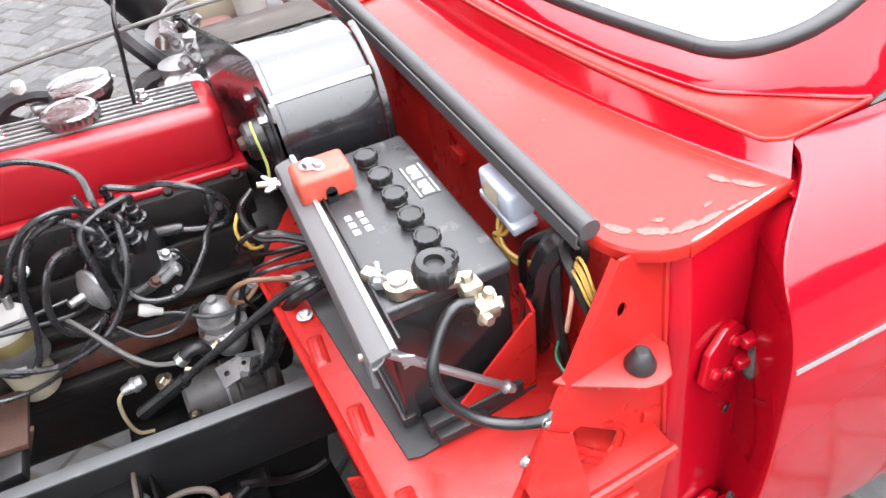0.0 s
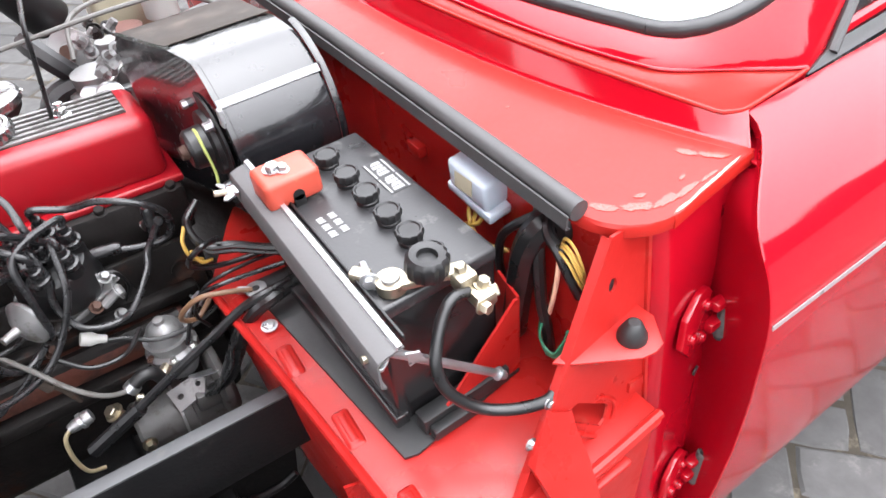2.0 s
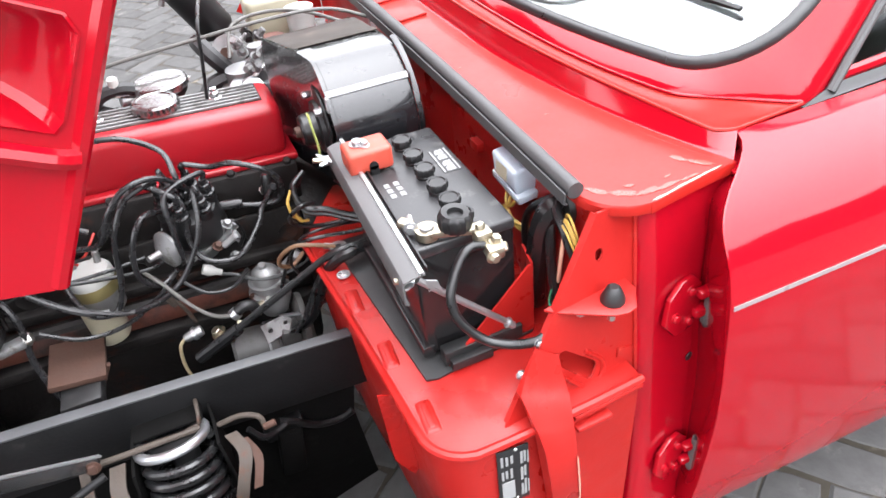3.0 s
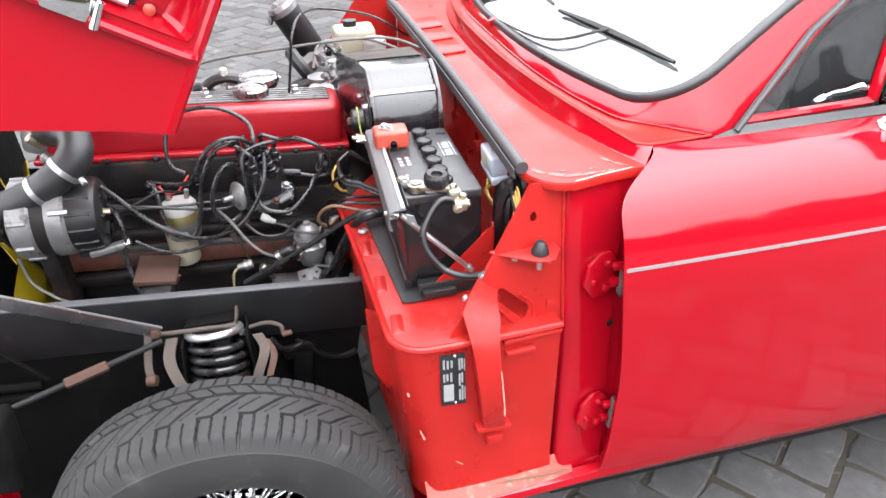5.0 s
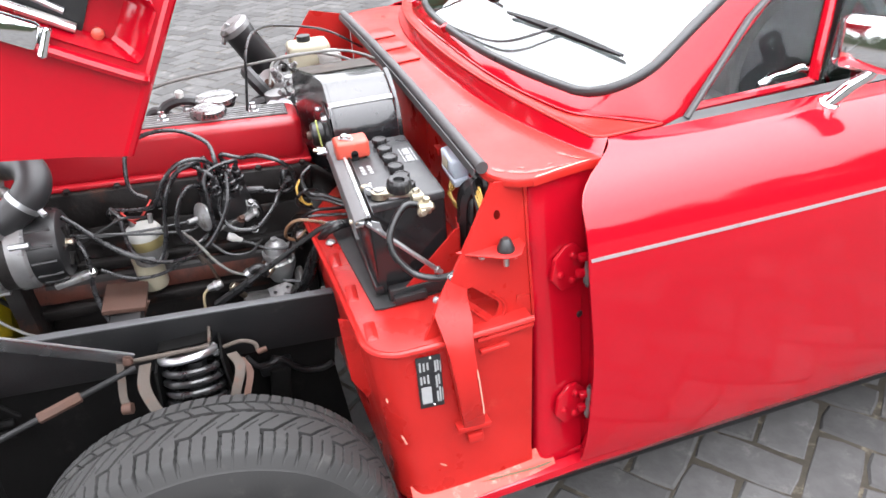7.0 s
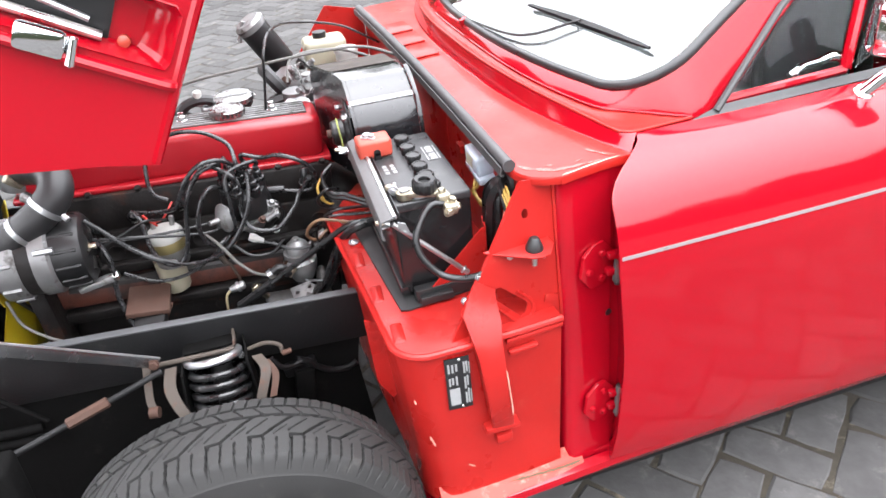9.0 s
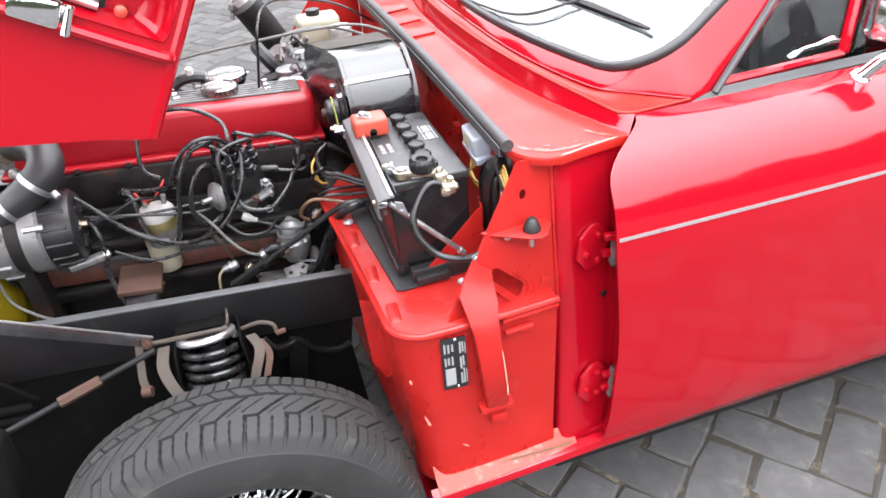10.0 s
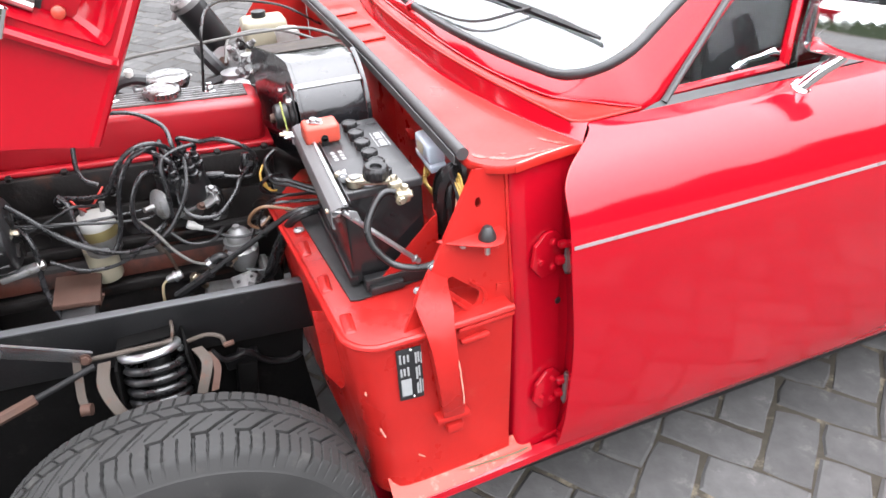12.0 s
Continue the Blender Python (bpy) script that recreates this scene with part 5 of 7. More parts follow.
for v in kb.verts:
    d = Vector((v.co.x - 0.392, v.co.y + 0.487))
    if d.length > 0.0165:
        k = 1 + 0.05 * math.cos(14 * math.atan2(d.y, d.x))
        v.co.x, v.co.y = 0.392 + d.x * k, -0.487 + d.y * k
knob = part("knob", kb, PLASTIC, neg, "knurled black plastic knob")
part("knob_centre", lathe([(0, 0.0), (0.0095, 0.0), (0.0085, 0.003), (0, 0.004)], (0.392, -0.487, BZ1 + 0.024), (0.08, -0.05, 1), 20), BRASS, knob)
part("cable_clamp", box(0.405, 0.425, -0.516, -0.498, BZ1 - 0.004, BZ1 + 0.014, 0.004), BRASS, neg)
part("cable_clamp", box(0.410, 0.430, -0.535, -0.514, BZ1 - 0.012, BZ1 + 0.004, 0.004), BRASS, neg)
for at, w in (((0.415, -0.504, BZ1 + 0.012), (-0.1, 0.1, 1)), ((0.424, -0.520, BZ1 + 0.003), (0.2, -0.2, 1)), ((0.427, -0.526, BZ1 - 0.003), (1, -0.5, 0.3)), ((0.414, -0.533, BZ1 - 0.005), (0.2, -1, 0.1))):
    part("clamp_screw", bolt(at, w, 0.0056, 0.008), BRASS, neg)
neg.location += Vector((-0.008, -0.012, 0.0))
tagged(part("battery_cable", tube([(0.404, -0.528, 0.806), (0.386, -0.530, 0.810), (0.370, -0.536, 0.800), (0.354, -0.548, 0.780), (0.350, -0.556, 0.762), (0.356, -0.565, 0.741), (0.376, -0.576, 0.717), (0.400, -0.592, 0.712), (0.425, -0.606, 0.718), (0.440, -0.602, 0.722)], 0.0055, 12), CABLE),
             "thick black battery cable running to the gusset", "cable")

# battery lid prints: plain bars
prints = part("label_print", plate([(0, 0), (0.060, 0), (0.060, 0.024), (0, 0.024)], 0.0004, basis((0.4495, -0.375, BZ1 + 0.0002), (0.02, 1, 0), (-1, 0.02, 0))), BLACK_LABEL, battery, "printed warning label")
for u0, u1 in ((0.001, 0.028), (0.031, 0.059)):
    for v0, v1 in ((0.001, 0.003), (0.021, 0.023)):
        part("label_bar", plate([(u0, v0), (u1, v0), (u1, v1), (u0, v1)], 0.0006, basis((0.4495, -0.375, BZ1 + 0.0004), (0.02, 1, 0), (-1, 0.02, 0))), WHITE_PRINT, prints)
    for k in range(4):
        uu = u0 + 0.002 + k * 0.0065
        part("label_bar", plate([(uu, 0.006), (uu + 0.005, 0.006), (uu + 0.005, 0.018 - 0.003 * (k % 2)), (uu, 0.018)], 0.0006, basis((0.4495, -0.375, BZ1 + 0.0004), (0.02, 1, 0), (-1, 0.02, 0))), WHITE_PRINT, prints)
for k in range(6):
    u, v = 0.3465 + 0.0125 * (k % 2), -0.392 + 0.0125 * (k // 2)
    for q in range(3):
        stroke = [(u + 0.001, v + 0.0032 * q, BZ1), (u + 0.0045, v + 0.0032 * q + 0.0006, BZ1), (u + 0.009, v + 0.0032 * q - 0.0003, BZ1)]
        part("worn_print", scuff(stroke, (0, 0, 1), 12 + 3 * k + q, 0.0016), WHITE_PRINT, battery, "worn white print on the lid")

# upright plate beside the battery foot
side_plate = plate([(0.345, 0.628), (0.466, 0.740), (0.470, 0.740), (0.470, 0.628)], 0.003, basis((0, -0.540, 0), (1, 0.06, 0), (0, 0, 1)))
part("battery_stop", side_plate, SATIN, car, "red upright stop plate on the tray")
part("battery_stop", plate([(0, 0.628), (0.060, 0.628), (0.045, 0.735), (0, 0.740)], 0.003, basis((0.470, -0.512, 0), (0.25, 1, 0), (0, 0, 1))), SATIN, car)

# maker's plate on the box: plain bars
pl = plate([(0, 0), (0.039, 0.0), (0.039, 0.103), (0, 0.103)], 0.0012, basis((0.349, -0.6460, 0.508), (1, -0.08, 0), (-0.03, 0.02, 1)), 0.0004)
mp = part("maker_plate", pl, BLACK_LABEL, car, "small black maker's plate with pale bars")
PM = basis((0.349, -0.6480, 0.508), (1, -0.08, 0), (-0.03, 0.02, 1))
for u, v, w, h in ((0.004, 0.010, 0.016, 0.034), (0.004, 0.050, 0.003, 0.016), (0.009, 0.052, 0.003, 0.014), (0.015, 0.050, 0.003, 0.018), (0.004, 0.076, 0.003, 0.018), (0.010, 0.076, 0.003, 0.016), (0.016, 0.078, 0.003, 0.014),
                   (0.028, 0.010, 0.003, 0.022), (0.0322, 0.010, 0.0026, 0.030), (0.0365, 0.012, 0.0016, 0.025), (0.028, 0.040, 0.003, 0.024), (0.0322, 0.046, 0.0026, 0.020), (0.028, 0.072, 0.003, 0.022), (0.0322, 0.074, 0.0026, 0.020), (0.0365, 0.07, 0.0016, 0.022)):
    part("plate_bar", plate([(u, v), (u + w, v), (u + w, v + h), (u, v + h)], 0.0006, PM), WHITE_PRINT, mp)
for u, v in ((0.023, 0.099), (0.023, 0.004)):
    part("rivet", lathe([(0, 0), (0.0025, 0), (0.0015, 0.0015), (0, 0.0018)], PM @ Vector((u, v, -0.001)), (0, -1, 0), 10), STEEL, mp)


# ---- engine: it leans a little down to the rear ----
EM = Matrix.Translation((0.283, 0.058, 0.689)) @ Matrix.Rotation(radians(3.6), 4, "Y")


def eng(bm):
    bm.transform(EM)
    return bm


def ep(x, y, z):
    return EM @ Vector((x, y, z))


engine = thing("engine", (0.0, 0.06, 0.28), "straight-six engine with a red rocker cover and greasy iron block", "engine")
rc = part("rocker_cover", eng(box(-0.60, 0.004, -0.058, 0.060, 0.0, 0.094, 0.018, None, 4)), ROCKER_RED, engine, "red painted rocker cover with ribbed alloy top")
part("cover_flange", eng(box(-0.612, 0.016, -0.070, 0.072, -0.006, 0.006, 0.004, None, 3)), ROCKER_RED, rc)
part("alloy_top", eng(box(-0.575, -0.020, -0.030, 0.044, 0.0925, 0.0955, 0.001)), DUSTY_BLACK, rc)
for k in range(6):
    y = -0.026 + k * 0.0128
    part("rib", eng(box(-0.57, -0.022, y - 0.0026, y + 0.0026, 0.095, 0.0985, 0.001)), ALLOY_DARK, rc)
for x in (-0.090, -0.275, -0.46):
    nut = lathe([(0, 0), (0.011, 0), (0.011, 0.002), (0.0075, 0.003), (0.0075, 0.011), (0.0055, 0.013), (0.0055, 0.019), (0, 0.020)])
    nut.transform(EM @ Matrix.Translation((x, 0.008, 0.096)))
    part("cover_nut", nut, CHROME, rc, "chrome domed cover nut")
capm = lathe([(0, 0.0), (0.028, 0.0), (0.030, 0.004), (0.0355, 0.006), (0.0365, 0.010), (0.0365, 0.019), (0.034, 0.022), (0.029, 0.0225), (0.027, 0.021), (0, 0.021)], (0, 0, 0), (0, 0, 1), 60)
for v in capm.verts:
    d = Vector((v.co.x, v.co.y))
    if d.length > 0.036:
        k = 1 + 0.03 * math.cos(30 * math.atan2(d.y, d.x))
        v.co.x, v.co.y = d.x * k, d.y * k
capm.transform(EM @ Matrix.Translation((-0.182, 0.002, 0.094)))
part("oil_filler_cap", capm, SATIN_ALLOY, engine, "round chrome oil filler cap")

part("cylinder_head", eng(box(-0.60, 0.010, -0.080, 0.085, -0.085, -0.006, 0.005)), GREASY, engine, "dark oily cylinder head")
part("block", eng(box(-0.60, 0.0, -0.085, 0.10, -0.27, -0.085, 0.008)), GREASY, engine, "greasy rust-stained engine block")
part("block_ledge", eng(box(-0.59, -0.02, -0.105, -0.08, -0.175, -0.155, 0.006)), GREASY, engine)
part("block_rail", eng(box(-0.60, -0.05, -0.118, -0.080, -0.235, -0.185, 0.010)), RED_OXIDE, engine, "red oxide coloured crankcase side")
part("block_rail", eng(box(-0.58, -0.10, -0.13, -0.090, -0.265, -0.240, 0.006)), GREASY, engine)
part("sump", eng(box(-0.58, 0.0, -0.11, 0.11, -0.40, -0.27, 0.02)), GREASY, engine)
part("bell_housing", eng(lathe([(0, 0), (0.15, 0), (0.15, 0.02), (0.10, 0.16), (0, 0.16)], (0.0, 0, -0.20), (1, 0, 0), 24)), GREASY, engine)
for k in range(7):
    part("core_plug", eng(lathe([(0, 0), (0.017, 0), (0.017, 0.003), (0.012, 0.001), (0, 0.001)], (-0.54 + k * 0.085, -0.085, -0.135), (0, -1, 0), 16)), GREASY, engine)
for k in range(7):
    part("head_stud", eng(bolt((-0.57 + k * 0.094, -0.073, -0.006), (0, -0.3, 1), 0.007, 0.008)), GREASY, engine)
part("engine_mount", plate([(-0.165, 0.535), (-0.080, 0.520), (-0.108, 0.472), (-0.165, 0.480)], 0.010, basis((0, -0.165, 0), (1, 0, 0), (0, 0, 1)), 0.002), RUST, engine, "rust-brown engine mounting bracket")
part("engine_mount", box(-0.165, -0.085, -0.20, -0.10, 0.522, 0.533, 0.002, pose(0, 0, 0, 0, 8, 0)), RUST, engine)
part("mount_rubber", box(-0.155, -0.095, -0.235, -0.175, 0.495, 0.520, 0.006), RUBBER, engine)
part("oil_gallery", rod(ep(-0.56, -0.105, -0.195), ep(-0.06, -0.105, -0.195), 0.013, 10), GREASY, engine)
part("dipstick", tube([(0.052, -0.115, 0.50), (0.046, -0.130, 0.545), (0.040, -0.135, 0.565)], 0.0035, 8), RUST_LIGHT, engine)
part("dipstick_grip", rod((0.037, -0.135, 0.560), (0.030, -0.137, 0.585), 0.006, 8, 0.002), RUST_LIGHT, engine)

part("timing_cover", box(-0.375, -0.315, -0.045, 0.16, 0.36, 0.66, 0.012), GREASY, engine)
part("front_plate", box(-0.345, -0.310, -0.115, 0.16, 0.30, 0.600, 0.008), GREASY, engine, "dirty steel engine front plate")

# spark plugs with their boots
PLUGS = [(-0.30, -0.035, 0.650), (-0.215, -0.035, 0.648), (-0.122, -0.045, 0.662), (-0.028, -0.045, 0.668), (0.075, -0.040, 0.655), (0.228, -0.042, 0.660)]
for at in PLUGS:
    a = Vector(at)
    plug = part("spark_plug", lathe([(0, -0.02), (0.010, -0.02), (0.010, -0.008), (0.005, -0.006), (0.005, 0.012), (0, 0.012)], a + Vector((0, 0.01, -0.006)), (0.0, -0.85, 0.45), 10), STEEL, engine)
    part("plug_boot", lathe([(0.0095, 0), (0.0110, 0.005), (0.0100, 0.026), (0.0075, 0.040), (0.0050, 0.044), (0, 0.044)], a, (0.25, -0.80, 0.50), 12), LEAD, plug, "grey rubber plug boot")

# distributor
dist = thing("distributor", (0.105, -0.065, 0.60), "black distributor cap with seven plug leads", "distributor")
dw = Vector((0.0, -0.22, 1)).normalized()
dc = Vector((0.105, -0.066, 0.640))
part("body", lathe([(0, -0.05), (0.024, -0.05), (0.028, -0.026), (0.044, -0.010), (0.046, 0.006), (0, 0.006)], dc, dw, 24), ALLOY, dist, "dull alloy distributor body")
part("cap", lathe([(0, 0.004), (0.049, 0.004), (0.051, 0.012), (0.050, 0.024), (0.046, 0.042), (0.041, 0.052), (0.034, 0.055), (0, 0.056)], dc, dw, 28), PLASTIC, dist)
towers = []
side_a = dw.orthogonal().normalized()
side_b = dw.cross(side_a)
for k in range(7):
    off = Vector() if k == 6 else (side_a * math.cos(k * math.pi / 3 + 0.4) + side_b * math.sin(k * math.pi / 3 + 0.4)) * 0.0345
    foot = dc + off + dw * 0.050
    towers.append(foot + dw * 0.040)
    tw = part("tower", lathe([(0.0125, 0), (0.0115, 0.014), (0.0105, 0.016), (0, 0.016)], foot, dw, 16), PLASTIC, dist)
    part("boot", lathe([(0.0128, 0.014), (0.0135, 0.017), (0.0128, 0.021), (0.0095, 0.022), (0.0090, 0.030), (0.0098, 0.032), (0.0085, 0.036), (0.0062, 0.037), (0.0058, 0.046), (0, 0.046)], foot, dw, 18), LEAD, tw, "stepped black rubber boot")
part("vacuum_unit", lathe([(0, 0), (0.026, 0.0), (0.030, 0.004), (0.030, 0.008), (0.018, 0.016), (0.006, 0.020), (0.005, 0.04), (0, 0.04)], (0.062, -0.112, 0.652), (-0.8, -0.5, 0.1), 22), ALLOY, dist, "grey vacuum advance capsule")
part("vernier", rod((0.135, -0.120, 0.630), (0.160, -0.118, 0.642), 0.006, 10, 0.002), ALLOY, dist)
part("vernier_nut", bolt((0.158, -0.118, 0.641), (1, -0.1, 0.3), 0.008, 0.006), ALLOY, dist)
part("clip", tube([(0.135, -0.095, 0.628), (0.146, -0.10, 0.655), (0.140, -0.092, 0.668)], 0.003, 6), ALLOY, dist)


def lead(points, r=0.0044, mat=LEAD, name="plug_lead", label="black rubber ignition lead looping to a spark plug", cat="ignition lead", group="ignition leads"):
    return tagged(part(name, tube(points, r, 10), mat), label, cat, group)


T = towers
lead([T[0], T[0] + dw * 0.02, (0.154, -0.070, 0.745), (0.185, -0.090, 0.752), (0.221, -0.110, 0.743), (0.244, -0.110, 0.720), (0.250, -0.098, 0.690), (0.240, -0.088, 0.664), (0.210, -0.080, 0.660), (0.178, -0.072, 0.666)])
lead([(0.236, -0.075, 0.680), (0.228, -0.08, 0.672), (0.210, -0.090, 0.656), (0.199, -0.110, 0.645), (0.166, -0.140, 0.625), (0.139, -0.145, 0.619), (0.106, -0.140, 0.630), (0.092, -0.125, 0.66), (0.10, -0.11, 0.71), T[1] + dw * 0.022, T[1]])
lead([T[2], T[2] + dw * 0.018, (0.073, -0.100, 0.762), (0.056, -0.120, 0.768), (0.029, -0.130, 0.759), (0.006, -0.140, 0.726), (-0.007, -0.140, 0.691), (-0.018, -0.145, 0.640), (-0.040, -0.150, 0.596), (-0.072, -0.15, 0.602), (-0.091, -0.130, 0.631), (-0.097, -0.100, 0.677), (-0.112, -0.075, 0.690)])
lead([T[3], T[3] + dw * 0.02, (0.050, -0.102, 0.764), (0.025, -0.120, 0.748), (0.000, -0.110, 0.715), (-0.015, -0.08, 0.690)])
lead([T[4], T[4] + dw * 0.014, (0.122, -0.110, 0.735), (0.112, -0.135, 0.686), (0.085, -0.145, 0.639), (0.051, -0.150, 0.604), (0.009, -0.155, 0.590), (-0.034, -0.155, 0.592), (-0.080, -0.150, 0.614), (-0.122, -0.140, 0.644), (-0.165, -0.120, 0.680), (-0.203, -0.08, 0.672)])
lead([T[5], T[5] + dw * 0.018, (0.083, -0.120, 0.745), (0.077, -0.138, 0.690), (0.074, -0.135, 0.640), (0.062, -0.12, 0.625), (0.040, -0.10, 0.640), (0.066, -0.075, 0.675)])
lead([T[6], T[6] + dw * 0.03, (0.095, -0.050, 0.782), (0.044, -0.035, 0.811), (-0.018, -0.032, 0.812), (-0.056, -0.042, 0.788), (-0.068, -0.06, 0.742), (-0.062, -0.075, 0.715), (-0.04, -0.08, 0.70)], label="black king lead arching over the rocker cover side")

long_boot = [(0, 0), (0.0078, 0), (0.0085, 0.004), (0.0080, 0.034), (0.0060, 0.040), (0, 0.041)]
for k, (at, way) in enumerate((((0.146, -0.066, 0.670), (0.9, -0.15, -0.05)), ((0.234, -0.062, 0.700), (-0.15, -0.25, -0.95)))):
    tagged(part("plug_boot", lathe(long_boot, at, way, 14), LEAD), "long black rubber plug boot on its lead", "plug boot", "plug boots")
part("clamp_plate", plate([(0.0, 0.0), (0.085, 0.0), (0.095, 0.02), (0.070, 0.045), (0.010, 0.045)], 0.008, basis((0.075, -0.118, 0.612), (1, 0.15, 0.25), (0, 1, 0)), 0.002), ALLOY_DARK, dist, "dull alloy clamp plate")
for at in ((0.152, -0.10, 0.655), (0.160, -0.085, 0.640), (0.128, -0.118, 0.632), (0.148, -0.112, 0.600), (0.060, -0.120, 0.600)):
    part("screw", bolt(at, (0.3, -0.5, 0.8), 0.006, 0.009), ALLOY_DARK if at[0] > 0.13 else RUST, dist)
part("contact_lead", tube([(0.15, -0.095, 0.66), (0.165, -0.10, 0.655), (0.172, -0.095, 0.625), (0.160, -0.09, 0.60)], 0.0025, 6), CABLE, dist)

lead([(0.125, -0.085, 0.715), (0.085, -0.115, 0.772), (0.040, -0.128, 0.778), (0.005, -0.135, 0.750), (-0.022, -0.130, 0.705), (-0.06, -0.10, 0.688), (-0.105, -0.07, 0.682)])
lead([(0.085, -0.095, 0.705), (0.045, -0.135, 0.730), (0.016, -0.150, 0.690), (0.010, -0.150, 0.640), (0.030, -0.14, 0.610), (0.06, -0.12, 0.615)])

# fuel filter
filt = thing("fuel_filter", (-0.062, -0.085, 0.50), "cream and white canister filter with a brass ring", "filter")
fa = Vector((-0.066, -0.088, 0.013))
fw = (0.0, 0, 1)
part("bowl", lathe([(0, 0.486), (0.026, 0.486), (0.029, 0.491), (0.030, 0.560), (0, 0.560)], fa + Vector((-0.012, 0.01, 0)), fw, 28), CREAM, filt)
part("body", lathe([(0, 0.553), (0.031, 0.553), (0.033, 0.556), (0.034, 0.598), (0, 0.598)], fa, fw, 28), ALLOY_DARK, filt)
part("ring", lathe([(0, 0.590), (0.0345, 0.590), (0.0355, 0.594), (0.0355, 0.608), (0.0345, 0.611), (0, 0.611)], fa, fw, 28), DULL_BRASS, filt, "dull brass ring")
part("cap", lathe([(0, 0.611), (0.0345, 0.611), (0.0355, 0.614), (0.035, 0.624), (0.031, 0.630), (0, 0.632)], fa, fw, 28), WHITE_PLASTIC, filt)
for dx in (-0.020, 0.016):
    part("pipe_stub", rod(fa + Vector((dx, 0.012, 0.62)), fa + Vector((dx + 0.004, 0.014, 0.650)), 0.0055, 8, 0.001), ALLOY, filt)
lead([(-0.076, -0.076, 0.648), (-0.092, -0.082, 0.672), (-0.092, -0.09, 0.682), (-0.080, -0.095, 0.668), (-0.060, -0.092, 0.668), (-0.044, -0.085, 0.684), (-0.036, -0.07, 0.69)], 0.0022, RED_WIRE, "red_wire", "thin red wire looped over the filter", "wire", "engine bay wires")

# fuel pump
pump = thing("fuel_pump", (0.175, -0.125, 0.46), "small alloy fuel pump with a domed top", "fuel pump")
pa = Vector((0.182, -0.128, 0.010))
part("lower_body", lathe([(0, 0.470), (0.022, 0.470), (0.030, 0.490), (0.034, 0.500), (0.034, 0.510), (0, 0.510)], pa, (0, 0, 1), 20), ALLOY_DARK, pump)
part("upper_body", lathe([(0, 0.509), (0.035, 0.509), (0.035, 0.518), (0.028, 0.522), (0.027, 0.532), (0.031, 0.534), (0.031, 0.538), (0, 0.538)], pa, (0, 0, 1), 24), ALLOY_DARK, pump)
part("dome", lathe([(0, 0.537), (0.025, 0.537), (0.0245, 0.545), (0.0215, 0.554), (0.015, 0.560), (0.008, 0.562), (0.007, 0.563), (0.007, 0.569), (0, 0.570)], pa, (0, 0, 1), 28), ALLOY_DARK, pump, "domed grey pump cover")
part("outlet", rod(pa + Vector((0.01, 0.01, 0.527)), pa + Vector((0.055, 0.016, 0.553)), 0.0075, 10, 0.001), ALLOY_DARK, pump)
part("outlet_nut", bolt(pa + Vector((0.055, 0.016, 0.553)), (1, 0.1, 0.5), 0.009, 0.012), ZINC, pump)
for k in range(6):
    a = k * 1.047 + 0.3
    part("pump_screw", bolt(pa + Vector((0.031 * math.cos(a), 0.031 * math.sin(a), 0.518)), (0, 0, 1), 0.0045, 0.005), RUST if k % 3 == 0 else STEEL, pump)
part("inlet_elbow", tube([pa + Vector((-0.012, -0.022, 0.512)), pa + Vector((-0.024, -0.034, 0.512)), pa + Vector((-0.032, -0.038, 0.505))], 0.0075, 10), BRASS, pump, "brass inlet elbow")
part("primer_lever", plate([(0, 0), (0.03, 0.008), (0.034, 0.02), (0.004, 0.012)], 0.003, basis(pa + Vector((0.0, -0.040, 0.490)), (0.9, 0.2, -0.3), (0, -1, 0.3))), ZINC, pump)
fhose = thing("fuel_hose", (0.13, -0.17, 0.53), "short grey fuel hose with a bright worm clip", "hose")
part("hose", tube([(0.152, -0.166, 0.520), (0.146, -0.172, 0.540), (0.132, -0.172, 0.543), (0.116, -0.172, 0.532)], 0.0085, 12), RUBBER, fhose)
part("hose_clip", lathe([(0.0085, -0.005), (0.0105, -0.005), (0.0105, 0.005), (0.0085, 0.005)], (0.118, -0.172, 0.534), (-0.85, 0, -0.5), 16), ZINC, fhose)
part("clip_screw", rod((0.116, -0.182, 0.524), (0.124, -0.184, 0.520), 0.005, 8, 0.001), BRASS, fhose)
uni = thing("pipe_union", (0.07, -0.17, 0.50), "brass and alloy pipe unions below the pump", "pipe union")
part("elbow", tube([(0.100, -0.168, 0.480), (0.092, -0.170, 0.492), (0.084, -0.170, 0.508)], 0.0065, 8), BRASS, uni)
part("nut", bolt((0.084, -0.170, 0.506), (-0.4, 0, 0.9), 0.009, 0.010), BRASS, uni)
part("connector", lathe([(0, 0), (0.008, 0), (0.0095, 0.004), (0.0095, 0.010), (0.0080, 0.011), (0.0080, 0.022), (0.006, 0.030), (0, 0.030)], (0.062, -0.170, 0.524), (-0.95, 0, -0.2), 14), ALLOY, uni)
part("connector_ring", lathe([(0.0085, 0), (0.011, 0), (0.011, 0.005), (0.0085, 0.005)], (0.052, -0.170, 0.522), (-0.95, 0, -0.2), 14), ZINC, uni)
part("tan_wire", tube([(0.034, -0.170, 0.518), (0.022, -0.172, 0.505), (0.017, -0.175, 0.470), (0.022, -0.178, 0.440), (0.040, -0.178, 0.430)], 0.0028, 8), material("tan_wire", (0.30, 0.25, 0.15), 0.5, vary=0.2), uni, "tan wire loop")

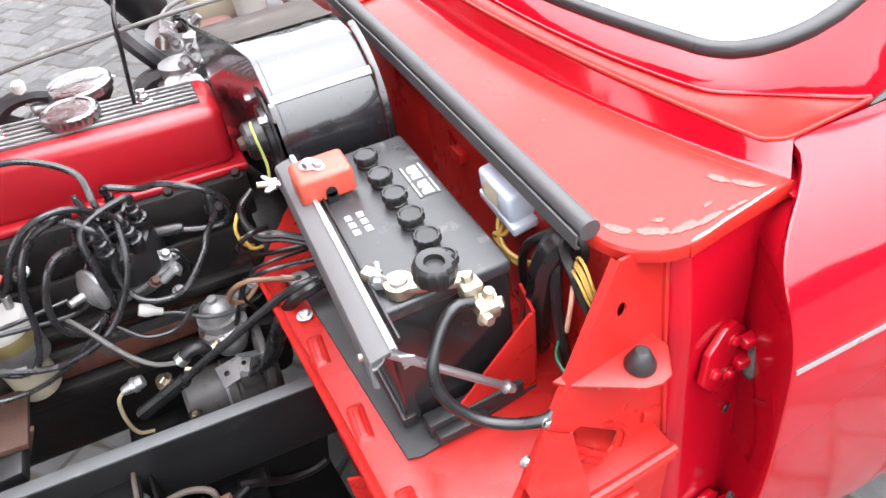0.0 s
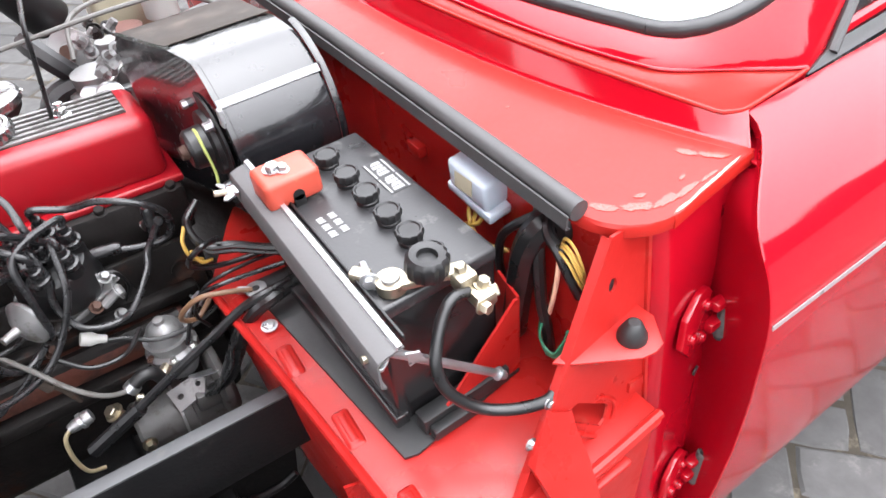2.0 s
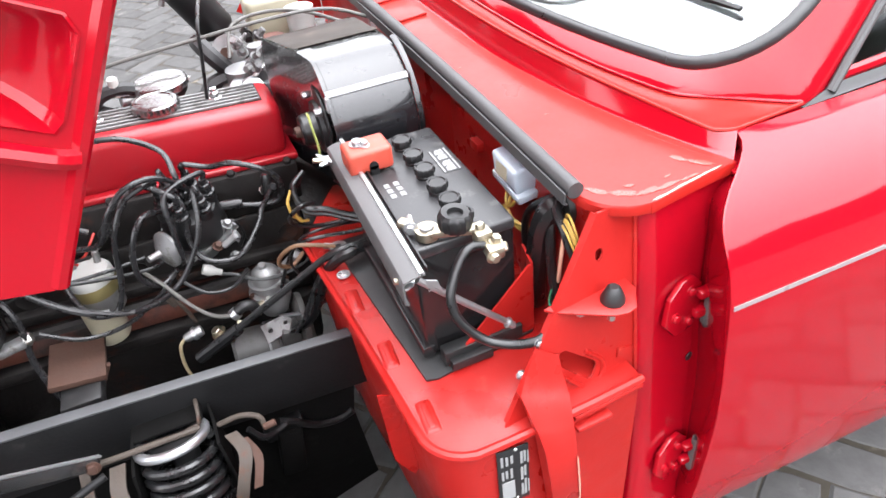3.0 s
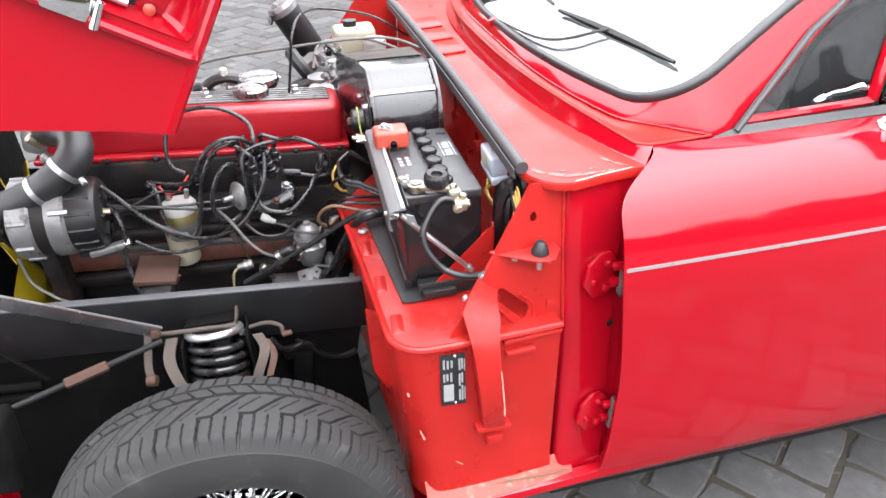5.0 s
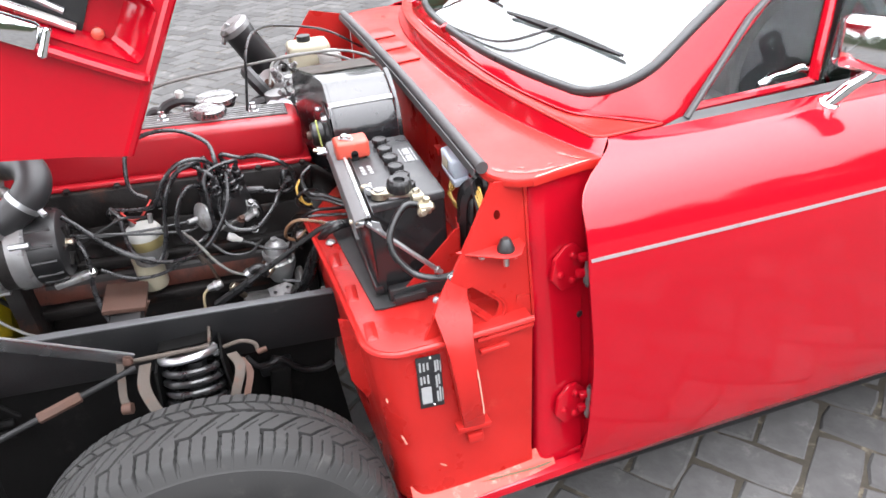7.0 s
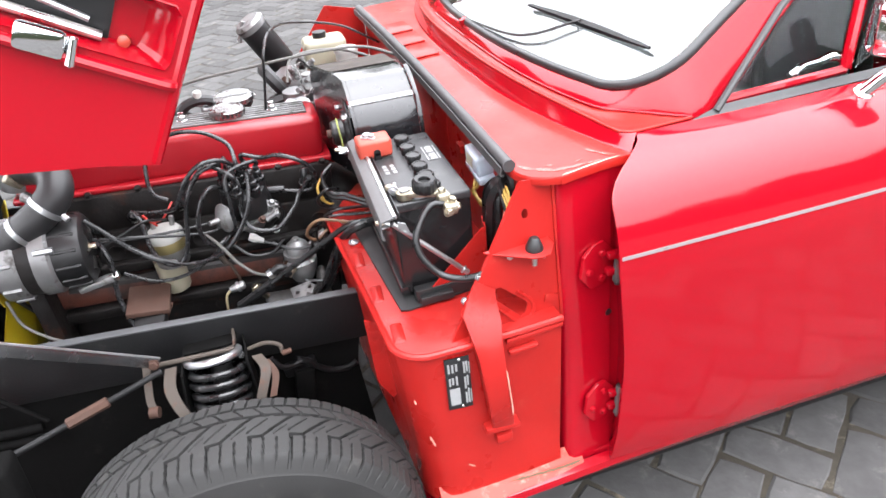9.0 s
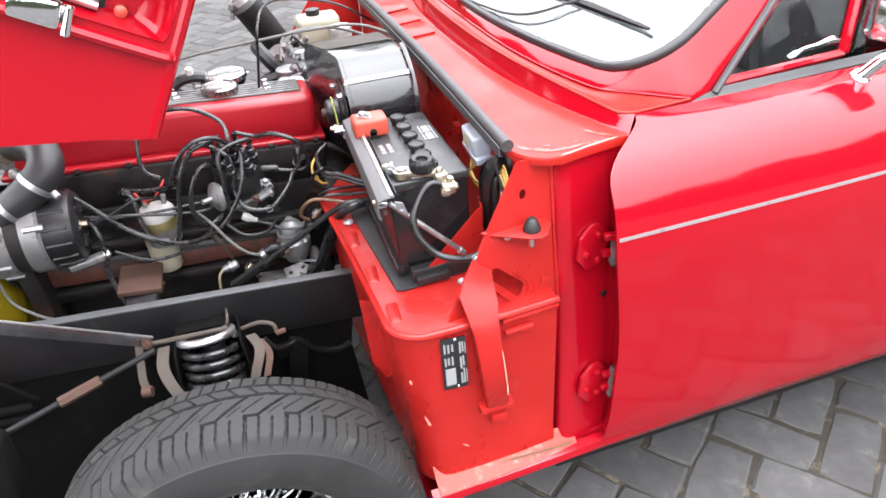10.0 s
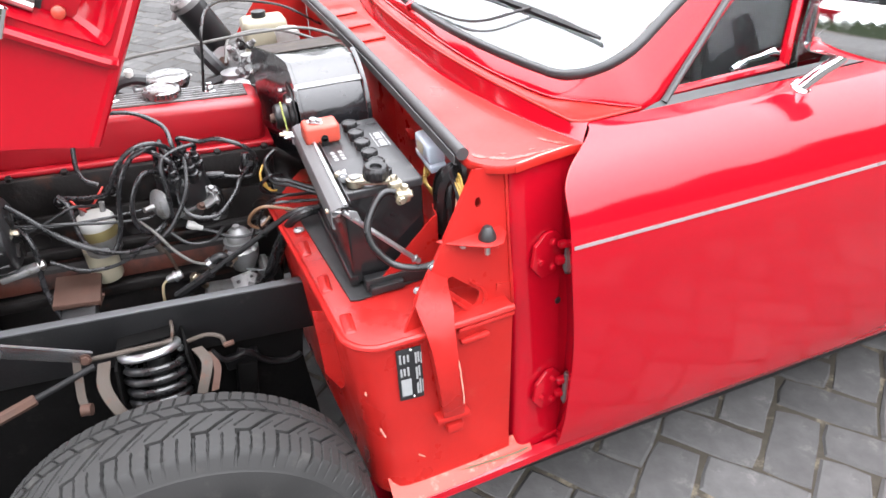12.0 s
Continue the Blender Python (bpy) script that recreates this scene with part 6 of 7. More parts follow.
starter = thing("starter_motor", (0.16, -0.15, 0.38), "grimy cylindrical starter motor beside the block", "starter motor")
sa = Vector((0.090, -0.148, 0.428))
part("body", lathe([(0, 0), (0.036, 0), (0.040, 0.005), (0.040, 0.06), (0.043, 0.062), (0.043, 0.075), (0.040, 0.077), (0.040, 0.13), (0.030, 0.14), (0, 0.14)], sa, (1, 0, -0.1), 26), GRIMED, starter)
part("end_plate", box(0.175, 0.225, -0.190, -0.150, 0.440, 0.470, 0.004, pose(0, 0, 0, 0, 8, 0)), GRIMED, starter)
part("end_disc", lathe([(0, 0), (0.052, 0), (0.054, 0.003), (0.054, 0.010), (0.045, 0.016), (0, 0.018)], (0.222, -0.150, 0.448), (-1, 0, 0.1), 30), GRIMED, starter, "grimy round end housing")
part("lug_plate", plate([(0.0, -0.018), (0.040, -0.016), (0.052, 0.0), (0.040, 0.014), (0.0, 0.016)], 0.004, basis((0.150, -0.168, 0.466), (1, 0, 0.25), (0.1, 1, 0.6)), 0, [circle(0.012, 0, 0.0045, 8), circle(0.040, 0, 0.004, 8)]), ALLOY_DARK, starter, "grey lug plate with two holes")
part("band", lathe([(0.0405, 0), (0.0425, 0), (0.0425, 0.010), (0.0405, 0.010)], (0.148, -0.148, 0.4225), (1, 0, -0.1), 26), ALLOY, starter)
part("terminal", bolt((0.100, -0.188, 0.438), (0, -1, 0.2), 0.007, 0.01), BRASS, starter)

# alternator
alt = thing("alternator", (-0.24, -0.13, 0.58), "alloy alternator with a black plastic rear cover", "alternator")
aa, aw = Vector((-0.345, -0.135, 0.672)), Vector((1, 0.02, -0.05))
part("drive_end", lathe([(0, 0), (0.063, 0), (0.075, 0.006), (0.076, 0.040), (0.073, 0.044), (0, 0.044)], aa, aw, 30), ALLOY_DARK, alt)
part("stator", lathe([(0, 0.044), (0.072, 0.044), (0.072, 0.068), (0, 0.068)], aa, aw, 30), GREASY, alt)
part("slip_ring_end", lathe([(0, 0.068), (0.076, 0.068), (0.076, 0.095), (0.069, 0.10), (0, 0.10)], aa, aw, 30), ALLOY_DARK, alt)
part("rear_cover", lathe([(0, 0.10), (0.069, 0.10), (0.070, 0.132), (0.065, 0.150), (0.056, 0.156), (0, 0.158)], aa, aw, 30), PLASTIC, alt, "black plastic rear cover")
for k in range(9):
    a = 2 * math.pi * k / 9
    part("fin", rod(aa + aw * 0.010 + Vector((0, 0.075 * math.cos(a), 0.075 * math.sin(a))), aa + aw * 0.040 + Vector((0, 0.075 * math.cos(a), 0.075 * math.sin(a))), 0.005, 6), ALLOY_DARK, alt)
for k in range(3):
    a = 2.1 * k + 0.5
    part("through_bolt", rod(aa + aw * 0.08 + Vector((0, 0.075 * math.cos(a), 0.075 * math.sin(a))), aa + aw * 0.112 + Vector((0, 0.075 * math.cos(a), 0.075 * math.sin(a))), 0.006, 6), ZINC, alt)
part("mount_ear", box(-0.235, -0.165, -0.165, -0.145, 0.588, 0.602, 0.004, pose(0, 0, 0, 0, -10, 0)), ALLOY, alt)
part("mount_bolt", bolt((-0.165, -0.155, 0.603), (1, 0, 0.3), 0.008, 0.008), STEEL, alt)
for k in range(14):
    a = 2 * math.pi * k / 14
    spoke = Vector((0, math.cos(a), math.sin(a)))
    part("cover_rib", rod(aa + aw * 0.104 + spoke * 0.0695, aa + aw * 0.146 + spoke * 0.0675, 0.0032, 6), PLASTIC, alt)
for k in range(7):
    a = 2 * math.pi * k / 7 + 0.2
    spoke = Vector((0, math.cos(a), math.sin(a)))
    part("vent_slot", rod(aa + aw * 0.1575 + spoke * 0.022, aa + aw * 0.1570 + spoke * 0.048, 0.0042, 6), GREASY, alt)
part("terminal", bolt(aa + aw * 0.157 + Vector((0, -0.02, 0.01)), aw, 0.006, 0.012), BRASS, alt)
part("pulley", lathe([(0, -0.03), (0.04, -0.03), (0.034, -0.02), (0.04, -0.01), (0, -0.01)], aa, aw, 24), GREASY, alt)

hose = thing("radiator_hose", (-0.26, -0.10, 0.76), "fat black radiator hose with two bright clips", "hose")
hp = [(-0.50, -0.185, 0.650), (-0.440, -0.175, 0.678), (-0.368, -0.165, 0.704), (-0.303, -0.160, 0.724), (-0.246, -0.155, 0.754), (-0.209, -0.140, 0.785), (-0.210, -0.108, 0.806), (-0.238, -0.070, 0.810), (-0.275, -0.030, 0.800)]
part("hose", tube(hp, 0.0300, 20), HOSE_RUBBER, hose)
hl = spline(hp, 8)
for k in (27, 35):
    c, w = hl[k], (hl[k + 1] - hl[k - 1]).normalized()
    cl = part("hose_clip", lathe([(0.0300, -0.005), (0.0320, -0.005), (0.0323, 0.005), (0.0300, 0.005)], c, w, 24), ZINC, hose, "bright steel hose clip")
    part("clip_screw", rod(c + Vector((0.026, -0.018, -0.012)), c + Vector((0.034, -0.026, -0.020)), 0.0055, 8, 0.001), ZINC, cl)
thermo = thing("thermostat_housing", (-0.30, 0.03, 0.74), "alloy thermostat housing with pipe unions", "thermostat housing")
part("housing", lathe([(0, 0), (0.034, 0), (0.036, 0.03), (0.026, 0.05), (0.024, 0.08), (0, 0.08)], (-0.315, 0.03, 0.745), (0.2, 0, 1), 20), ALLOY, thermo)
part("union", rod((-0.285, -0.045, 0.775), (-0.305, -0.055, 0.800), 0.009, 10, 0.002), BRASS, thermo)
part("union", rod((-0.285, -0.065, 0.762), (-0.262, -0.082, 0.752), 0.011, 10, 0.002), ALLOY, thermo)

fan = thing("cooling_fan", (-0.39, 0.06, 0.42), "yellow plastic cooling fan in front of the engine", "fan")
part("hub", lathe([(0, 0), (0.05, 0), (0.05, 0.03), (0, 0.03)], (-0.40, 0.06, 0.53), (1, 0, 0), 24), YELLOW_PLASTIC, fan)
for k in range(7):
    a = 2 * math.pi * k / 7
    way = Vector((0, -math.cos(a + 0.5), -math.sin(a + 0.5)))
    across_blade = Vector((0.45, -way.z * 0.9, way.y * 0.9))
    m = basis(Vector((-0.405, 0.06, 0.53)), across_blade, way)
    part("blade", plate([(-0.030, 0.04), (0.030, 0.04), (0.040, 0.165), (-0.038, 0.165)], 0.003, m, 0.001), YELLOW_PLASTIC, fan)
belt = [(-0.362, -0.135 + 0.036 * math.cos(a), 0.662 + 0.036 * math.sin(a)) for a in np.linspace(0.3, 3.6, 8)] + [(-0.362, 0.0, 0.44), (-0.362, 0.06, 0.40), (-0.362, 0.12, 0.45), (-0.362, 0.06, 0.58)]
tagged(part("fan_belt", tube(belt + belt[:1], 0.005, 6), RUBBER), "black rubber fan belt on the alternator pulley", "belt")
rad = thing("radiator", (-0.47, 0.05, 0.40), "black finned radiator ahead of the fan", "radiator")
part("core", box(-0.50, -0.455, -0.20, 0.30, 0.42, 0.78, 0.006), SHADE_BLACK, rad)
part("top_tank", box(-0.51, -0.445, -0.21, 0.31, 0.78, 0.83, 0.012), BLACK_PAINT, rad)

# wires and pipes of the bay
def wire(name, pts, r, mat, label):
    return tagged(part(name, tube(pts, r, 8), mat), label, "wire" if r < 0.005 else "cable", "engine bay wires")


wire("alternator_wire", [(-0.185, -0.135, 0.720), (-0.165, -0.135, 0.695), (-0.122, -0.145, 0.645), (-0.081, -0.152, 0.612), (-0.05, -0.15, 0.60)], 0.0045, LEAD, "grey-black wire from the alternator to the filter")
wire("alternator_wire", [(-0.183, -0.135, 0.678), (-0.121, -0.140, 0.668), (-0.033, -0.130, 0.644), (0.030, -0.120, 0.632), (0.075, -0.11, 0.655)], 0.003, CABLE, "thin black wire along the block")
wire("alternator_wire", [(-0.183, -0.13, 0.668), (-0.12, -0.132, 0.660), (-0.04, -0.12, 0.650), (0.02, -0.10, 0.64)], 0.003, CABLE, "thin black wire along the block")
wire("mount_cable", [(-0.180, -0.135, 0.672), (-0.169, -0.145, 0.655), (-0.164, -0.155, 0.621), (-0.171, -0.165, 0.562), (-0.160, -0.185, 0.503), (-0.14, -0.20, 0.49)], 0.0052, LEAD, "taped wiring running down past the mount")
wire("alternator_wire", [(-0.170, -0.137, 0.660), (-0.128, -0.140, 0.677), (-0.087, -0.140, 0.694), (-0.066, -0.120, 0.682), (-0.05, -0.10, 0.67)], 0.0028, CABLE, "thin black wire over the filter")
wire("earth_wire", [(-0.345, -0.19, 0.62), (-0.335, -0.20, 0.57), (-0.30, -0.215, 0.54), (-0.27, -0.235, 0.535)], 0.003, GREY_WIRE, "pale earth wire from the alternator")
wire("fuel_pipe", [(0.010, -0.120, 0.632), (0.036, -0.150, 0.614), (0.061, -0.170, 0.579), (0.088, -0.180, 0.551), (0.118, -0.175, 0.532)], 0.0033, GREY_WIRE, "grey fuel pipe to the pump")
wire("sender_wire", [(0.115, -0.132, 0.590), (0.140, -0.135, 0.580), (0.175, -0.150, 0.566), (0.225, -0.160, 0.572), (0.270, -0.170, 0.600)], 0.0032, CABLE, "black sender wire with a white boot")
tagged(part("sender_boot", lathe([(0, 0), (0.008, 0), (0.009, 0.012), (0.006, 0.020), (0.005, 0.030), (0, 0.030)], (0.094, -0.128, 0.606), (0.85, -0.1, -0.5), 14), WHITE_PLASTIC), "white plastic boot on the oil sender", "connector")
wire("clutch_cable", [(0.335, -0.255, 0.652), (0.30, -0.258, 0.655), (0.270, -0.252, 0.645), (0.230, -0.240, 0.616), (0.143, -0.220, 0.557), (0.100, -0.212, 0.528)], 0.0058, CABLE, "black sheathed cable slanting down from the tray")
wire("cable_sleeve", [(0.118, -0.216, 0.540), (0.084, -0.208, 0.518), (0.045, -0.200, 0.494)], 0.0095, CABLE, "fat black sleeve on the slanting cable")
wire("battery_lead", [(0.37, -0.262, 0.647), (0.335, -0.262, 0.652), (0.302, -0.268, 0.652), (0.280, -0.262, 0.640), (0.262, -0.245, 0.605), (0.250, -0.225, 0.556), (0.228, -0.205, 0.500), (0.200, -0.185, 0.470)], 0.0082, CABLE, "taped battery lead looping over the tray edge")
wire("loom_branch", [(0.285, -0.255, 0.645), (0.257, -0.240, 0.606), (0.236, -0.222, 0.554), (0.210, -0.200, 0.488), (0.18, -0.18, 0.46)], 0.0042, LEAD, "grey wire dropping beside the tray")
wire("loom_branch", [(0.275, -0.25, 0.63), (0.245, -0.235, 0.58), (0.232, -0.22, 0.53), (0.20, -0.20, 0.478)], 0.0032, LEAD, "grey wire dropping beside the tray")
wire("earth_strap", [(0.292, -0.222, 0.637), (0.265, -0.218, 0.648), (0.235, -0.210, 0.652), (0.214, -0.198, 0.635), (0.207, -0.180, 0.606), (0.225, -0.170, 0.588), (0.25, -0.16, 0.60)], 0.0034, BROWN_WIRE, "brown earth wire with a ring terminal")
eyelet = thing("ring_terminal", (0.297, -0.222, 0.632), "bright ring terminal screwed to the tray", "terminal")
part("ring", lathe([(0.005, 0), (0.0135, 0), (0.0135, 0.003), (0.005, 0.003)], (0.297, -0.222, 0.633), (0, 0, 1), 18), ZINC, eyelet)
part("screw", lathe([(0, 0), (0.0048, 0), (0.0048, 0.002), (0, 0.002)], (0.297, -0.222, 0.6345), (0, 0, 1), 14), PLASTIC, eyelet)
part("crimp", rod((0.290, -0.220, 0.636), (0.276, -0.217, 0.642), 0.005, 8, 0.001), ZINC, eyelet)
part("screw", bolt((0.285, -0.285, 0.631), (0, 0, 1), 0.007, 0.004), WHITE_STEEL, eyelet)
for k, (dy, dz) in enumerate(((0, 0), (0.006, 0.006), (-0.004, 0.010))):
    wire("tray_loom", [(0.38, -0.215 + dy, 0.645 + dz), (0.335, -0.195 + dy, 0.655 + dz), (0.300, -0.178 + dy, 0.668 + dz), (0.270, -0.160 + dy, 0.672 + dz), (0.262, -0.142 + dy, 0.70 + dz), (0.285, -0.130, 0.725)], 0.004, CABLE, "black wiring passing behind the battery")
wire("yellow_wire", [(0.262, -0.150, 0.655), (0.250, -0.155, 0.668), (0.248, -0.150, 0.690), (0.258, -0.140, 0.705)], 0.0024, YELLOW_WIRE, "yellow wire loop by the tray corner")
wire("yellow_wire", [(0.272, -0.155, 0.652), (0.258, -0.160, 0.660), (0.252, -0.158, 0.680)], 0.0024, YELLOW_WIRE, "yellow wire loop by the tray corner")
for k, pts in enumerate(([(0.37, -0.200, 0.642), (0.330, -0.190, 0.648), (0.275, -0.200, 0.660), (0.245, -0.190, 0.645), (0.225, -0.175, 0.600), (0.235, -0.165, 0.560)],
                          [(0.37, -0.215, 0.641), (0.320, -0.208, 0.645), (0.262, -0.205, 0.652), (0.236, -0.185, 0.632), (0.216, -0.165, 0.585), (0.200, -0.160, 0.545)],
                          [(0.285, -0.170, 0.690), (0.262, -0.185, 0.700), (0.243, -0.175, 0.680), (0.250, -0.160, 0.655), (0.285, -0.16, 0.640), (0.36, -0.17, 0.636)],
                          [(0.262, -0.232, 0.610), (0.240, -0.222, 0.560), (0.222, -0.205, 0.505), (0.205, -0.195, 0.470)],
                          [(0.06, -0.135, 0.60), (0.09, -0.150, 0.575), (0.13, -0.150, 0.570), (0.16, -0.14, 0.59)],
                          [(-0.15, -0.15, 0.60), (-0.10, -0.155, 0.570), (-0.04, -0.15, 0.565), (0.02, -0.14, 0.59), (0.06, -0.13, 0.62)])):
    wire("loom_wire", pts, 0.0024 + 0.0006 * (k % 3), (CABLE, LEAD)[k % 2], "thin black wire in the engine bay")
wire("choke_cable", [(-0.30, 0.13, 0.80), (-0.069, 0.100, 0.846), (0.051, 0.100, 0.870), (0.193, 0.100, 0.880), (0.328, 0.100, 0.886), (0.427, 0.100, 0.879), (0.515, 0.09, 0.84)], 0.0032, GREY_WIRE, "sheathed control cable over the engine")
wire("throttle_cable", [(0.249, 0.20, 0.80), (0.272, 0.25, 0.839), (0.345, 0.30, 0.835), (0.418, 0.25, 0.832), (0.484, 0.10, 0.828), (0.516, 0.02, 0.82)], 0.0036, GREY_WIRE, "sheathed control cable from the bulkhead")
wire("throttle_cable", [(0.187, 0.062, 0.795), (0.199, 0.062, 0.861), (0.211, 0.080, 0.915), (0.239, 0.20, 0.925), (0.30, 0.34, 0.90), (0.42, 0.40, 0.86), (0.515, 0.40, 0.80)], 0.0030, CABLE, "black cable rising from a cover nut")

# breather valve behind the rocker cover, with its hose
valve = thing("breather_valve", (0.12, 0.16, 0.74), "round silver breather valve with a wire clip", "valve")
va = Vector((0.122, 0.160, 0.0))
part("disc", lathe([(0, 0.792), (0.044, 0.792), (0.047, 0.796), (0.047, 0.805), (0.044, 0.808), (0, 0.8095)], va, (0, 0, 1), 40), SATIN_ALLOY, valve)
part("body", lathe([(0, 0.73), (0.022, 0.73), (0.026, 0.765), (0.042, 0.785), (0.044, 0.793), (0, 0.793)], va, (0, 0, 1), 28), BLACK_PAINT, valve)
part("clip", tube([va + Vector((-0.05, 0.0, 0.80)), va + Vector((-0.03, 0, 0.812)), va + Vector((0.0, 0.003, 0.813)), va + Vector((0.03, 0, 0.812)), va + Vector((0.05, 0.0, 0.80))], 0.0015, 6), STEEL, valve)
part("side_pipe", rod(va + Vector((-0.04, 0, 0.785)), va + Vector((-0.07, -0.01, 0.79)), 0.010, 12, 0.002), ALLOY, valve)
part("side_cap", rod((0.052, 0.150, 0.80), (0.052, 0.150, 0.835), 0.009, 12, 0.003), WHITE_PLASTIC, valve)
wire("breather_hose", [(0.080, 0.152, 0.806), (0.060, 0.150, 0.812), (0.030, 0.150, 0.809), (0.010, 0.150, 0.795), (0.004, 0.150, 0.765), (0.004, 0.15, 0.72)], 0.0115, HOSE_RUBBER, "grey-black breather hose curving off the valve")
wire("breather_hose", [(0.030, 0.15, 0.775), (-0.01, 0.17, 0.79), (-0.03, 0.17, 0.76), (-0.03, 0.16, 0.70)], 0.011, RUBBER, "black breather hose behind the rocker cover")
carb = thing("carburettor", (0.25, 0.18, 0.64), "dull alloy carburettor on the far side of the head", "carburettor")
part("body", box(0.22, 0.31, 0.145, 0.215, 0.70, 0.762, 0.010), ALLOY, carb)
part("float_bowl", lathe([(0, 0), (0.028, 0), (0.030, 0.045), (0, 0.048)], (0.262, 0.170, 0.745), (0, 0, 1), 20), ALLOY, carb)
part("dashpot", lathe([(0, 0), (0.034, 0), (0.030, 0.03), (0.017, 0.04), (0.017, 0.06), (0, 0.062)], (0.300, 0.19, 0.757), (0, 0, 1), 20), ALLOY_DARK, carb)
part("cap", lathe([(0, 0), (0.022, 0), (0.022, 0.012), (0.012, 0.016), (0, 0.016)], (0.252, 0.135, 0.762), (0.1, -0.5, 1), 20), ZINC, carb)
for k, (x, y, z) in enumerate(((0.285, 0.14, 0.80), (0.305, 0.15, 0.815), (0.295, 0.165, 0.79), (0.318, 0.15, 0.79), (0.278, 0.155, 0.782))):
    part("linkage", bolt((x, y, z), (0.3, -0.7, 0.4), 0.009, 0.012), ALLOY_DARK, carb)
rngc = random.Random(21)
for k in range(16):
    c = Vector((rngc.uniform(0.262, 0.312), rngc.uniform(0.115, 0.16), rngc.uniform(0.765, 0.858)))
    way = (rngc.uniform(-1, 1), rngc.uniform(-1, 0), rngc.uniform(-0.3, 1))
    part("linkage", bolt(c, way, rngc.uniform(0.004, 0.0075), rngc.uniform(0.008, 0.018)), (ALLOY_DARK, ALLOY_DARK, ALLOY, GREASY)[k % 4], carb)
part("dial_cap", lathe([(0, 0), (0.020, 0), (0.021, 0.006), (0.017, 0.010), (0, 0.011)], (0.268, 0.118, 0.768), (-0.2, -0.7, 0.6), 22), ZINC, carb)
part("lever", rod((0.27, 0.14, 0.775), (0.325, 0.145, 0.815), 0.004, 8), STEEL, carb)
part("manifold", box(-0.28, 0.20, 0.145, 0.20, 0.64, 0.70, 0.012), ALLOY, carb)
part("second_body", box(-0.08, 0.06, 0.16, 0.23, 0.68, 0.745, 0.010), ALLOY, carb)
part("second_dashpot", lathe([(0, 0), (0.034, 0), (0.030, 0.02), (0.017, 0.03), (0, 0.032)], (0.09, 0.185, 0.735), (0, 0, 1), 20), ALLOY, carb)
wire("heater_hose", [(0.190, 0.19, 0.72), (0.196, 0.195, 0.748), (0.212, 0.20, 0.760), (0.242, 0.20, 0.766), (0.279, 0.20, 0.773), (0.32, 0.20, 0.79)], 0.0165, HOSE_RUBBER, "grey-black heater hose behind the rocker cover")
wire("heater_hose", [(0.25, 0.215, 0.765), (0.236, 0.208, 0.784), (0.222, 0.206, 0.806), (0.210, 0.22, 0.822), (0.205, 0.25, 0.825)], 0.0160, HOSE_RUBBER, "grey-black heater hose behind the rocker cover")

# heater box
heater = thing("heater_box", (0.40, -0.06, 0.65), "black cylindrical heater and blower housing with a white strap", "heater")
HC = (-0.104, 0.789)
HR = 0.106


def heater_loop(x):
    """The housing's outline across the car at a place along it."""
    pts = [(x, 0.085, 0.66), (x, 0.085, 0.800), (x, 0.080, 0.850), (x, 0.062, 0.868), (x, 0.02, 0.8745), (x, -0.03, 0.8805)]
    for a in np.linspace(radians(76), radians(265), 24):
        y, z = HC[0] + HR * math.cos(a), HC[1] + HR * math.sin(a)
        pts.append((x, y, min(z, 0.8895)))
    pts.append((x, 0.05, 0.66))
    return pts


def slant(x, y):
    return x - (0.20 * max(0.0, y + 0.13)) * (1 if x < 0.37 else 0)


bm = bmesh.new()
rings = []
for x in (0.337, 0.340, 0.36, 0.44, 0.457):
    g = 0.002 if x in (0.337, 0.457) else 0.0
    rings.append([bm.verts.new((slant(x, p[1]), p[1] + (g if p[1] < 0 else -g), p[2] - g)) for p in heater_loop(x)])
for a, b in zip(rings, rings[1:]):
    for i in range(len(a)):
        j = (i + 1) % len(a)
        bm.faces.new((a[i], a[j], b[j], b[i]))
bm.faces.new(rings[0])
bm.faces.new(rings[-1])
housing = part("housing", bm, HEATER_BLACK, heater, "semi-gloss black pressed steel housing")
for f in housing.data.polygons:
    f.use_smooth = len(f.vertices) == 4
lid = [[(slant(x, y), y, z + 0.0012) for x in (0.338, 0.38, 0.43, 0.456)] for y, z in ((0.078, 0.854), (0.062, 0.8685), (0.02, 0.8750), (-0.03, 0.8810), (-0.070, 0.8895))]
part("top_cover", sheet(lid, 0.001), DUSTY_BLACK, heater, "dusty brown-black top of the housing")
part("front_flange", sheet([[(slant(0.333, p[1]) + d, HC[0] + (p[1] - HC[0]) * 1.02, HC[1] + (p[2] - HC[1]) * 1.02) for p in heater_loop(0.337)[3:-1]] for d in (0, 0.006)], 0.002), HEATER_BLACK, heater)
strap = [[(x, HC[0] + (HR + 0.003) * math.cos(a), HC[1] + (HR + 0.003) * math.sin(a)) for x in (0.334, 0.36, 0.41, 0.456)] for a in (radians(136), radians(138.5), radians(141))]
part("strap", sheet(strap, 0.003), STRAP_GREY, heater, "white painted securing strap")
part("strap_tab", box(0.330, 0.336, HC[0] + (HR + 0.004) * math.cos(radians(143)) - 0.005, HC[0] + (HR + 0.004) * math.cos(radians(143)) + 0.005, 0.838, 0.860, 0.002), STRAP_GREY, heater)
part("rear_flange", sheet([[(0.457 + d, HC[0] + (HR + e) * math.cos(a), HC[1] + (HR + 0.002 + e) * math.sin(a)) for a in np.linspace(radians(100), radians(255), 26)] for d, e in ((0, 0), (0.003, 0.0015), (0.008, 0.0015))], 0.002), HEATER_BLACK, heater)
mc = Vector((0.320, -0.120, 0.785))
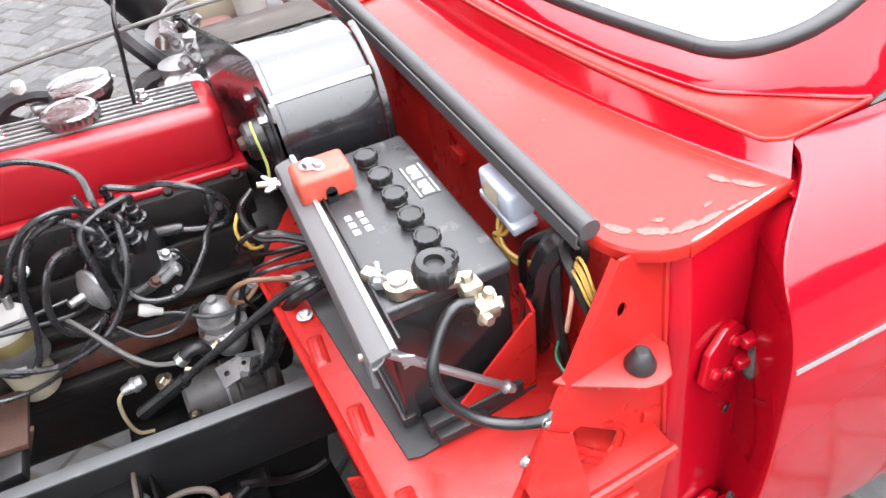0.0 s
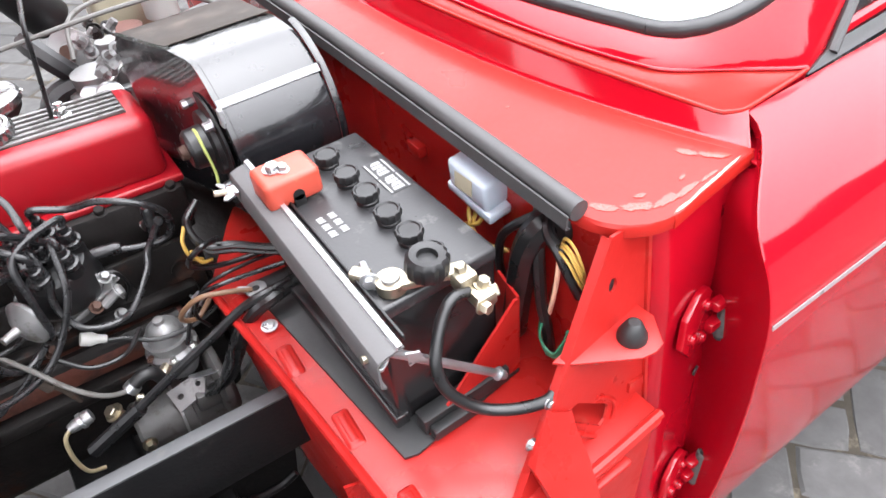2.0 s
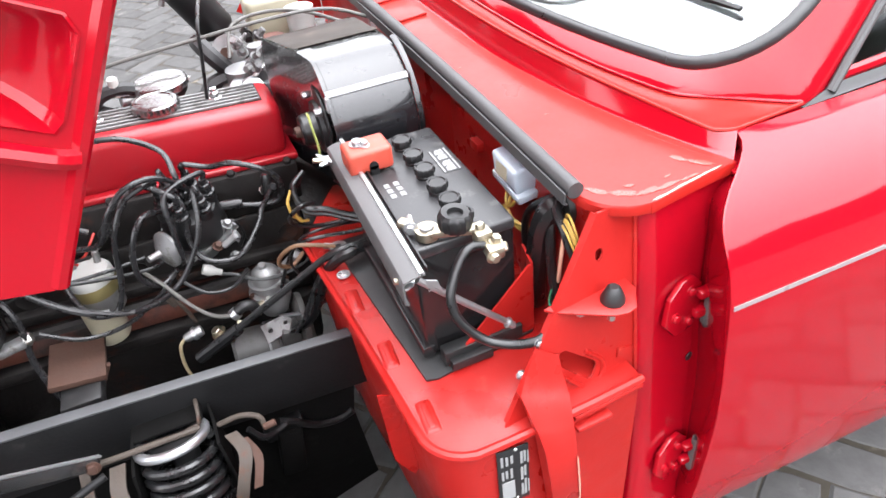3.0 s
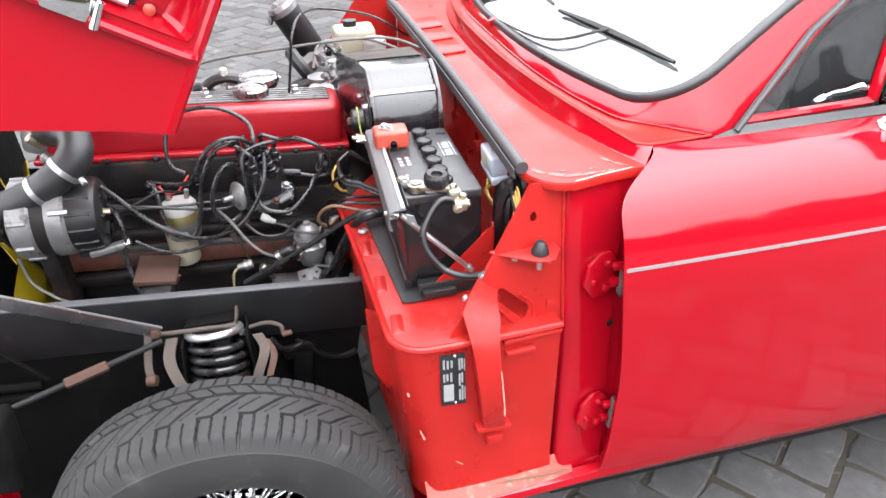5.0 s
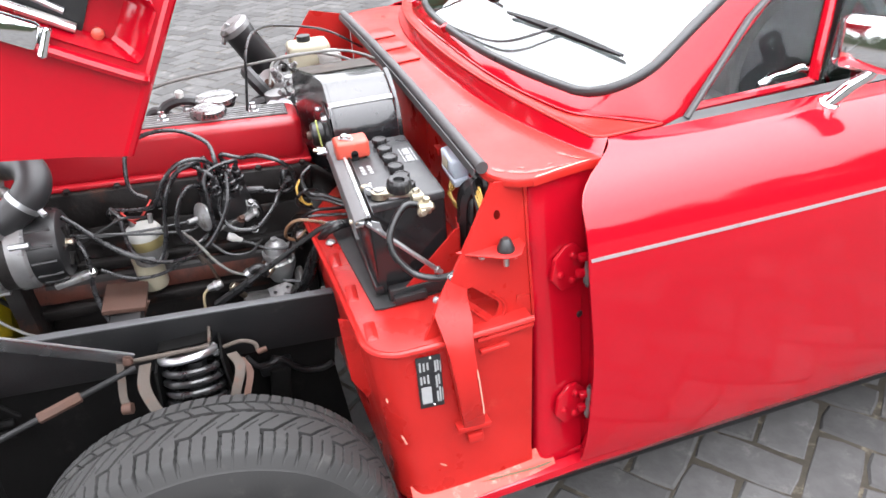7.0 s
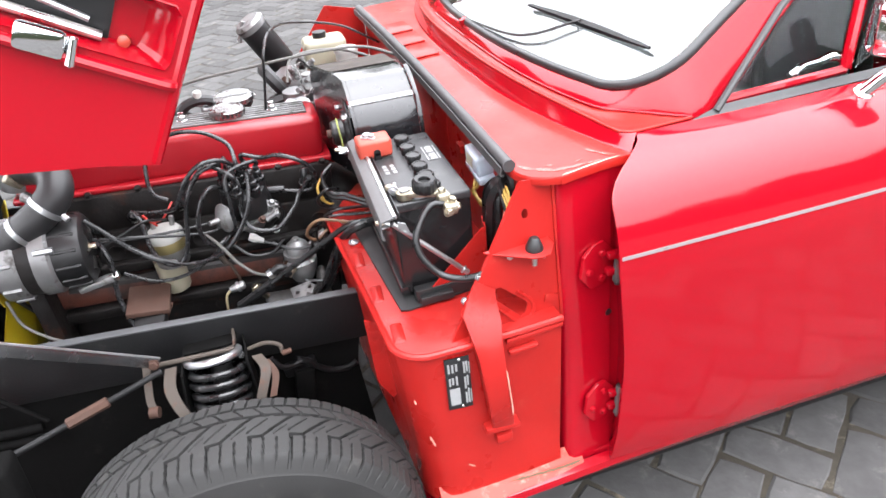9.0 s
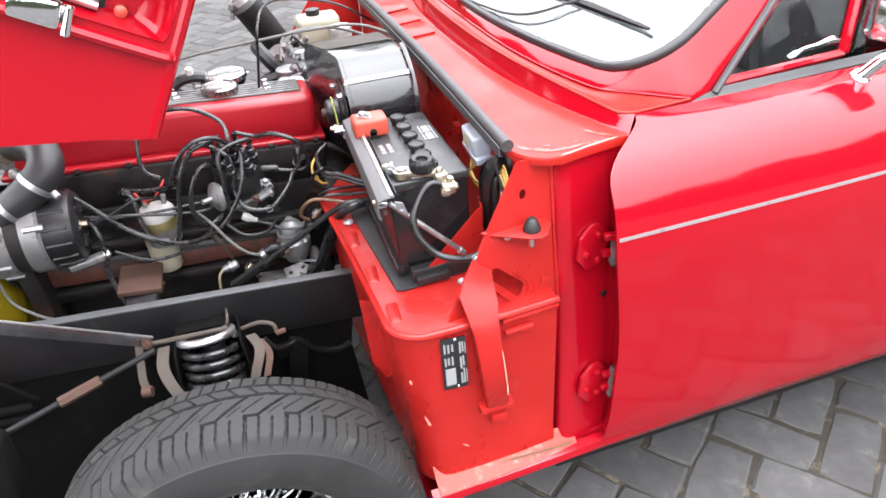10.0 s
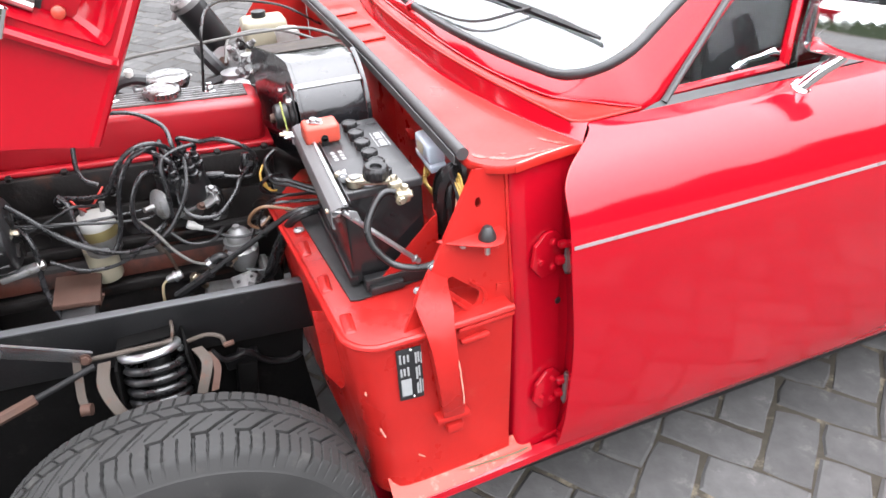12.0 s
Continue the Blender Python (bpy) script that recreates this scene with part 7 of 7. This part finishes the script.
motor = part("motor", lathe([(0, 0.0), (0.020, 0.0), (0.024, 0.004), (0.026, 0.024), (0.040, 0.026), (0.041, 0.034), (0, 0.034)], mc + Vector((-0.022, 0, 0)), (1, 0, 0), 26), BLACK_PAINT, heater, "small black blower motor")
part("shaft_cup", lathe([(0, 0), (0.008, 0), (0.010, 0.010), (0, 0.010)], mc + Vector((-0.030, 0, 0)), (1, 0, 0), 14), RUST, motor)
for a in (0.7, 2.3, 3.9, 5.4):
    part("motor_bolt", bolt(mc + Vector((0.008, 0.055 * math.cos(a), 0.055 * math.sin(a))), (-1, 0, 0), 0.0055, 0.010), ZINC, motor)
part("motor_ring", lathe([(0.046, 0.0), (0.062, 0.0), (0.062, 0.003), (0.046, 0.003)], mc + Vector((0.010, 0, 0)), (1, 0, 0), 30), BLACK_PAINT, motor)
wire("striped_wire", [(0.310, -0.140, 0.820), (0.308, -0.160, 0.826), (0.308, -0.172, 0.810), (0.310, -0.176, 0.782), (0.308, -0.178, 0.765)], 0.0018, material("green_yellow_wire", (0.36, 0.40, 0.12), 0.45, vary=0.2), "green and yellow wire from the blower motor")

# electrical box and wiring on the bulkhead
reg = thing("flasher_unit", (0.50, -0.41, 0.78), "blue-grey plastic relay box on the bulkhead", "relay box")
part("base", box(0.488, 0.518, -0.450, -0.380, 0.782, 0.794, 0.003, pose(0, 0, 0, 6, -6, 0)), BLUE_GREY, reg)
part("cover", box(0.487, 0.518, -0.445, -0.385, 0.792, 0.828, 0.005, pose(0, 0, 0, 4, -6, 0), 3), BLUE_GREY, reg)
part("print", plate([(0, 0), (0.028, 0), (0.028, 0.018), (0, 0.018)], 0.0006, basis((0.4845, -0.400, 0.802), (0, -1, 0.05), (0.1, 0, 1))), CREAM, reg)
for k in range(3):
    wire("yellow_wire", [(0.500, -0.405 - 0.012 * k, 0.783), (0.492, -0.410 - 0.008 * k, 0.765), (0.490, -0.424 + 0.010 * k, 0.748), (0.495, -0.440, 0.742 - 0.004 * k), (0.505, -0.458, 0.742)], 0.0024, YELLOW_WIRE, "yellow wire hanging from the relay box")
tagged(part("grommet", lathe([(0.012, 0), (0.024, 0), (0.026, 0.004), (0.022, 0.009), (0.013, 0.010)], (0.519, -0.510, 0.808), (-1, 0, 0), 22), RUBBER), "black rubber grommet in the bulkhead", "grommet")
wire("main_loom", [(0.518, -0.508, 0.806), (0.502, -0.507, 0.806), (0.492, -0.502, 0.785), (0.490, -0.496, 0.750), (0.490, -0.488, 0.700), (0.494, -0.480, 0.660), (0.50, -0.47, 0.636)], 0.0145, CABLE, "thick taped black wiring loom from the grommet")
wire("loom_branch", [(0.512, -0.503, 0.818), (0.495, -0.480, 0.796), (0.492, -0.463, 0.770), (0.492, -0.458, 0.736), (0.494, -0.466, 0.700), (0.500, -0.479, 0.663), (0.505, -0.48, 0.640)], 0.0048, CABLE, "black taped branch of the loom")
wire("loom_branch", [(0.512, -0.512, 0.818), (0.497, -0.524, 0.815), (0.495, -0.542, 0.803), (0.496, -0.556, 0.783), (0.500, -0.566, 0.765)], 0.006, CABLE, "black taped branch of the loom")
wire("loom_branch", [(0.500, -0.508, 0.800), (0.494, -0.516, 0.770), (0.493, -0.522, 0.725), (0.496, -0.527, 0.690), (0.50, -0.53, 0.65)], 0.0062, CABLE, "black taped branch of the loom")
for k in range(4):
    d = 0.0050 * k + 0.0015 * (k % 2)
    wire("yellow_wire", [(0.502, -0.536, 0.800 - d * 0.3), (0.497 - d * 0.3, -0.545, 0.822 - d * 0.8), (0.495 - d * 0.3, -0.558, 0.822 - d), (0.496 - d * 0.2, -0.568, 0.806 - d), (0.502, -0.566, 0.788 - d)], 0.0015, YELLOW_WIRE, "yellow wire looped behind the gusset")
wire("pink_wire", [(0.500, -0.536, 0.790), (0.496, -0.538, 0.765), (0.496, -0.534, 0.735), (0.498, -0.528, 0.712)], 0.0024, material("faded_pink_wire", (0.62, 0.36, 0.25), 0.5, vary=0.15), "faded orange-pink wire behind the gusset")
for k in range(5):
    d = 0.003 * k
    wire("green_wire", [(0.494, -0.523 - d * 0.3, 0.712), (0.491 - d * 0.4, -0.522 - d * 0.5, 0.690), (0.489 - d * 0.4, -0.530 - d * 0.4, 0.668 + d), (0.490 - d * 0.3, -0.544 - d * 0.3, 0.664 + d), (0.494, -0.553, 0.680 + d), (0.500, -0.553, 0.705)], 0.0014, GREEN_WIRE, "thin green wire looped above the tray")
part("bulkhead_tab", box(0.505, 0.519, -0.300, -0.275, 0.770, 0.785, 0.002), SATIN, car)

# far side of the bay
farb = thing("washer_bottle", (0.37, 0.42, 0.70), "cream plastic washer bottle on the far side", "bottle")
part("bottle", box(0.318, 0.428, 0.38, 0.46, 0.735, 0.835, 0.014, None, 3), CREAM, farb)
part("cap", lathe([(0, 0), (0.018, 0), (0.018, 0.014), (0, 0.016)], (0.365, 0.42, 0.835), (0, 0, 1), 18), PLASTIC, farb)
res = thing("brake_reservoir", (0.42, 0.33, 0.66), "white plastic brake fluid reservoir with a tin body", "reservoir")
part("reservoir", lathe([(0, 0), (0.028, 0), (0.028, 0.035), (0.030, 0.036), (0.030, 0.046), (0, 0.050)], (0.415, 0.33, 0.775), (0, 0, 1), 20), WHITE_PLASTIC, res)
part("cylinder", lathe([(0, 0), (0.022, 0), (0.022, 0.10), (0, 0.10)], (0.42, 0.33, 0.74), (1, 0, 0.15), 16), ALLOY, res)
clu = thing("clutch_reservoir", (0.35, 0.30, 0.70), "rusty tin clutch fluid reservoir", "reservoir")
part("tin", lathe([(0, 0), (0.028, 0), (0.028, 0.05), (0, 0.052)], (0.345, 0.30, 0.735), (0, 0, 1), 20), RED_OXIDE, clu)
canr = thing("air_intake_can", (0.24, 0.36, 0.70), "black canister with a bright clamp on its end", "canister")
part("can", lathe([(0, 0), (0.034, 0), (0.036, 0.005), (0.036, 0.12), (0.033, 0.124), (0, 0.124)], (0.256, 0.372, 0.800), (-0.45, -0.1, 0.85), 24), PLASTIC, canr)
part("clamp", lathe([(0, 0.112), (0.038, 0.112), (0.039, 0.126), (0.030, 0.134), (0, 0.134)], (0.256, 0.372, 0.800), (-0.45, -0.1, 0.85), 24), ALLOY_DARK, canr)
part("clamp_tail", rod((0.185, 0.35, 0.918), (0.165, 0.35, 0.872), 0.006, 8), ALLOY, canr)
disc = thing("blower_pulley", (0.245, 0.31, 0.70), "dusty grey round pulley on the far side", "pulley")
part("disc", lathe([(0, 0), (0.032, 0), (0.034, 0.004), (0.034, 0.012), (0.012, 0.016), (0.010, 0.022), (0, 0.022)], (0.262, 0.315, 0.770), (-0.4, -0.8, 0.3), 26), ALLOY, disc)
part("boss", lathe([(0, 0), (0.011, 0), (0.011, 0.006), (0, 0.006)], (0.253, 0.297, 0.776), (-0.4, -0.8, 0.3), 14), RUST, disc)
part("bracket", box(0.235, 0.40, 0.32, 0.345, 0.70, 0.76, 0.006), PLASTIC, disc)
part("gusset_plate", plate([(0.318, 0.760), (0.345, 0.745), (0.515, 0.700), (0.515, 0.850), (0.410, 0.875)], 0.003, basis((0, 0.585, 0), (1, 0, 0), (0, 0, 1))), SATIN, car)
rows = [[(x, -y, z) for x, y in footwell_loop(z)] for z in (TRAY, 0.5, 0.3)]
part("footwell_box", sheet(rows, 0.003), SATIN, car)
outf = [(x, -y) for x, y in footwell_loop(TRAY)] + [(0.545, 0.60), (0.522, 0.59), (0.522, 0.16), (0.30, 0.16)]
part("tray", plate(outf, 0.003, Matrix.Translation((0, 0, TRAY - 0.003))), SATIN, car)


# ---- door mirror, wipers and what shows of the cabin ----
mirror = thing("door_mirror", (1.082, -0.592, 0.866), "chrome door mirror on a short stalk", "mirror")
part("base", lathe([(0, 0), (0.017, 0), (0.016, 0.006), (0.012, 0.010), (0, 0.010)], (1.082, -0.592, 0.866), (0, -0.4, 0.9), 20), CHROME, mirror)
part("stalk", tube([(1.080, -0.594, 0.868), (1.088, -0.600, 0.880), (1.100, -0.610, 0.899), (1.114, -0.622, 0.917), (1.122, -0.626, 0.930)], 0.0115, 16, radii=lambda t: 0.0120 - 0.0025 * t), CHROME, mirror)
hd = box(-0.074, 0.074, -0.041, 0.041, -0.034, 0.010, 0.020, None, 5)
for v in hd.verts:
    v.co.z -= 0.012 * (1 - (v.co.x / 0.08) ** 2) if v.co.z < -0.01 else 0.0
hd.transform(basis((1.139, -0.627, 0.963), (-0.46, 0.88, 0), (0.10, 0.05, 1)))
part("head", hd, CHROME, mirror, "rounded rectangular chrome mirror shell")


def wiper(foot, elbow, tip_a, tip_b, name="wiper"):
    w = thing(name, foot, "black wiper blade resting on the windscreen", "wiper", "windscreen wipers")
    part("spindle", lathe([(0, 0), (0.011, 0), (0.009, 0.014), (0, 0.016)], foot, (-0.4, 0, 0.9), 14), GLOSS, w)
    part("arm", tube([Vector(foot) + Vector((0, 0, 0.012)), elbow, Vector(tip_a).lerp(Vector(tip_b), 0.5) + Vector((-0.003, 0, 0.008))], 0.0026, 8), SEAL_RUBBER, w)
    part("blade", tube([tip_a, Vector(tip_a).lerp(Vector(tip_b), 0.5) + Vector((0, 0, 0.002)), tip_b], 0.0055, 6, radii=lambda t: 0.0032 + 0.004 * math.sin(math.pi * t)), PLASTIC, w)
    return w


def on_glass(y, s, lift=0.009):
    p = screen_point(y, s)
    return (p.x - 0.55 * lift, p.y, p.z + 0.84 * lift)


wiper((0.643, 0.045, 0.905), on_glass(-0.20, 0.05, 0.012), on_glass(-0.472, 0.165), on_glass(-0.135, 0.180))
wiper((0.655, 0.330, 0.905), on_glass(0.24, 0.05, 0.02), on_glass(-0.060, 0.21), on_glass(0.260, 0.20))
part("dashboard", box(0.86, 1.00, -0.50, 0.50, 0.70, 0.85, 0.03, None, 3), TRIM_GREY, car)
part("dash_top", box(0.70, 0.90, -0.50, 0.50, 0.82, 0.86, 0.015), TRIM_GREY, car)
part("seat", box(1.35, 1.80, -0.50, -0.10, 0.30, 0.50, 0.05, None, 3), TRIM_GREY, car)
part("seat", box(1.70, 1.85, -0.50, -0.10, 0.45, 1.00, 0.05, pose(0, 0, 0, 0, 15, 0), 3), TRIM_GREY, car)
part("seat", box(1.35, 1.80, 0.10, 0.50, 0.30, 0.50, 0.05, None, 3), TRIM_GREY, car)
part("seat", box(1.70, 1.85, 0.10, 0.50, 0.45, 1.00, 0.05, pose(0, 0, 0, 0, 15, 0), 3), TRIM_GREY, car)
sw = [(1.30 + 0.055 * math.cos(a), -0.30 + 0.185 * math.sin(a), 0.80 + 0.175 * math.cos(a)) for a in np.linspace(0, 2 * math.pi, 33)]
part("steering_wheel", tube(sw, 0.015, 10, smooth_line=False), SEAL_RUBBER, car, "grey steering wheel rim")
part("catch", tube([(1.00, -0.522, 0.890), (1.03, -0.518, 0.899), (1.06, -0.514, 0.899), (1.085, -0.516, 0.905), (1.12, -0.52, 0.893)], 0.0075, 10, radii=lambda t: 0.0055 + 0.004 * t), CHROME, quarter, "chrome quarter light catch")


# ---- the pavers, in herringbone ----
def paver_verts(length, width, rng):
    """A worn brick with uneven, chamfered edges, its top at height 0."""
    a, b = length / 2, width / 2
    ring = [(-a, -b), (-a * 0.35, -b), (a * 0.35, -b), (a, -b), (a, 0), (a, b), (a * 0.35, b), (-a * 0.35, b), (-a, b), (-a, 0)]
    mid, top = [], []
    for x, y in ring:
        corner = abs(x) == a and abs(y) == b
        k = 0.958 if corner else 1.0
        x, y = x * k + rng.uniform(-0.0042, 0.0032), y * (0.935 if corner else 1.0) + rng.uniform(-0.0042, 0.0032)
        mid.append((x, y, -0.006 + rng.uniform(-0.001, 0.001)))
        top.append((x * (1 - 0.007 / a), y * (1 - 0.007 / b), rng.uniform(-0.0012, 0.0008)))
    low = [(x, y, -0.03) for x, y, _ in mid]
    n = len(ring)
    faces = [tuple(range(n))] + [(n + i, n + (i + 1) % n, (i + 1) % n, i) for i in range(n)] + [(2 * n + i, 2 * n + (i + 1) % n, n + (i + 1) % n, n + i) for i in range(n)]
    return top + mid + low, faces


PITCH = 0.1145
kinds = []
for k in range(9):
    pv, pf = paver_verts(PITCH * 2 - 0.0035, PITCH - 0.002, random.Random(40 + k))
    piece = bpy.data.meshes.new("paver")
    piece.from_pydata(pv, [], pf)
    piece.materials.append(PAVER)
    kinds.append((pv, pf, piece))
turn = Matrix.Rotation(radians(38.3), 4, "Z")
rest_v, rest_f = [], []
rng = random.Random(7)
count = 0
for gx in range(-135, 135):
    for gy in range(-135, 135):
        d = (gx - gy) % 4
        if d == 0:
            local = Matrix.Translation(((gx + 1) * PITCH, (gy + 0.5) * PITCH, 0))
        elif d == 3:
            local = Matrix.Translation(((gx + 0.5) * PITCH, (gy + 1) * PITCH, 0)) @ Matrix.Rotation(radians(90), 4, "Z")
        else:
            continue
        m = turn @ local
        x, y = m.translation.x, m.translation.y
        if not (-9 < x < 10 and -9 < y < 10.5):
            continue
        pv, pf, piece = kinds[rng.randrange(9)]
        m = m @ pose(rng.uniform(-0.0015, 0.0015), rng.uniform(-0.0015, 0.0015), rng.uniform(-0.003, 0.003), rng.uniform(-0.6, 0.6), rng.uniform(-0.6, 0.6), rng.uniform(-0.9, 0.9))
        if 0.2 < x < 2.9 and -1.7 < y < 0.15 and count < 300:
            ob = new("paver", piece)
            ob.parent = paving
            ob.matrix_basis = m
            count += 1
        else:
            base = len(rest_v)
            rest_v += [tuple(m @ Vector(v)) for v in pv]
            rest_f += [tuple(base + i for i in f) for f in pf]
me = bpy.data.meshes.new("paver_field")
me.from_pydata(rest_v, [], rest_f)
me.materials.append(PAVER)
field = new("paver_field", me)
field.parent = paving
tagged(field, kind="stuff")
